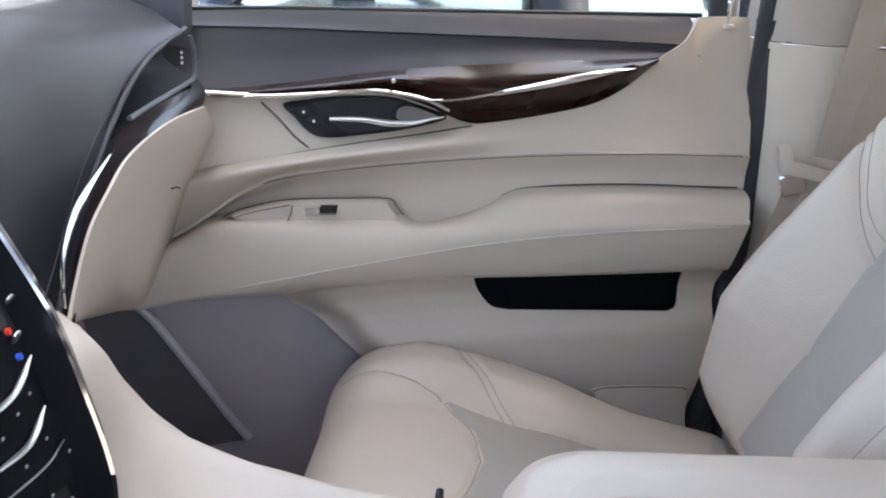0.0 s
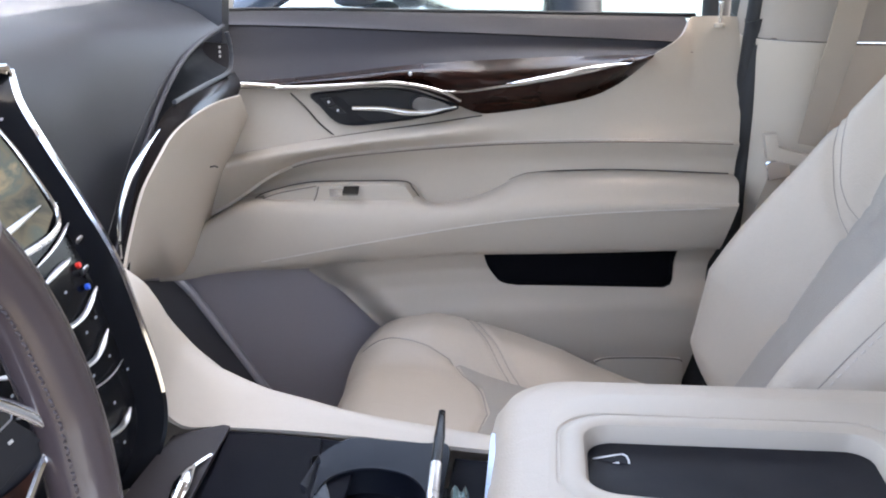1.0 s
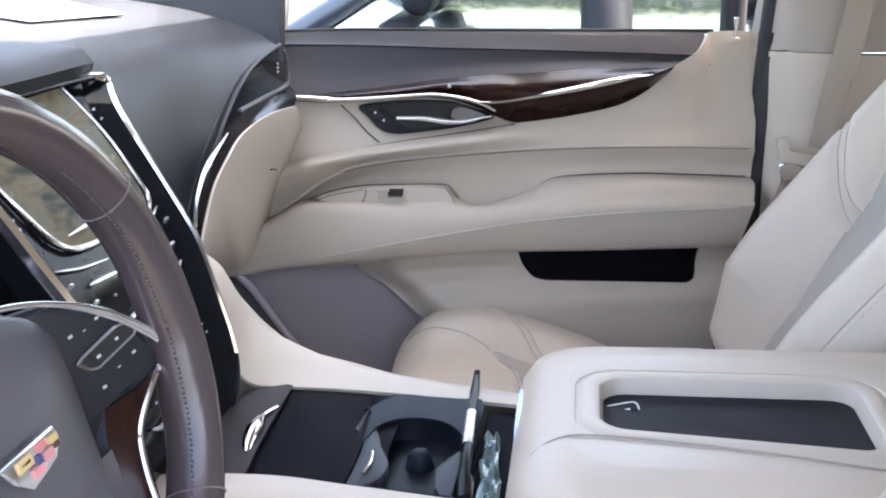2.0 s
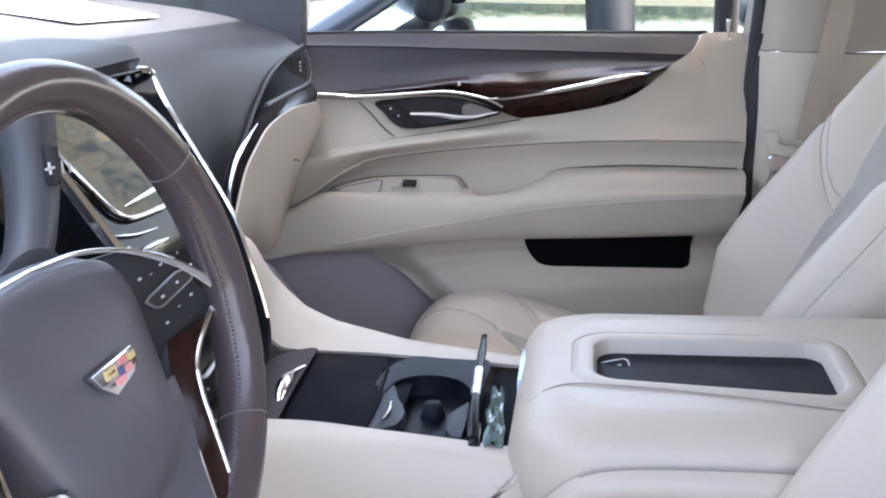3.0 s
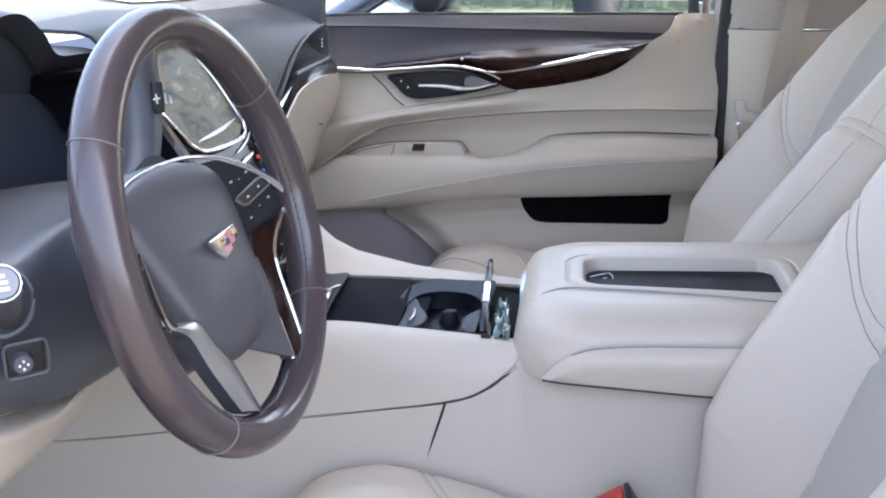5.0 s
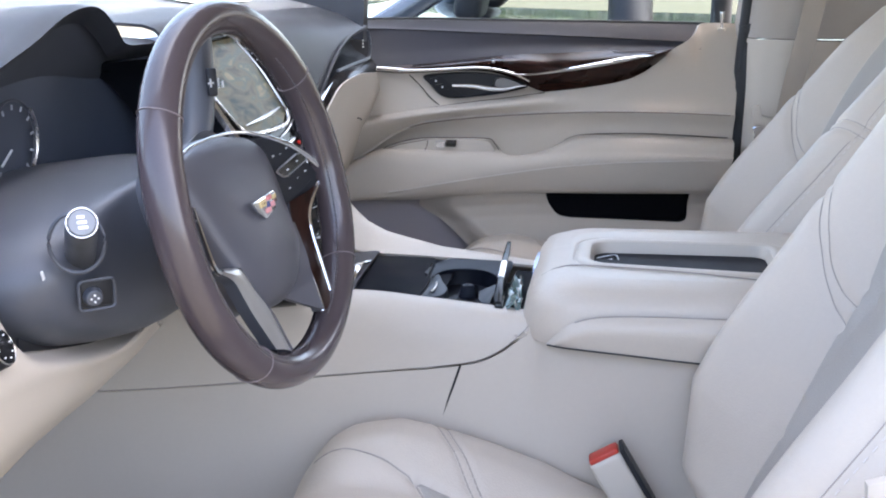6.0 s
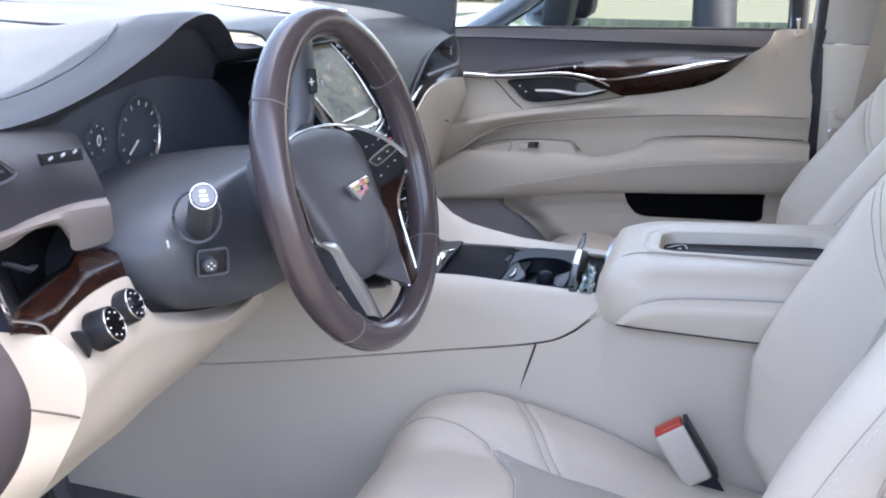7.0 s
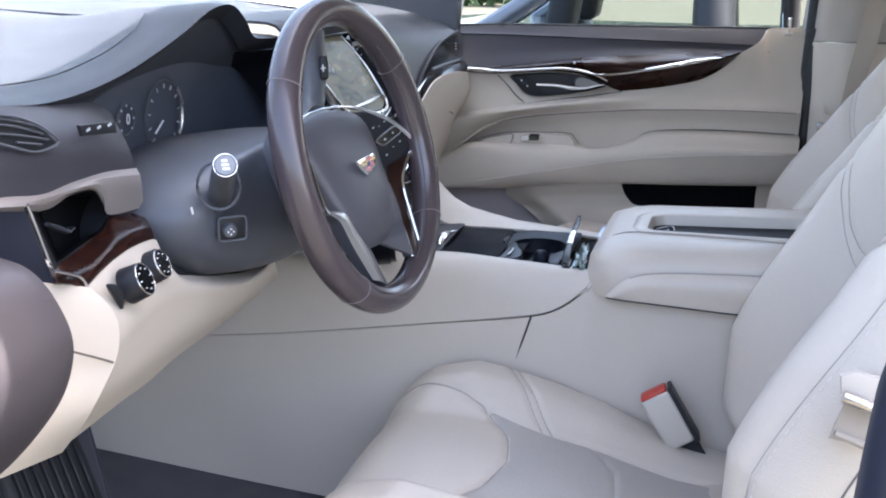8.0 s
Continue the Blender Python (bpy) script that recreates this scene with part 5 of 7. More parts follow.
part("end_cap", thick(skin(across([[(-0.357, -0.095, 1.384), (-0.345, -0.095, 1.348), (-0.335, -0.095, 1.311)], [(-0.409, -0.1, 1.416), (-0.418, -0.1, 1.343), (-0.426, -0.1, 1.277)]], 12, 6)), 0.004), DARK, dash, "dark dashboard end cap")
part("end_chrome", tube(spline([(-0.338, -0.123, 1.391), (-0.338, -0.114, 1.37), (-0.338, -0.102, 1.341), (-0.338, -0.089, 1.309)], 20), 0.0026, 8), CHROME, dash, "bright chrome edge strip")

# knee panel
K0 = [(-0.316, -0.074, 1.303), (-0.316, -0.033, 1.315), (-0.316, 0.008, 1.321), (-0.316, 0.054, 1.32), (-0.316, 0.066, 1.308), (-0.316, 0.087, 1.276), (-0.316, 0.137, 1.259), (-0.316, 0.207, 1.241), (-0.316, 0.286, 1.227), (-0.316, 0.362, 1.231)]
K1 = [(-0.298, -0.058, 1.259), (-0.298, -0.035, 1.266), (-0.298, -0.001, 1.271), (-0.298, 0.034, 1.274), (-0.298, 0.07, 1.269), (-0.298, 0.154, 1.244), (-0.298, 0.245, 1.226), (-0.298, 0.322, 1.232)]
K2 = [(-0.302, -0.064, 1.227), (-0.302, -0.029, 1.237), (-0.302, 0.013, 1.243), (-0.302, 0.061, 1.243), (-0.302, 0.119, 1.236), (-0.302, 0.189, 1.221), (-0.302, 0.269, 1.213), (-0.302, 0.336, 1.219)]
K3 = [(-0.318, -0.089, 1.185), (-0.318, -0.038, 1.191), (-0.318, 0.018, 1.193), (-0.318, 0.079, 1.196), (-0.318, 0.146, 1.195), (-0.318, 0.22, 1.191), (-0.318, 0.303, 1.191), (-0.318, 0.376, 1.202)]
K4 = [(-0.36, -0.078, 1.137), (-0.36, -0.023, 1.139), (-0.36, 0.038, 1.142), (-0.36, 0.099, 1.143), (-0.36, 0.159, 1.149), (-0.36, 0.225, 1.151), (-0.36, 0.305, 1.152), (-0.36, 0.405, 1.16), (-0.36, 0.478, 1.168)]
part("knee_panel", thick(skin(across([K0, K1, K2, K3, K4], 90, 44)), 0.004), BEIGE_HARD, dash, "beige plastic knee panel")
KE = [K0[0]] + [(-0.303, -0.062, 1.282)] + [K1[0], K2[0], K3[0], K4[0]]
KL = [(-0.345, -0.124, 1.322), (-0.345, -0.126, 1.291), (-0.345, -0.129, 1.26), (-0.345, -0.136, 1.231), (-0.345, -0.169, 1.201), (-0.345, -0.221, 1.167)]
part("knee_end", thick(skin(across([[tuple(p) for p in KE], KL], 60, 10)), 0.004), BEIGE_HARD, dash, "beige plastic knee panel end face")
part("knee_seam", tube(spline([(-0.3, -0.067, 1.228), (-0.3, -0.082, 1.236), (-0.3, -0.1, 1.245), (-0.3, -0.132, 1.261)], 14), 0.0012, 6), SEAM, dash)
part("column_gap", plate([(y, z) for x, y, z in [(-0.325, 0.103, 1.269), (-0.325, 0.154, 1.253), (-0.325, 0.225, 1.234), (-0.325, 0.305, 1.22), (-0.325, 0.386, 1.226), (-0.325, 0.309, 1.25), (-0.325, 0.106, 1.289)]], 0.003, 0, m=axes((-0.328, 0, 0), (0, 1, 0), (0, 0, 1))), BLACK, dash, "dark gap under the column")


def knob(px, name, r, h):
    o = Vector(px)
    M = axes(o, (-0.15, 1, 0.05), (-0.45, 0, 1))
    k = part(name, disc(r, r * 0.92, h, 36, M @ Matrix.Translation((0, 0, h / 2)), 0.0015), BLACK, dash, "black rotary knob")
    part("knob_ring", tube([M @ Vector((r * 0.86 * math.cos(a), r * 0.86 * math.sin(a), h + 0.0005)) for a in np.linspace(0, math.tau, 36, endpoint=False)], 0.0007, 6, closed=True), SATIN, k)
    part("knob_face", disc(r * 0.8, r * 0.8, 0.002, 30, M @ Matrix.Translation((0, 0, h))), PIANO, k)
    for j in range(8):
        a = j * math.tau / 8
        part("knob_mark", box(0.0018, 0.0011, 0.001, 0, m=M @ Matrix.Translation((r * 0.6 * math.cos(a), r * 0.6 * math.sin(a), h + 0.0012))), MARK, k)


knob((-0.300, -0.0322, 1.2934), "headlamp_knob", 0.0185, 0.021)
knob((-0.316, 0.027, 1.292), "dimmer_knob", 0.0175, 0.024)
part("thumb_wheel", tube(spline([(-0.298, -0.069, 1.305), (-0.298, -0.057, 1.297), (-0.298, -0.05, 1.288), (-0.298, -0.047, 1.276)], 16), [0.0015 + 0.0045 * math.sin(math.pi * i / 15) for i in range(16)], 8), BLACK, dash, "black thumb wheel")

# ---- centre stack ----
STACK_BLACK = material("smooth_black_stack", (0.008, 0.009, 0.012), rough=0.14, var=0.1, scale=10, spec=0.07)
stack = thing("centre_stack", "gloss black centre stack with touch screen and chrome edges", "centre stack")
SE = [(-0.348, 0.850, 1.488), (-0.3225, 0.816, 1.46), (-0.2775, 0.806, 1.39), (-0.2488, 0.8006, 1.34), (-0.2319, 0.798, 1.29), (-0.2175, 0.796, 1.24), (-0.212, 0.792, 1.205), (-0.214, 0.777, 1.177), (-0.222, 0.745, 1.160)]
MIDDLE = 0.683


def stack_x(z):
    """How far to the rear the stack's edge stands at a height."""
    return float(np.interp(z, [p[2] for p in SE[::-1]], [p[0] for p in SE[::-1]]))


def on_stack(z, y, off=0.0):
    return Vector((stack_x(z) - 0.020 + off, y, z))


EDGE_R = spline(SE, 70)
EDGE_L = np.array([(x, 1.352 - y, z) for x, y, z in EDGE_R])
inset = lambda c, s: [(x - 0.020, y - s * 0.020, z) for x, y, z in c]
part("face", skin(across([inset(EDGE_L, -1), [(x - 0.021, MIDDLE, z) for x, y, z in EDGE_R], inset(EDGE_R, 1)], 50, 20)), STACK_BLACK, stack, "gloss black stack face")
for c, s in ((EDGE_R, 1), (EDGE_L, -1)):
    wide = np.interp(np.arange(70), [0, 25, 48, 69], [0.0080, 0.0078, 0.0055, 0.0012])
    ribbon = [[(x - 0.003, y - s * 0.001, z) for (x, y, z) in c], [(x, y, z) for (x, y, z) in c], [(x - 0.0015, y + s * w, z) for (x, y, z), w in zip(c, wide)], [(x - 0.008, y + s * (w + 0.002), z) for (x, y, z), w in zip(c, wide)]]
    low = next(k for k in range(70) if c[k][2] < 1.224)
    part("edge_strip", skin([r[:low + 1] for r in ribbon]), CHROME, stack, "bright chrome edge strip")
    part("edge_foot", skin([r[low:] for r in ribbon]), STACK_BLACK, stack, "gloss black lower edge")
    part("wing", skin(across([[(x - 0.003, y - s * 0.001, z) for x, y, z in c], [(x - 0.012, y - s * 0.009, z) for x, y, z in c], inset(c, s)], 50, 5)), STACK_BLACK, stack, "gloss black inner flank")
    part("side_wall", thick(skin(across([[(x - 0.008, y + s * (w + 0.002), z) for (x, y, z), w in zip(c, wide)], [(x - 0.10, y + s * 0.016, z - 0.01) for x, y, z in c]], 40, 6)), 0.003), STACK_BLACK if s < 0 else DARK, stack)
    fine = [on_stack(z, MIDDLE + s * y, 0.003) for z, y in ((1.40, 0.124), (1.353, 0.119), (1.307, 0.121), (1.26, 0.112), (1.225, 0.098))]
    part("inner_strip", tube(spline(fine, 40), 0.0008, 6), DIM, stack, "thin grey line")
# black on the top edge is the pad's shadow; chrome only at the corner
part("shaded_top_edge", tube(spline([tuple(EDGE_L[0] + np.array((-0.006, 0, 0.003))), (-0.362, 0.683, 1.493), tuple(EDGE_R[0] + np.array((-0.006, 0, 0.003)))], 20), 0.003, 8), STACK_BLACK, stack, "top edge coloured black for the pad's shadow")
part("corner_strip", tube([(-0.360, 0.800, 1.4925), (-0.357, 0.828, 1.4920), (-0.351, 0.846, 1.489), tuple(EDGE_R[1])], [0.0014, 0.004, 0.005, 0.003], 8), CHROME, stack, "bright chrome corner")


def screen_material():
    """A pale navigation map: land, roads and water under a soft glow."""
    m = material("screen_map", (0.20, 0.18, 0.15), rough=0.2, spec=0.02)
    n, l = m.node_tree.nodes, m.node_tree.links
    b, tc = n["Principled BSDF"], n["Texture Coordinate"]
    v, r, w = n.new("ShaderNodeTexNoise"), n.new("ShaderNodeValToRGB"), n.new("ShaderNodeMapping")
    w.inputs["Scale"].default_value = (30, 12, 30)
    v.inputs["Scale"].default_value, v.inputs["Detail"].default_value, v.inputs["Distortion"].default_value = 1.5, 7, 0.8
    e = r.color_ramp.elements
    e[0].position, e[1].position = 0.30, 0.72
    e[0].color, e[1].color = (0.012, 0.018, 0.018, 1), (0.17, 0.135, 0.08, 1)
    k = e.new(0.48)
    k.color = (0.07, 0.062, 0.042, 1)
    k = e.new(0.58)
    k.color = (0.045, 0.055, 0.048, 1)
    l.new(tc.outputs["Object"], w.inputs["Vector"]), l.new(w.outputs[0], v.inputs["Vector"])
    l.new(v.outputs[0], r.inputs[0]), l.new(r.outputs[0], b.inputs["Base Color"]), l.new(r.outputs[0], b.inputs["Emission Color"])
    b.inputs["Emission Strength"].default_value = 0.14
    return m


BAR = material("pale_satin_bar", (0.62, 0.63, 0.65), rough=0.3, metal=1.0)
SCREEN = [(1.488, 0.578), (1.44, 0.576), (1.405, 0.588), (1.388, 0.600), (1.379, 0.622), (1.374, 0.683), (1.373, 0.752), (1.383, 0.782), (1.415, 0.787), (1.45, 0.784), (1.488, 0.780)]
rows = []
for z in np.linspace(1.376, 1.488, 14):
    lo = float(np.interp(z, [1.376, 1.379, 1.388, 1.405, 1.44, 1.488], [0.632, 0.622, 0.602, 0.590, 0.578, 0.580]))
    hi = float(np.interp(z, [1.376, 1.383, 1.415, 1.45, 1.488], [0.752, 0.778, 0.784, 0.781, 0.777]))
    rows.append([on_stack(z, lo + (hi - lo) * j / 11, 0.004) for j in range(12)])
part("screen", skin(rows), screen_material(), stack, "touch screen showing a pale map")
part("screen_frame", tube(spline([on_stack(z, y, 0.005) for z, y in SCREEN], 80), [0.0012 + 0.0016 * math.sin(math.pi * k / 79) for k in range(80)], 8), SATIN, stack, "satin screen frame")
part("screen_lip", tube(spline([on_stack(1.3905, 0.618, 0.006), on_stack(1.392, 0.69, 0.009), on_stack(1.3945, 0.765, 0.006)], 24), [0.0006 + 0.0022 * math.sin(math.pi * k / 23) for k in range(24)], 8), BAR, stack, "satin bar along the lower screen")
for side in (-1, 1):
    at = lambda y: MIDDLE + side * (y - MIDDLE)
    for z in (1.465, 1.456, 1.437, 1.416, 1.409):
        part("side_icon", box(0.0015, 0.004, 0.0025, 0.0005, 1, Matrix.Translation(on_stack(z, at(0.800), 0.004))), DIM, stack)
    # the first, thin bar draws the screen lip's reflection; the others are controls
    for pts, r in (([(1.361, 0.712), (1.366, 0.755), (1.374, 0.793)], 0.0016), ([(1.349, 0.706), (1.3515, 0.735), (1.353, 0.761)], 0.0030), ([(1.317, 0.678), (1.3125, 0.735), (1.3235, 0.777)], 0.0027), ([(1.285, 0.684), (1.2805, 0.731), (1.291, 0.766)], 0.0027), ([(1.267, 0.680), (1.260, 0.738), (1.262, 0.772)], 0.0010), ([(1.223, 0.706), (1.2195, 0.737), (1.2255, 0.757)], 0.0030)):
        bar = spline([on_stack(z, at(y), 0.004) for z, y in pts], 26)
        part("stack_bar", tube(bar, [r * (0.35 + 0.65 * min(1, (25 - k) / 5, k / 9 + 0.2)) for k in range(26)], 8, flat=0.7), BAR, stack, "satin bar of controls and reflected lip")
    for z, y in ((1.359, 0.788), (1.340, 0.7695)):
        part("toggle", box(0.003, 0.0075, 0.009, 0.0015, 2, Matrix.Translation(on_stack(z, at(y), 0.004)) @ pose(0, 0, 0, side * 20, 30)), BAR, stack, "small bright toggle")
    for z, y in ((1.304, 0.758), (1.30, 0.735), (1.296, 0.708), (1.335, 0.73), (1.333, 0.70), (1.272, 0.755), (1.27, 0.72), (1.2515, 0.776), (1.24, 0.735), (1.325, 0.795), (1.318, 0.802), (1.205, 0.735)):
        part("control_icon", box(0.001, 0.0026, 0.0018, 0, m=Matrix.Translation(on_stack(z, at(y), 0.0025))), DIM, stack)
part("warm_mark", disc(0.0026, 0.0026, 0.003, 12, Matrix.Translation(on_stack(1.3455, 0.7655, 0.004)) @ pose(0, 0, 0, 0, 70)), material("red_mark", (0.8, 0.03, 0.02), rough=0.4), stack, "small red mark")
part("cool_mark", disc(0.0026, 0.0026, 0.003, 12, Matrix.Translation(on_stack(1.3285, 0.763, 0.004)) @ pose(0, 0, 0, 0, 70)), material("blue_mark", (0.02, 0.12, 0.8), rough=0.4), stack, "small blue mark")
flank = part("driver_flank", thick(skin(across([[(-0.355, 0.462, 1.455), (-0.318, 0.460, 1.405), (-0.290, 0.455, 1.34)], [(-0.350, 0.525, 1.46), (-0.316, 0.535, 1.405), (-0.285, 0.545, 1.34)]], 12, 6)), 0.003), PIANO, stack, "gloss black flank panel")
part("flank_mark", tube([(-0.308, 0.489, 1.417), (-0.303, 0.499, 1.404)], 0.0022, 8), SATIN, flank, "short bright key")

# white paper on the dashboard
SHEET = [(-0.51, 1.289, 1.518), (-0.555, 1.109, 1.5225), (-0.701, 1.145, 1.5371), (-0.784, 1.205, 1.5455), (-0.727, 1.425, 1.5397)]
paper = tagged(part("paper", thick(skin([[SHEET[1], SHEET[2], SHEET[3]], [SHEET[0], tuple((a + b) / 2 for a, b in zip(SHEET[0], SHEET[4])), SHEET[4]]]), 0.0012), material("white_paper", (0.85, 0.85, 0.84), rough=0.8, var=0.02), smooth=False), "white paper sheet lying on the dashboard", "paper")

# ---- steering wheel and column ----
WH = axes((-0.1591, 0.2746, 1.3783), (0.1051, 0.9945, 0), (-0.2324, 0.0246, 0.9722))
wheel = thing("steering_wheel", "worn dark brown leather steering wheel with chrome spokes", "steering wheel", m=WH)
RIM_R, RIM_T = 0.1712, 0.0166


def rim_point(a, b, lift=0.0):
    """A point of the rim's skin: a round the wheel, b round the grip; the grip swells at the thumb rests."""
    side = min(abs((a + math.pi) % math.tau - math.pi), abs(a % math.tau - math.pi))
    swell = 0.0045 * math.exp(-((side - 0.12) / 0.22) ** 2) * max(0.0, -math.cos(b)) + 0.0012 * math.exp(-((side - 0.6) / 0.35) ** 2)
    r = RIM_R + (RIM_T + swell + lift) * math.cos(b)
    return (r * math.cos(a), r * math.sin(a), (RIM_T * 1.12 + swell * 0.4 + lift) * math.sin(b))


rim = part("rim", skin([[rim_point(a, b) for b in np.linspace(0, math.tau, 24, endpoint=False)] for a in np.linspace(0, math.tau, 120, endpoint=False)], close_u=True, close_v=True), WHEEL_LEATHER, wheel, "dark brown wrapped leather rim")
for deg in (35, 146, 233, 323):
    part("rim_seam", tube([rim_point(radians(deg) + 0.02 * math.sin(b), b, 0.0003) for b in np.linspace(0, math.tau, 24, endpoint=False)], 0.0007, 5, closed=True), material("worn_seam", (0.16, 0.13, 0.135), rough=0.5), rim)
RIM_THREAD = material("worn_brown_thread", (0.10, 0.085, 0.092), rough=0.45)
rnd = random.Random(3)
for lo, hi, n_st in ((-66, 52, 96), (128, 200, 60)):
    for k in range(n_st):
        a = radians(lo + (hi - lo) * k / (n_st - 1))
        x, y, z = rim_point(a, radians(158), 0.0004)
        part("stitch", box(0.0042, 0.0012, 0.0012, 0.0003, 1, m=Matrix.Translation((x, y, z)) @ Matrix.Rotation(a, 4, 'Z') @ pose(0, 0, 0, 0, 48, rnd.uniform(15, 35) * (1 if k % 2 else -1))), RIM_THREAD, rim)

# bright satin stands in for the reflection on the left spoke's wood inlay
LEG_REFLECT = material("leg_reflection_metal", (0.60, 0.59, 0.58), rough=0.36, metal=1.0, var=0.05, scale=30)
HUB = [(0.0, 0.060), (0.045, 0.057), (0.075, 0.050), (0.090, 0.036), (0.090, 0.012), (0.083, -0.015), (0.076, -0.043), (0.067, -0.075), (0.050, -0.096), (0.028, -0.107), (0.0, -0.110)]
HUB = HUB + [(-x, y) for x, y in HUB[-2:0:-1]]
hub_z = lambda v: float(np.interp(v, [-0.06, 0.05], [-0.007, -0.032]))
rows = []
for k, dz in ((1.0, -0.03), (1.0, -0.012), (0.985, -0.004), (0.95, 0.0), (0.86, 0.0045), (0.6, 0.010), (0.3, 0.013), (0.04, 0.014)):
    rows.append([(p[0] * k, (p[1] + 0.02) * k - 0.02, hub_z((p[1] + 0.02) * k - 0.02) + dz) for p in spline(HUB, 90, True)])
hub = part("airbag_cover", skin(rows, close_u=True, cap=True), AIRBAG, wheel, "smooth dark brown airbag cover")

PRINT = material("grey_print", (0.50, 0.51, 0.53), rough=0.5)
# emblem as plain shapes
CREST = [(-0.027, -0.004), (0.023, -0.001), (0.027, -0.008), (0.019, -0.018), (-0.006, -0.024), (-0.019, -0.015)]
crest = part("emblem", plate(CREST[::-1], 0.0035, 0.001, m=pose(0, 0, -0.001)), CHROME, hub, "chrome crest plate")
for (x, y, w, h), c in (((-0.0075, -0.0085, 0.0125, 0.0062), (0.62, 0.47, 0.24)), ((-0.0075, -0.0085, 0.0085, 0.0018), (0.02, 0.02, 0.02)), ((0.0085, -0.0055, 0.0085, 0.0042), (0.60, 0.22, 0.22)), ((0.0195, -0.0065, 0.007, 0.0042), (0.60, 0.45, 0.22)), ((0.0015, -0.0165, 0.010, 0.0046), (0.68, 0.30, 0.31)), ((0.0125, -0.0125, 0.0085, 0.0052), (0.62, 0.28, 0.30)), ((0.0045, -0.0115, 0.0040, 0.0050), (0.08, 0.09, 0.20)), ((0.0205, -0.0105, 0.0045, 0.0030), (0.10, 0.06, 0.05))):
    part("crest_field", box(w, h, 0.001, 0, m=pose(x, y, 0.0031, 0, 0, 3)), material("enamel", c, rough=0.25, var=0.05), crest)


def spoke_z(u):
    """The spokes climb from the hub to the rim."""
    return -0.032 + 0.45 * (abs(u) - 0.09)


def slab(outline, z0, z1):
    """A thin plate that follows the tilt of a spoke."""
    return skin([[(u, v, spoke_z(u) + z) for u, v in outline] for z in (z0, z1 - 0.0006)] + [[(u * 0.98 + 0.02 * sum(p[0] for p in outline) / len(outline), v * 0.98 + 0.02 * sum(p[1] for p in outline) / len(outline), spoke_z(u) + z1) for u, v in outline]], close_u=True, cap=True)


ROCKER = material("grey_rocker_frame", (0.48, 0.48, 0.50), rough=0.3, metal=1.0)
for s in (1, -1):
    side = lambda pts: [(s * u, v) for u, v in pts]
    spoke = part("side_spoke", slab(side([(0.070, 0.050), (0.1025, 0.0476), (0.1185, 0.0387), (0.136, 0.0206), (0.150, 0.0), (0.157, -0.010), (0.150, -0.022), (0.122, -0.040), (0.085, -0.062), (0.07, -0.03)]), -0.016, -0.004), BLACK, wheel, "black spoke with switches")
    panel = part("switch_panel", slab(side([(0.083, 0.046), (0.1025, 0.0460), (0.1185, 0.0372), (0.1355, 0.0196), (0.148, 0.0), (0.152, -0.0075), (0.1295, -0.0186), (0.1059, -0.0278), (0.084, -0.034), (0.080, 0.0)]), -0.004, -0.001), BLACK, spoke, "black switch panel")
    quad = side(even([(0.1000, 0.0075), (0.1040, 0.0105), (0.1290, 0.0195), (0.1345, 0.0195), (0.1405, 0.0130), (0.1395, 0.0105), (0.1120, 0.0005), (0.1065, 0.0010)], 44))
    part("rocker", slab(quad, -0.001, 0.0018), PIANO, panel, "gloss black rocker")
    part("rocker_frame", tube([(u, v, spoke_z(u) + 0.001) for u, v in quad], 0.0011, 6, closed=True), ROCKER, panel, "grey rocker frame")
    for u, v, w, h in ((0.121, 0.029, 0.0045, 0.0032), (0.1022, 0.0248, 0.0048, 0.0036), (0.1115, 0.0249, 0.0035, 0.0012), (0.1372, -0.0006, 0.0045, 0.0034), (0.1254, -0.0051, 0.0038, 0.0012), (0.1127, -0.0128, 0.0045, 0.0036), (0.1130, 0.0070, 0.0050, 0.0036), (0.1270, 0.0125, 0.0040, 0.0034)):
        part("switch_mark", box(w * 0.62, h * 0.5, 0.0006, 0, m=Matrix.Translation((s * u, v, spoke_z(u) + (0.0020 if abs(v - 0.0098) < 0.003 else -0.0004))) @ pose(0, 0, 0, 0, -24 * s, 12 * s)), PRINT, panel)
    # chrome arc from the hub's top to the rim
    arc = [(0.0, 0.063, -0.036), (s * 0.045, 0.0605, -0.035), (s * 0.080, 0.0535, -0.031), (s * 0.108, 0.042, -0.023), (s * 0.130, 0.027, -0.013), (s * 0.150, 0.007, -0.004), (s * 0.162, -0.009, 0.0005)]
    part("chrome_arc", tube(spline(arc, 50), np.interp(np.arange(50), [0, 25, 46, 49], [0.0013, 0.0020, 0.0043, 0.0030]).tolist(), 10, flat=0.8), CHROME, wheel, "curved chrome spoke edge")
OUT_R = [(0.160, -0.012, -0.004), (0.149, -0.018, -0.006), (0.1274, -0.034, -0.009), (0.1125, -0.048, -0.009), (0.1035, -0.066, -0.006), (0.0990, -0.082, -0.003), (0.0955, -0.1064, 0.0), (0.0903, -0.1384, 0.004)]
IN_R = [(0.110, -0.027, -0.026), (0.097, -0.045, -0.022), (0.0905, -0.065, -0.016), (0.0870, -0.0825, -0.012), (0.079, -0.0975, -0.008), (0.0685, -0.116, -0.002), (0.0624, -0.139, 0.003)]
A, B = spline(OUT_R[1:], 40), spline(IN_R, 40)
part("leg_inlay", skin([[tuple(p) for p in A], [tuple(p * 0.5 + q * 0.5 + np.array([0, 0, 0.003])) for p, q in zip(A, B)], [tuple(q) for q in B]]), WOOD, wheel, "dark wood spoke inlay")
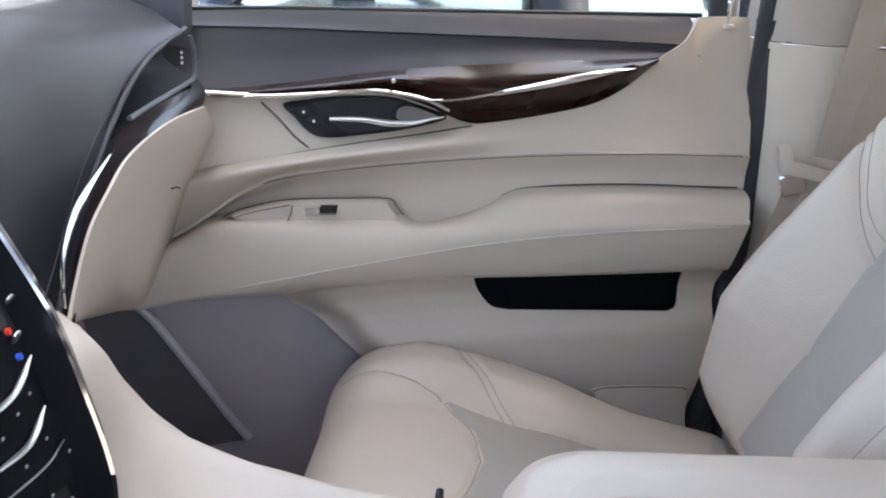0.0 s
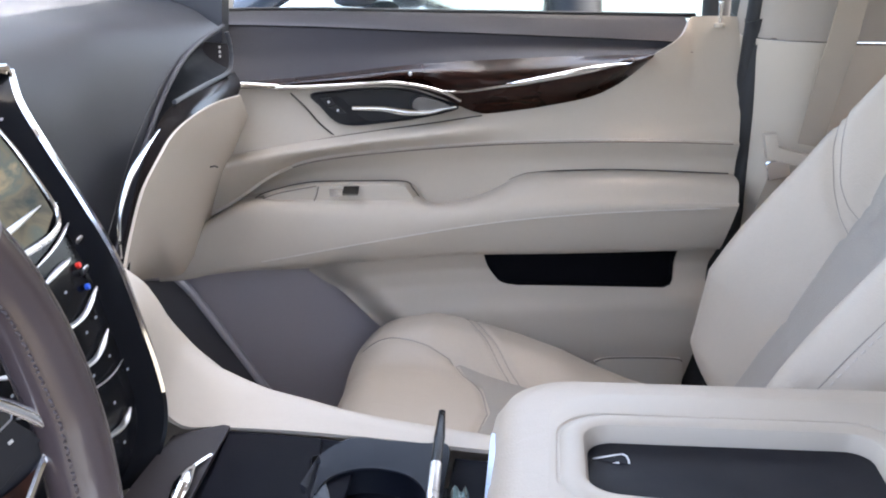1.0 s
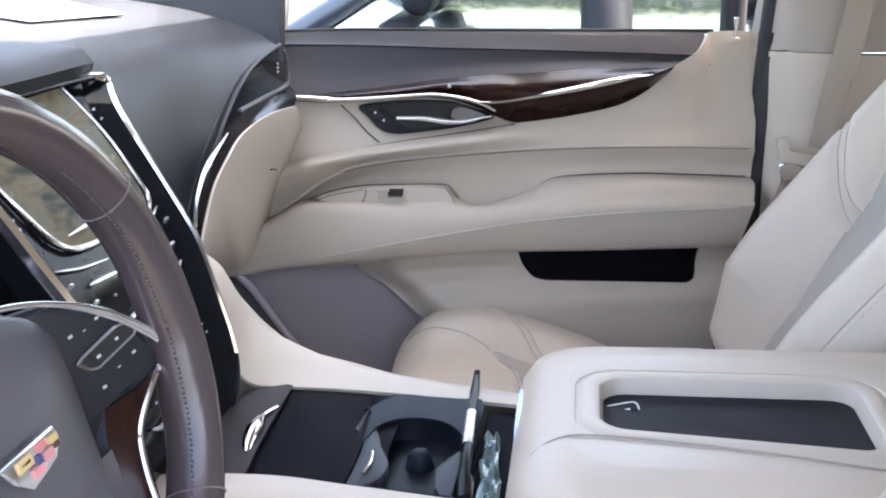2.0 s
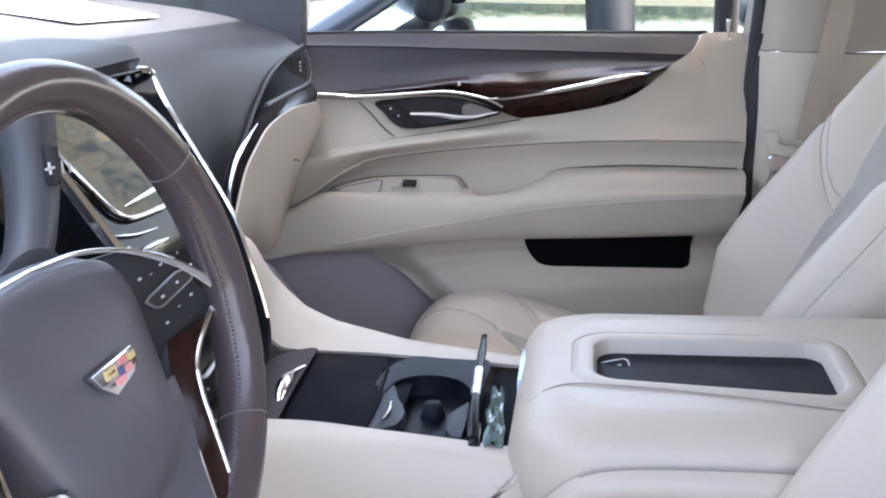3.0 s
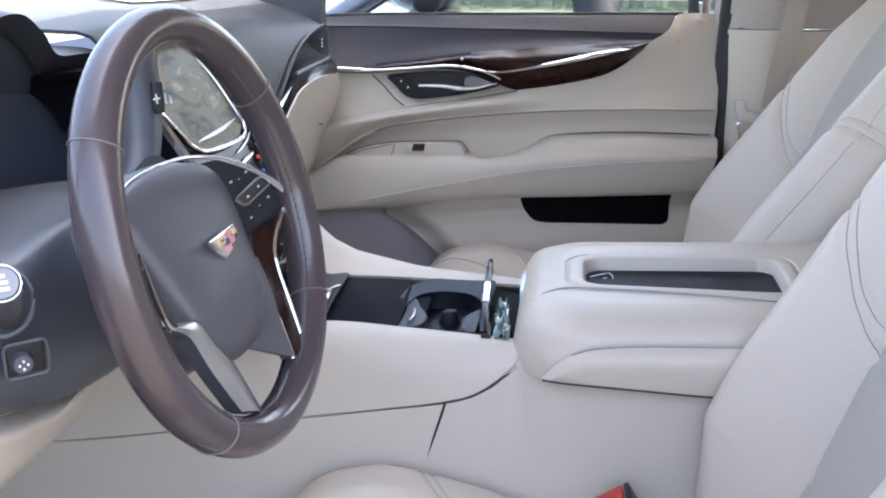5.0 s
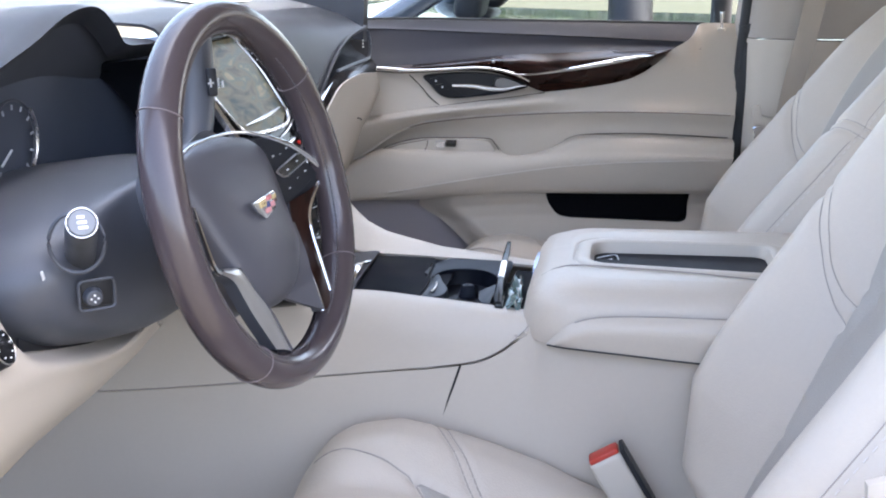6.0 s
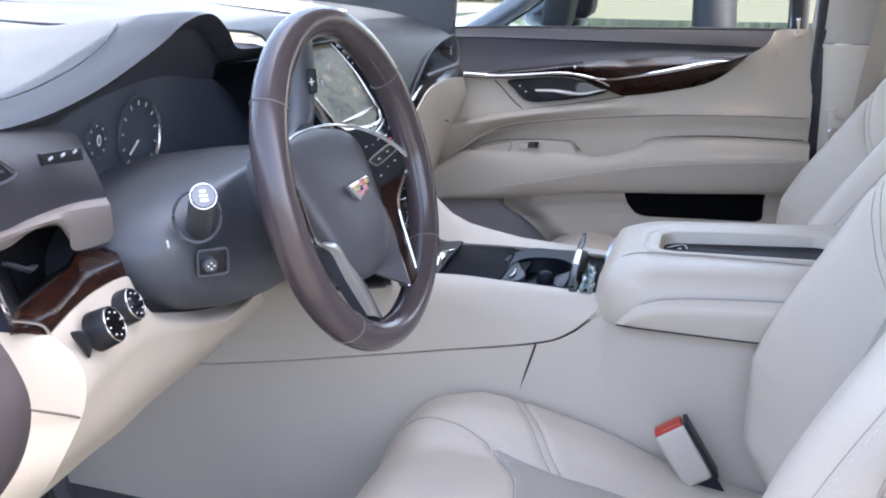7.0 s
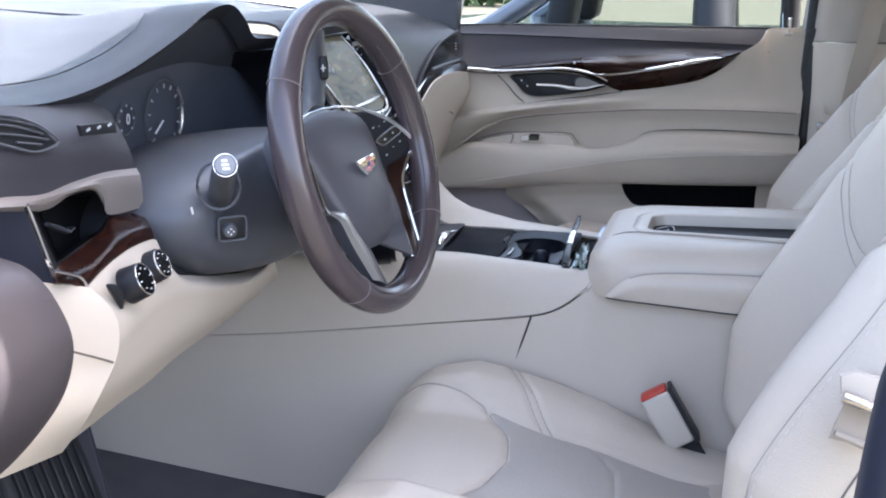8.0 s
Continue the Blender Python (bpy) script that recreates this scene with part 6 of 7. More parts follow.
part("leg_trim", tube(spline(OUT_R, 50), np.linspace(0.0024, 0.0019, 50).tolist(), 8), CHROME, wheel, "bright chrome lower spoke edge")
part("inner_trim", tube(spline(IN_R[3:], 30), np.interp(np.arange(30), [0, 16, 29], [0.0006, 0.0034, 0.0030]).tolist(), 8, flat=0.6), CHROME, wheel, "bright chrome inner spoke edge")
OUT_L = [(-0.160, -0.012, -0.004), (-0.141, -0.020, -0.003), (-0.124, -0.036, 0.0), (-0.1165, -0.0475, 0.0), (-0.100, -0.060, 0.002), (-0.0915, -0.080, 0.003), (-0.0844, -0.098, 0.004), (-0.0638, -0.1376, 0.006)]
IN_L = [(-0.104, -0.0465, -0.004), (-0.090, -0.0500, -0.001), (-0.0772, -0.0565, 0.0), (-0.0629, -0.0791, 0.0), (-0.046, -0.1025, 0.0), (-0.0287, -0.1519, 0.003)]
A2, B2 = spline(OUT_L[3:], 40), spline(IN_L, 40)
part("leg_inlay", skin([[tuple(p) for p in A2], [tuple(p * 0.72 + q * 0.28 + np.array([0, 0, 0.0035])) for p, q in zip(A2, B2)], [tuple(p * 0.35 + q * 0.65 + np.array([0, 0, 0.0035])) for p, q in zip(A2, B2)], [tuple(q) for q in B2]]), LEG_REFLECT, wheel, "spoke face in satin for the wood's reflection")
part("leg_trim", tube(spline([(-0.1124, 0.0128, -0.010)] + OUT_L[2:4], 30), np.linspace(0.0012, 0.0030, 30).tolist(), 8), CHROME, wheel, "bright chrome lower spoke edge")
for C, D in ((A, B), (A2, B2)):
    sg = 1 if C[0][0] > 0 else -1
    part("leg_side", skin([[tuple(p) for p in D], [(p[0] + sg * 0.002, p[1], p[2] - 0.014) for p in D], [(p[0] - sg * 0.002, p[1], p[2] - 0.014) for p in C], [tuple(p) for p in C]]), COLUMN, wheel, "dark spoke back")
    web = [[(q[0], q[1], q[2] - 0.002) for q in D[8:]], [(sg * float(np.interp(q[1], [-0.110, -0.096, -0.075, -0.043], [0.016, 0.050, 0.067, 0.076])), max(q[1], -0.108), hub_z(q[1]) - 0.012) for q in D[8:]]]
    part("lower_web", thick(skin(web), 0.004), AIRBAG, wheel, "dark brown plate between hub and spoke")
part("bottom_web", skin(across([[(-0.070, -0.138, -0.008), (-0.035, -0.153, -0.006), (0.0, -0.158, -0.006), (0.035, -0.153, -0.006), (0.072, -0.138, -0.008)], [(-0.075, -0.158, -0.012), (0.0, -0.176, -0.012), (0.075, -0.158, -0.012)]], 20, 4)), WHEEL_LEATHER, wheel)

# back shell of the hub
rows = []
for k, z in ((0.97, -0.034), (1.04, -0.055), (1.0, -0.075), (0.8, -0.085)):
    rows.append([(p[0] * k, (p[1] + 0.02) * k - 0.02, z) for p in spline(HUB, 60, True)])
part("hub_back", skin(rows, close_u=True, cap=True), COLUMN, wheel, "dark plastic hub back")

# ---- column shroud ----
column = thing("steering_column", "dark plastic steering column shroud with stalks", "steering column")
S0 = [(-0.235, 0.324 + 0.085 * math.cos(a), 1.345 + 0.085 * math.sin(a)) for a in np.linspace(0, math.tau, 24, endpoint=False)]
S1 = [(-0.262, 0.318 + 0.13 * math.cos(a), 1.328 + 0.080 * math.sin(a)) for a in np.linspace(0, math.tau, 24, endpoint=False)]
S2 = [(-0.285, 0.308 + 0.20 * math.cos(a) * (1.05 - 0.1 * math.sin(a)), 1.317 + 0.079 * math.sin(a) + 0.02 * math.cos(a) ** 2) for a in np.linspace(0, math.tau, 24, endpoint=False)]
S3 = [(-0.36, 0.305 + 0.235 * math.cos(a), 1.312 + 0.083 * math.sin(a) + 0.01 * math.cos(a) ** 2) for a in np.linspace(0, math.tau, 24, endpoint=False)]
S4 = [(-0.46, 0.305 + 0.22 * math.cos(a), 1.308 + 0.075 * math.sin(a)) for a in np.linspace(0, math.tau, 24, endpoint=False)]
part("shroud", skin(across([S0, S1, S2, S3, S4], 72, 22, True), close_u=True, cap=True), COLUMN, column, "dark plastic column shroud")


o = Vector((-0.223, 0.039, 1.403))
way = (o - Vector((-0.268, 0.118, 1.360))).normalized()
MS = Matrix.Translation(o) @ way.to_track_quat('Z', 'Y').to_matrix().to_4x4()
stalk = part("stalk", tube([tuple(MS @ Vector((0, 0, z))) for z in (-0.13, -0.1, -0.06, -0.03, -0.028, 0.0)], [0.013, 0.013, 0.0128, 0.0128, 0.0125, 0.0125], 24), COLUMN, column, "dark control stalk")
part("stalk_ring", tube([tuple(MS @ Vector((0.0116 * math.cos(a), 0.0116 * math.sin(a), 0.001))) for a in np.linspace(0, math.tau, 30, endpoint=False)], 0.0009, 8, closed=True), SATIN, stalk, "chrome ring")
part("stalk_face", disc(0.0105, 0.010, 0.004, 30, MS @ Matrix.Translation((0, 0, 0.001))), material("grey_button", (0.20, 0.21, 0.23), rough=0.4), stalk, "grey stalk end button")
for k in range(3):
    part("stalk_mark", box(0.0075 if k else 0.006, 0.0026, 0.001, 0.0003, 1, m=MS @ Matrix.Translation((0.0006 * (k - 1), 0.0042 - 0.0042 * k, 0.0032))), MARK, stalk)
part("stalk_base", tube([tuple(Matrix.Translation((-0.262, 0.106, 1.370)) @ Vector((0.020 * math.cos(a), -0.004 + 0.010 * math.cos(a), 0.026 * math.sin(a)))) for a in np.linspace(0, math.tau, 32, endpoint=False)], 0.0018, 8, closed=True), COLUMN, column, "dark collar round the stalk")
MB = axes((-0.262, 0.128, 1.318), (0.75, 0.66, 0), (0.1, 0, 1))
sw = part("adjust_switch", plate([(-0.014, -0.012), (0.014, -0.012), (0.014, 0.012), (-0.014, 0.012)], 0.006, 0.003, 2, MB @ pose(0, 0, -0.004)), BLACK, column, "black square adjust switch")
part("switch_frame", tube([tuple(MB @ Vector(p)) for p in [(x, y, 0.003) for x, y in even(rounded(0, 0, 0.0155, 0.0135, 0.004), 40)]], 0.0015, 6, closed=True), COLUMN, sw)
part("joystick", disc(0.009, 0.007, 0.008, 20, MB @ pose(-0.004, -0.001, 0.006), 0.001), COLUMN, sw)
for dx, dy in ((0.003, 0), (-0.003, 0), (0, 0.003), (0, -0.003)):
    part("joystick_dot", disc(0.001, 0.001, 0.001, 8, MB @ pose(-0.004 + dx, -0.001 + dy, 0.0105)), MARK, sw)
part("scuff", box(0.001, 0.003, 0.008, 0, m=Matrix.Translation((-0.286, 0.085, 1.345)) @ pose(0, 0, 0, 20)), MARK, column, "small pale scratch")
# gear selector behind the wheel
shift = thing("gear_selector", "dark column gear lever with plus and minus rocker", "gear lever")
part("lever", tube(spline([(-0.27, 0.345, 1.37), (-0.275, 0.402, 1.405), (-0.285, 0.438, 1.45), (-0.295, 0.455, 1.51)], 24), np.linspace(0.014, 0.024, 24).tolist(), 14), COLUMN, shift, "dark curved gear lever")
rk = part("rocker", box(0.01, 0.03, 0.03, 0.002, 2, Matrix.Translation((-0.268, 0.440, 1.465)) @ pose(0, 0, 0, -10, 0, 30)), BLACK, shift, "black plus minus rocker")
MR = axes((-0.262, 0.430, 1.466), (0.35, 0.93, 0.0), (-0.1, 0, 1))
for q, b in (((-0.006, 0), (0.009, 0.0018)), ((-0.006, 0), (0.0018, 0.009)), ((0.006, -0.001), (0.0015, 0.010)), ((0.013, -0.003), (0.0018, 0.007))):
    part("rocker_mark", box(b[0], b[1], 0.001, 0, m=MR @ Matrix.Translation((q[0], q[1], 0.003))), MARK, rk)

# ---- cabin shell ----
floor = part("floor", thick(skin(across([[(-1.05, -0.12, 1.05), (-0.92, -0.12, 0.88), (-0.76, -0.12, 0.835), (-0.36, -0.12, 0.785), (0.0, -0.12, 0.76), (1.3, -0.12, 0.76)], [(-1.05, 1.66, 1.05), (-0.92, 1.66, 0.88), (-0.76, 1.66, 0.835), (-0.36, 1.66, 0.785), (0.0, 1.66, 0.76), (1.3, 1.66, 0.76)]], 60, 12)), 0.01), CARPET)
tagged(floor, "dark grey carpeted car floor", "floor", kind="structure")
under = tagged(part("car_underbody", box(2.6, 1.85, 0.35, 0.02, 1, Matrix.Translation((0.1, 0.76, 0.55))), BLACK), "dark vehicle underbody", "car body", kind="structure")
wheels_support = tagged(part("car_chassis", box(2.2, 1.5, 0.4, 0.05, 1, Matrix.Translation((0.1, 0.76, 0.2))), RUBBER), "dark chassis resting on the ground", "car body", kind="structure")
roof = tagged(part("roof_lining", thick(skin(across([[(-0.18, -0.12, 1.95), (0.3, -0.14, 1.97), (1.6, -0.14, 1.97)], [(-0.22, 0.78, 1.99), (0.3, 0.78, 2.04), (1.6, 0.78, 2.04)], [(-0.18, 1.78, 1.95), (0.3, 1.84, 1.97), (1.6, 1.84, 1.97)]], 30, 16)), 0.03), BEIGE), "beige roof lining", "roof", kind="structure")
# unseen panel up to the roof, added to keep out light from behind
rear = tagged(part("wall_rear", box(0.04, 1.90, 1.28, 0.01, 1, Matrix.Translation((1.3, 0.80, 1.36))), BEIGE), "unseen beige panel added to close the cabin against rear light", "wall", kind="structure")
fire = tagged(part("wall_front", box(0.04, 1.78, 0.85, 0.01, 1, Matrix.Translation((-1.07, 0.77, 1.155))), CARPET), "dark carpeted front bulkhead", "wall", kind="structure")
ws = part("windshield", thick(skin(across([[(-1.05, -0.1, 1.56), (-1.08, 0.77, 1.57), (-1.05, 1.64, 1.57)], [(-0.19, -0.02, 1.95), (-0.23, 0.78, 1.99), (-0.19, 1.60, 1.95)]], 16, 10)), 0.004), GLASS)
ws.visible_shadow = False
tagged(ws, "clear windshield over the dashboard", "windshield", kind="structure")
for name, pts in (("pillar_1", [(-1.06, 1.62, 1.44), (-0.64, 1.62, 1.69), (-0.18, 1.60, 1.95)]), ("pillar_2", [(-1.06, -0.10, 1.44), (-0.64, -0.09, 1.69), (-0.18, -0.05, 1.95)])):
    tagged(part(name, tube(spline(pts, 20), 0.045, 12), BEIGE), "beige windshield pillar trim", "pillar", kind="structure")
SAIL0 = [(-0.336, 1.478, 1.43), (-0.46, 1.505, 1.44), (-0.62, 1.53, 1.46), (-1.03, 1.60, 1.50)]
SAIL1 = [(-0.336, 1.520, 1.62), (-0.46, 1.545, 1.62), (-0.62, 1.57, 1.60), (-1.03, 1.605, 1.52)]
SAIL2 = [(-0.336, 1.575, 1.85), (-0.46, 1.59, 1.78), (-0.62, 1.60, 1.69), (-1.03, 1.61, 1.54)]
tagged(part("trim", thick(skin(across([SAIL0, SAIL1, SAIL2], 24, 10)), 0.02), DARK_SOFT), "dark grey trim panel between dashboard and side window", "trim", kind="structure")
mirror_out = thing("door_mirror", "dark door mirror with a pale glass outside the window", "car mirror")
part("mirror_housing", box(0.11, 0.20, 0.15, 0.035, 4, Matrix.Translation((-0.44, 1.93, 1.60)) @ pose(0, 0, 0, 0, -6, -8)), PIANO, mirror_out, "gloss black mirror housing")
part("mirror_glass", box(0.006, 0.165, 0.115, 0.003, 2, Matrix.Translation((-0.385, 1.93, 1.60)) @ pose(0, 0, 0, 0, -6, -8)), CHROME, mirror_out, "mirror glass")
part("mirror_foot", tube(spline([(-0.43, 1.72, 1.44), (-0.43, 1.77, 1.50), (-0.44, 1.87, 1.545)], 14), [0.035 - 0.0009 * k for k in range(14)], 12, flat=0.6), BLACK, mirror_out, "black mirror foot")
# wall beside the rear passenger, with its pillar
B0 = [(0.40, 1.74, 0.70), (0.395, 1.73, 1.1), (0.40, 1.735, 1.45), (0.47, 1.66, 1.95)]
B1 = [(0.44, 1.66, 0.70), (0.437, 1.645, 1.1), (0.445, 1.655, 1.45), (0.485, 1.61, 1.95)]
B2 = [(0.56, 1.65, 0.70), (0.56, 1.635, 1.1), (0.565, 1.645, 1.45), (0.60, 1.60, 1.95)]
B3 = [(0.72, 1.68, 0.70), (0.72, 1.665, 1.1), (0.72, 1.675, 1.45), (0.74, 1.63, 1.95)]
def level(c, z0, z1, n=14):
    """The stretch of an upright guide between two heights."""
    s = spline(c, 120)
    return [(np.interp(z, s[:, 2], s[:, 0]), np.interp(z, s[:, 2], s[:, 1]), z) for z in np.linspace(z0, z1, n)]


BS = [B0, B1, B2, B3]
bp = tagged(part("pillar_3", thick(skin(across([level(c, 0.70, 1.429) for c in BS], 40, 24)), 0.004), BEIGE_HARD), "beige plastic pillar behind the door", "pillar", kind="structure")
PILLAR_CLOTH = material("beige_pillar_cloth", (0.37, 0.335, 0.30), rough=0.85, var=0.06, scale=8, bump=0.5, bump_scale=700)
tagged(part("pillar_5", thick(skin(across([level(c, 1.431, 1.95) for c in BS], 40, 24)), 0.004), PILLAR_CLOTH), "beige cloth-covered upper pillar", "pillar", kind="structure")
part("pillar_joint", tube([(0.436, 1.654, 1.432), (0.50, 1.642, 1.430), (0.565, 1.640, 1.428), (0.72, 1.668, 1.426)], 0.0016, 6), SEAM, bp)
part("pillar_seal", tube(spline([(0.411, 1.70, 0.75), (0.409, 1.69, 1.1), (0.417, 1.69, 1.45), (0.455, 1.65, 1.95)], 30), 0.015, 10), RUBBER, bp, "black rubber door seal")
tagged(part("wall_side", box(0.62, 0.03, 0.75, 0.01, 1, Matrix.Translation((1.0, 1.69, 1.07))), BEIGE), "beige rear door panel", "wall", kind="structure")

# passenger belt hanging on the pillar
belt = thing("seat_belt", "beige seat belt hanging on the pillar", "seat belt")
SB = [(0.521, 1.6, 1.536), (0.507, 1.6, 1.45), (0.491, 1.6, 1.368), (0.478, 1.6, 1.287)]
SBR = [(0.56, 1.6, 1.537), (0.546, 1.6, 1.436), (0.531, 1.6, 1.369), (0.513, 1.6, 1.281)]
part("webbing", thick(skin([[tuple(p) for p in spline(SB, 24)], [tuple(p) for p in spline(SBR, 24)]]), 0.0016), WEB, belt, "beige woven webbing")
TG = [(0.426, 1.59, 1.301), (0.444, 1.59, 1.303), (0.449, 1.59, 1.283), (0.496, 1.59, 1.271), (0.52, 1.59, 1.262), (0.514, 1.59, 1.248), (0.476, 1.59, 1.256), (0.433, 1.59, 1.265)]
part("tongue", plate([(x, z) for x, y, z in TG], 0.016, 0.003, 2, axes((0, 1.60, 0), (1, 0, 0), (0, 0, 1))), BEIGE_HARD, belt, "beige plastic belt guide")
tp = [(0.442, 1.585, 1.261), (0.456, 1.585, 1.235)]
part("tongue_plate", box(0.035, 0.006, 0.03, 0.002, 1, Matrix.Translation(((tp[0][0] + tp[1][0]) / 2 + 0.004, 1.595, (tp[0][2] + tp[1][2]) / 2)) @ pose(0, 0, 0, 0, -15)), CHROME, belt, "chrome belt tongue")
part("lower_webbing", thick(skin([[tuple(p) for p in spline([(0.442, 1.6, 1.243), (0.431, 1.6, 1.203), (0.416, 1.6, 1.153)], 10)], [tuple(p) for p in spline([(0.468, 1.6, 1.24), (0.454, 1.6, 1.195), (0.444, 1.6, 1.146)], 10)]]), 0.0016), WEB, belt)

# driver's belt anchor by the seat
anchor = thing("belt_anchor", "beige belt anchor with folded webbing beside the seat", "seat belt")
AP = [(0.365, 0.03, 1.236), (0.378, 0.03, 1.241), (0.402, 0.03, 1.235), (0.404, 0.03, 1.204), (0.385, 0.03, 1.209), (0.366, 0.03, 1.219)]
part("anchor_plate", plate([(x, z) for x, y, z in AP], 0.008, 0.003, 2, axes((0, 0.035, 0), (1, 0, 0), (0, 0, 1))), BEIGE_HARD, anchor, "beige plastic anchor cover")
part("anchor_bar", tube([(0.368, 0.02, 1.22), (0.384, 0.02, 1.215), (0.403, 0.02, 1.207)], 0.006, 10), SATIN, anchor, "satin steel bar")
AW = [(0.371, 0.03, 1.211), (0.405, 0.03, 1.199), (0.405, 0.03, 1.167), (0.359, 0.03, 1.175)]
part("webbing", plate([(x, z) for x, y, z in AW], 0.003, 0.0005, 1, axes((0, 0.034, 0), (1, 0, 0), (0, 0, 1))), WEB, anchor, "beige webbing fold")
AL = [(0.364, 0.03, 1.181), (0.398, 0.03, 1.168)]
part("fold", tube(AL, 0.004, 8), WEB, anchor)
EDGE = [(0.377, -0.15, 1.314), (0.371, -0.15, 1.292), (0.367, -0.15, 1.261), (0.364, -0.15, 1.234), (0.361, -0.15, 1.203), (0.358, -0.15, 1.17)]
frame_edge = tagged(part("pillar_4", tube(spline([(x + 0.03, y, z) for x, y, z in EDGE], 30), 0.028, 12), material("dark_blue_seal", (0.02, 0.024, 0.04), rough=0.35, var=0.1)), "dark blue-black door frame edge", "pillar", kind="structure")

# driver's door armrest at the opening
DD = [(-0.363, -0.17, 1.367), (-0.331, -0.17, 1.36), (-0.297, -0.17, 1.348), (-0.274, -0.17, 1.319), (-0.264, -0.17, 1.284), (-0.278, -0.17, 1.239), (-0.313, -0.17, 1.193), (-0.355, -0.17, 1.152), (-0.394, -0.17, 1.121)]
DOORPAD = material("brown_door_pad", (0.062, 0.053, 0.06), rough=0.5, var=0.08, scale=8, bump=0.3, bump_scale=800)
ddoor = thing("driver_door", "open driver door with dark brown padded trim", "car door")
rows = []
for k, y in ((1.0, -0.34), (1.0, -0.20), (0.985, -0.178), (0.93, -0.168), (0.8, -0.164)):
    cx, cz = DD[0][0] - 0.08, (DD[0][2] + DD[-1][2]) / 2
    rows.append([(cx + (p[0] - cx) * k, y, cz + (p[2] - cz) * k) for p in spline(DD, 50)])
part("padded_trim", skin(rows), DOORPAD, ddoor, "dark brown padded door trim")
part("pad_face", plate([(cx + (p[0] - cx) * 0.8, cz + (p[2] - cz) * 0.8) for p in spline(DD, 50)], 0.002, 0, m=axes((0, -0.1655, 0), (1, 0, 0), (0, 0, 1))), DOORPAD, ddoor)
part("pad_seam", tube([(cx + (p[0] - cx) * 0.8, -0.1625, cz + (p[2] - cz) * 0.8) for p in spline(DD, 50)], 0.0014, 6), BLACK, ddoor)
part("door_body", box(0.5, 0.10, 0.9, 0.02, 2, Matrix.Translation((DD[0][0] - 0.26, -0.30, 1.0))), DARK, ddoor, "dark door body")

part("door_panel", box(0.07, 1.0, 0.95, 0.025, 3, Matrix.Translation((-0.74, -0.70, 1.02)) @ pose(0, 0, 0, 0, 0, 6)), DARK, ddoor, "dark brown door panel")
# pedals
pedal = thing("brake_pedal", "black ribbed rubber brake pedal", "pedal")
PM = axes((-0.555, 0.175, 0.955), (0.10, 1, -0.10), (-0.42, 0.15, 0.90))
part("pedal_pad", box(0.15, 0.13, 0.018, 0.008, 3, PM), RUBBER, pedal, "black rubber pad")
for k in range(8):
    part("rib", box(0.009, 0.115, 0.007, 0.0015, 1, PM @ Matrix.Translation((-0.058 + 0.0165 * k, 0, 0.011))), BLACK, pedal)
part("pedal_arm", tube([tuple(PM @ Vector(p)) for p in ((0, 0.0, -0.01), (0, 0.06, -0.06), (0, 0.2, -0.16), (0, 0.35, -0.25))], 0.010, 8), BLACK, pedal, "black steel pedal arm")
pedal2 = thing("accelerator_pedal", "dark smooth accelerator pedal beside the brake", "pedal")
PM2 = axes((-0.61, 0.318, 0.915), (0.10, 1, -0.18), (-0.35, 0.1, 0.93))
part("pedal_pad", box(0.085, 0.16, 0.014, 0.012, 3, PM2), COLUMN, pedal2, "dark plastic pad")
part("pedal_arm", tube([tuple(PM2 @ Vector(p)) for p in ((0, 0.03, -0.005), (0, 0.12, -0.06), (0, 0.25, -0.14), (0, 0.36, -0.22))], 0.008, 8), BLACK, pedal2, "black steel pedal arm")

# ---- outside ----
ASPHALT = material("pale_concrete", (0.07, 0.064, 0.045), rough=0.9, var=0.15, scale=0.6, bump=0.6, bump_scale=120)
ground = part("ground", box(600, 600, 0.2, 0, m=Matrix.Translation((0, 0, -0.1))), ASPHALT, None, smooth=False)
tagged(ground, "pale sunlit concrete car park", "ground", kind="structure")
PAINT = material("dark_blue_car_paint", (0.03, 0.04, 0.06), rough=0.25, var=0.05, scale=2, coat=1.0)
TINT = glass_material("light_tint_glass", (0.50, 0.56, 0.53))


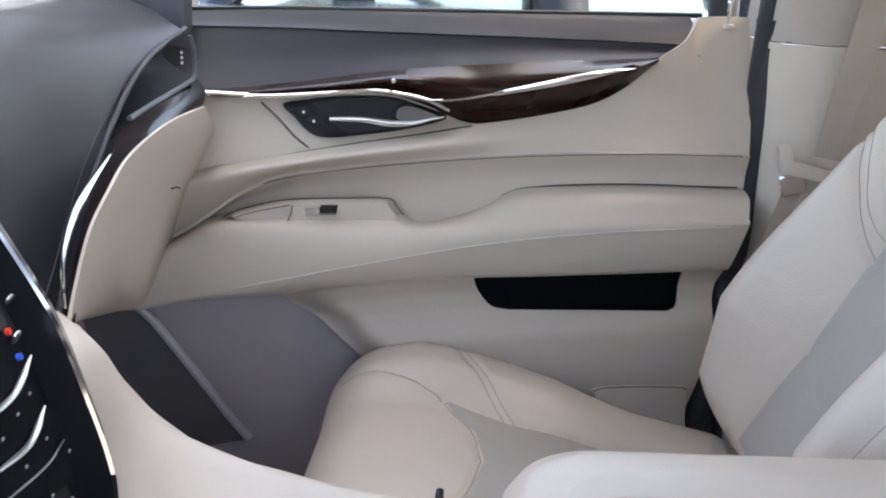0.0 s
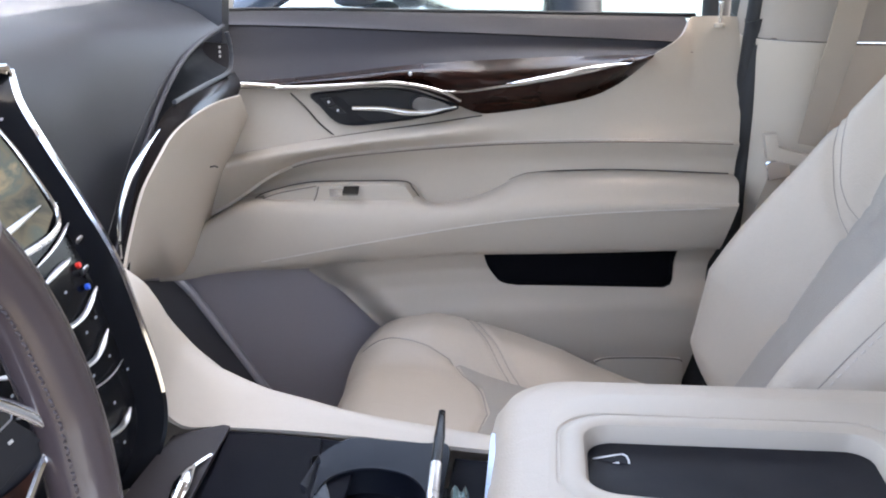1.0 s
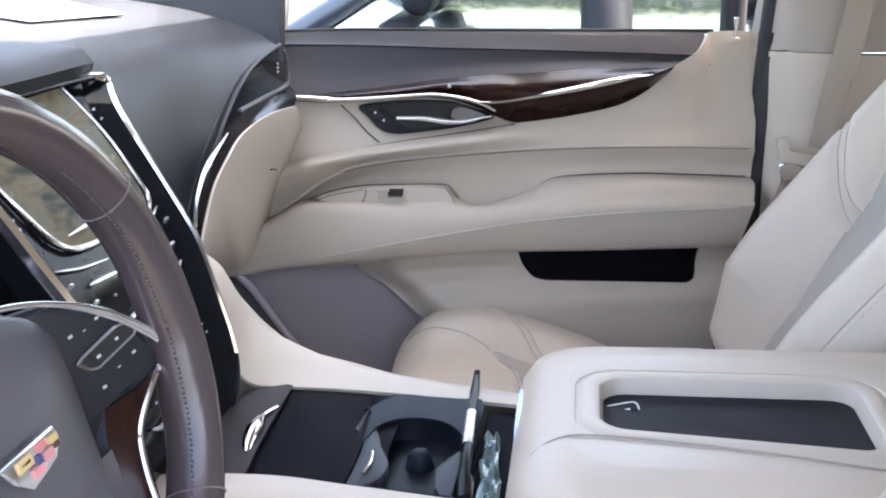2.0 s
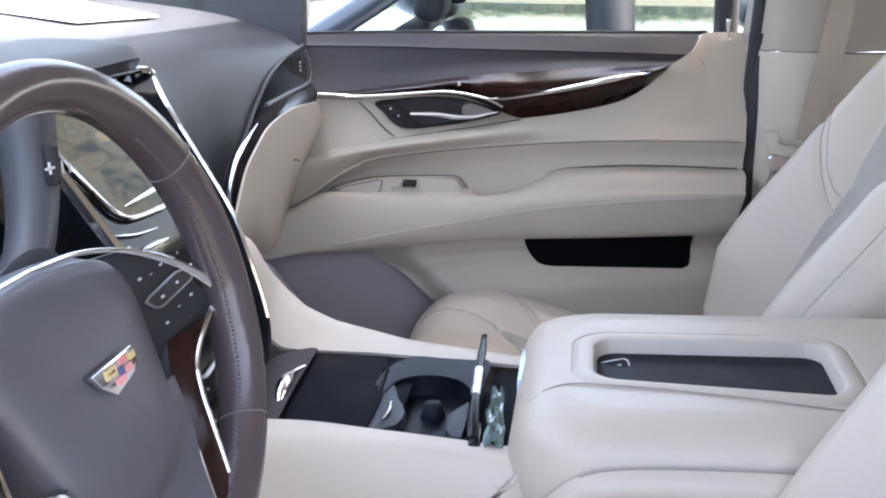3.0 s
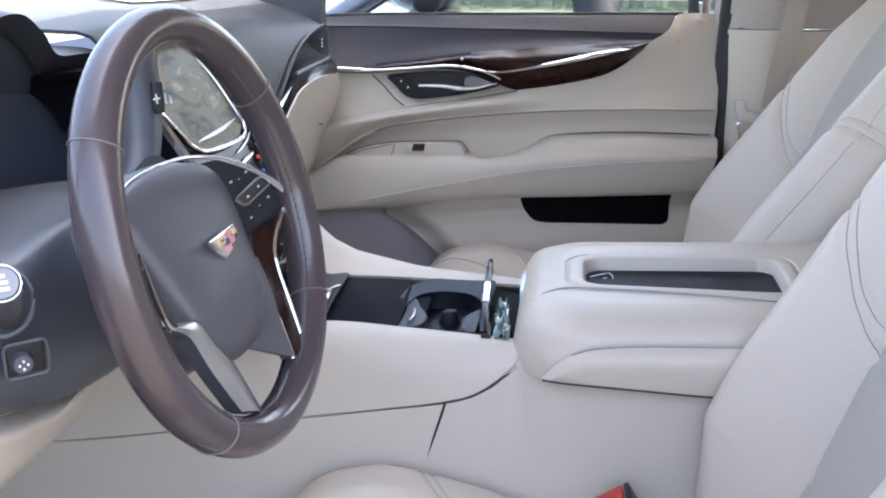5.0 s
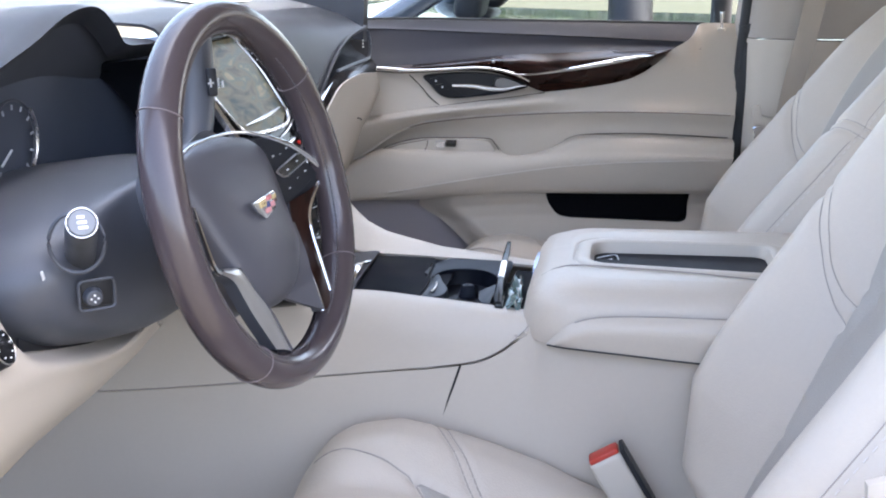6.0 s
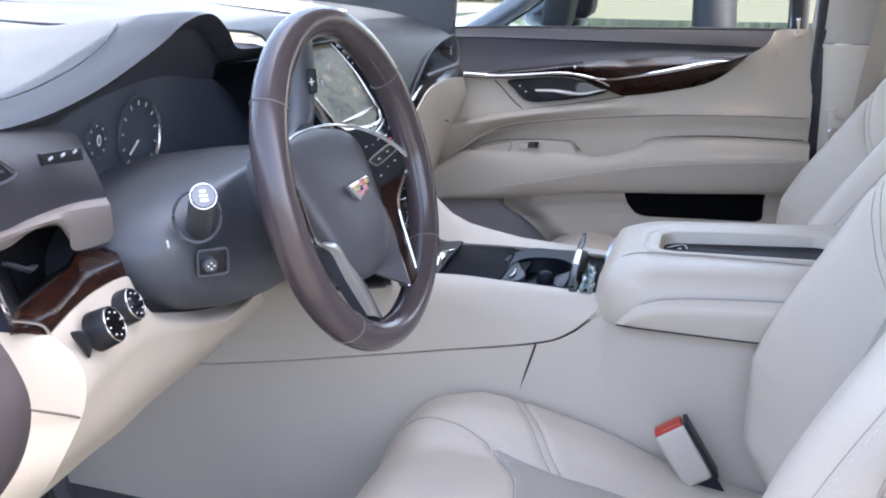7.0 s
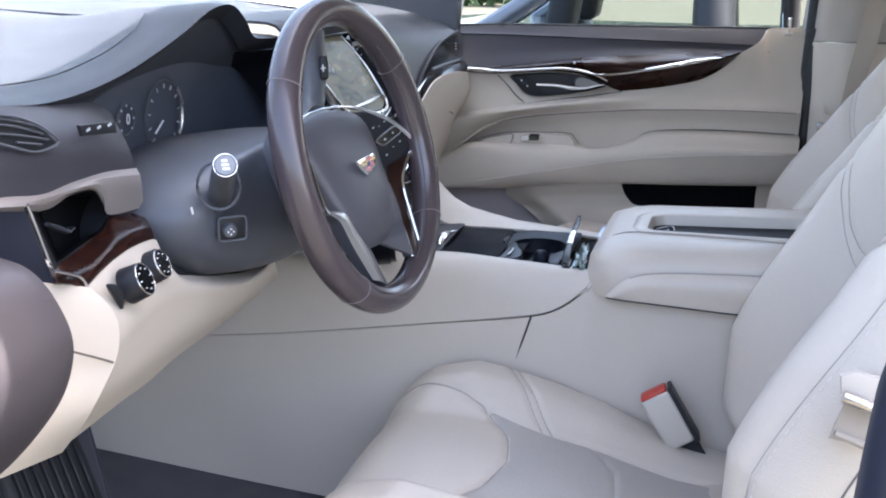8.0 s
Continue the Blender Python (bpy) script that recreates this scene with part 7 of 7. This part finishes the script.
def neighbour(m, label, paint):
    """A parked car, length along x, wheels on the ground."""
    car = thing("parked_car", label, "car", m=m)
    prof = [(-2.3, 0.35), (-2.32, 0.85), (-2.1, 1.12), (-1.2, 1.31), (-0.5, 1.385), (-0.12, 1.33), (1.75, 1.28), (2.2, 1.22), (2.3, 0.8), (2.25, 0.35)]
    rows = [[(x * k, y, 0.35 + (z - 0.35) * kz) for x, z in spline(prof, 40)] for y, k, kz in ((-0.93, 0.97, 0.9), (-0.95, 0.99, 0.94), (-0.92, 1.0, 0.985), (-0.80, 1.0, 1.0), (0.80, 1.0, 1.0), (0.92, 1.0, 0.985), (0.95, 0.99, 0.94), (0.93, 0.97, 0.9))]
    part("body", skin(rows, cap=True), paint, car, "glossy car body")
    part("roof", box(1.9, 1.35, 0.06, 0.025, 3, Matrix.Translation((0.65, 0, 1.68)), 0.93), paint, car, "car roof")
    for sy in (-1, 1):
        part("front_pillar", tube(spline([(-0.28, sy * 0.86, 1.32), (0.0, sy * 0.78, 1.50), (0.22, sy * 0.70, 1.68)], 12), 0.04, 10), paint, car)
        part("middle_pillar", tube([(0.62, sy * 0.90, 1.16), (0.60, sy * 0.82, 1.42), (0.60, sy * 0.71, 1.68)], 0.07, 10), BLACK, car)
        part("rear_pillar", tube([(1.85, sy * 0.88, 1.18), (1.72, sy * 0.80, 1.42), (1.52, sy * 0.70, 1.68)], 0.09, 10), paint, car)
        g = part("side_glass", skin([[(-0.2, sy * 0.885, 1.30), (0.6, sy * 0.89, 1.19), (1.8, sy * 0.88, 1.2)], [(0.22, sy * 0.70, 1.66), (0.6, sy * 0.70, 1.68), (1.5, sy * 0.70, 1.66)]]), TINT, car, "tinted side glass")
        g.visible_shadow = False
        part("mirror", box(0.14, 0.2, 0.13, 0.04, 3, Matrix.Translation((-0.62, sy * 1.03, 1.24))), paint, car, "door mirror")
        for wx in (-1.45, 1.4):
            ty = part("wheel", tube([(wx + 0.30 * math.cos(a), sy * 0.84, 0.36 + 0.30 * math.sin(a)) for a in np.linspace(0, math.tau, 36, endpoint=False)], 0.11, 10, closed=True), RUBBER, car, "black tyre")
            part("rim", disc(0.24, 0.22, 0.05, 24, Matrix.Translation((wx, sy * 0.92, 0.36)) @ pose(0, 0, 0, 90)), SATIN, ty)
    for sx in (-0.22, 0.95):
        for sy in (-0.38, 0.38):
            part("seat_back", box(0.14, 0.46, 0.62, 0.06, 3, Matrix.Translation((sx + 0.14, sy, 1.05)) @ pose(0, 0, 0, 0, 14)), DARK, car, "dark seat back")
            part("headrest", box(0.10, 0.26, 0.17, 0.04, 3, Matrix.Translation((sx + 0.26, sy, 1.44)) @ pose(0, 0, 0, 0, 10)), DARK, car, "dark headrest")
    return car


neighbour(pose(-0.425, 3.75, 0.0), "dark blue car parked alongside", PAINT)
WHITE = material("white_car_paint", (0.75, 0.75, 0.74), rough=0.3, var=0.03, coat=1.0)
neighbour(pose(6.5, 26, 0.0, 0, 0, 96), "white car parked far across the lot", WHITE)
neighbour(pose(-9.5, 27, 0.0, 0, 0, 84), "silver car parked far across the lot", SATIN)
# distant hedge
LEAF = material("hedge_leaves", (0.06, 0.10, 0.035), rough=0.7, var=0.4, scale=3)
rnd = random.Random(9)
hedge_bm = bmesh.new()
for k in range(9000):
    a = rnd.uniform(-60, 60)
    p = Vector((a, 52 + rnd.uniform(-1.5, 1.5) + 2 * math.sin(a * 0.3), abs(rnd.gauss(1.6, 1.3)) * (1 + 0.3 * math.sin(a * 0.7)) + 0.1))
    q = Euler((rnd.uniform(0, 6), rnd.uniform(0, 6), rnd.uniform(0, 6))).to_matrix()
    s = rnd.uniform(0.15, 0.45)
    hedge_bm.faces.new([hedge_bm.verts.new(p + q @ Vector(c) * s) for c in ((-1, -0.5, 0), (1, -0.5, 0), (1, 0.5, 0.2), (-1, 0.5, 0.1))])
tagged(part("hedge", hedge_bm, LEAF, None, smooth=False), "dense green hedge beyond the car park", "hedge", kind="stuff")
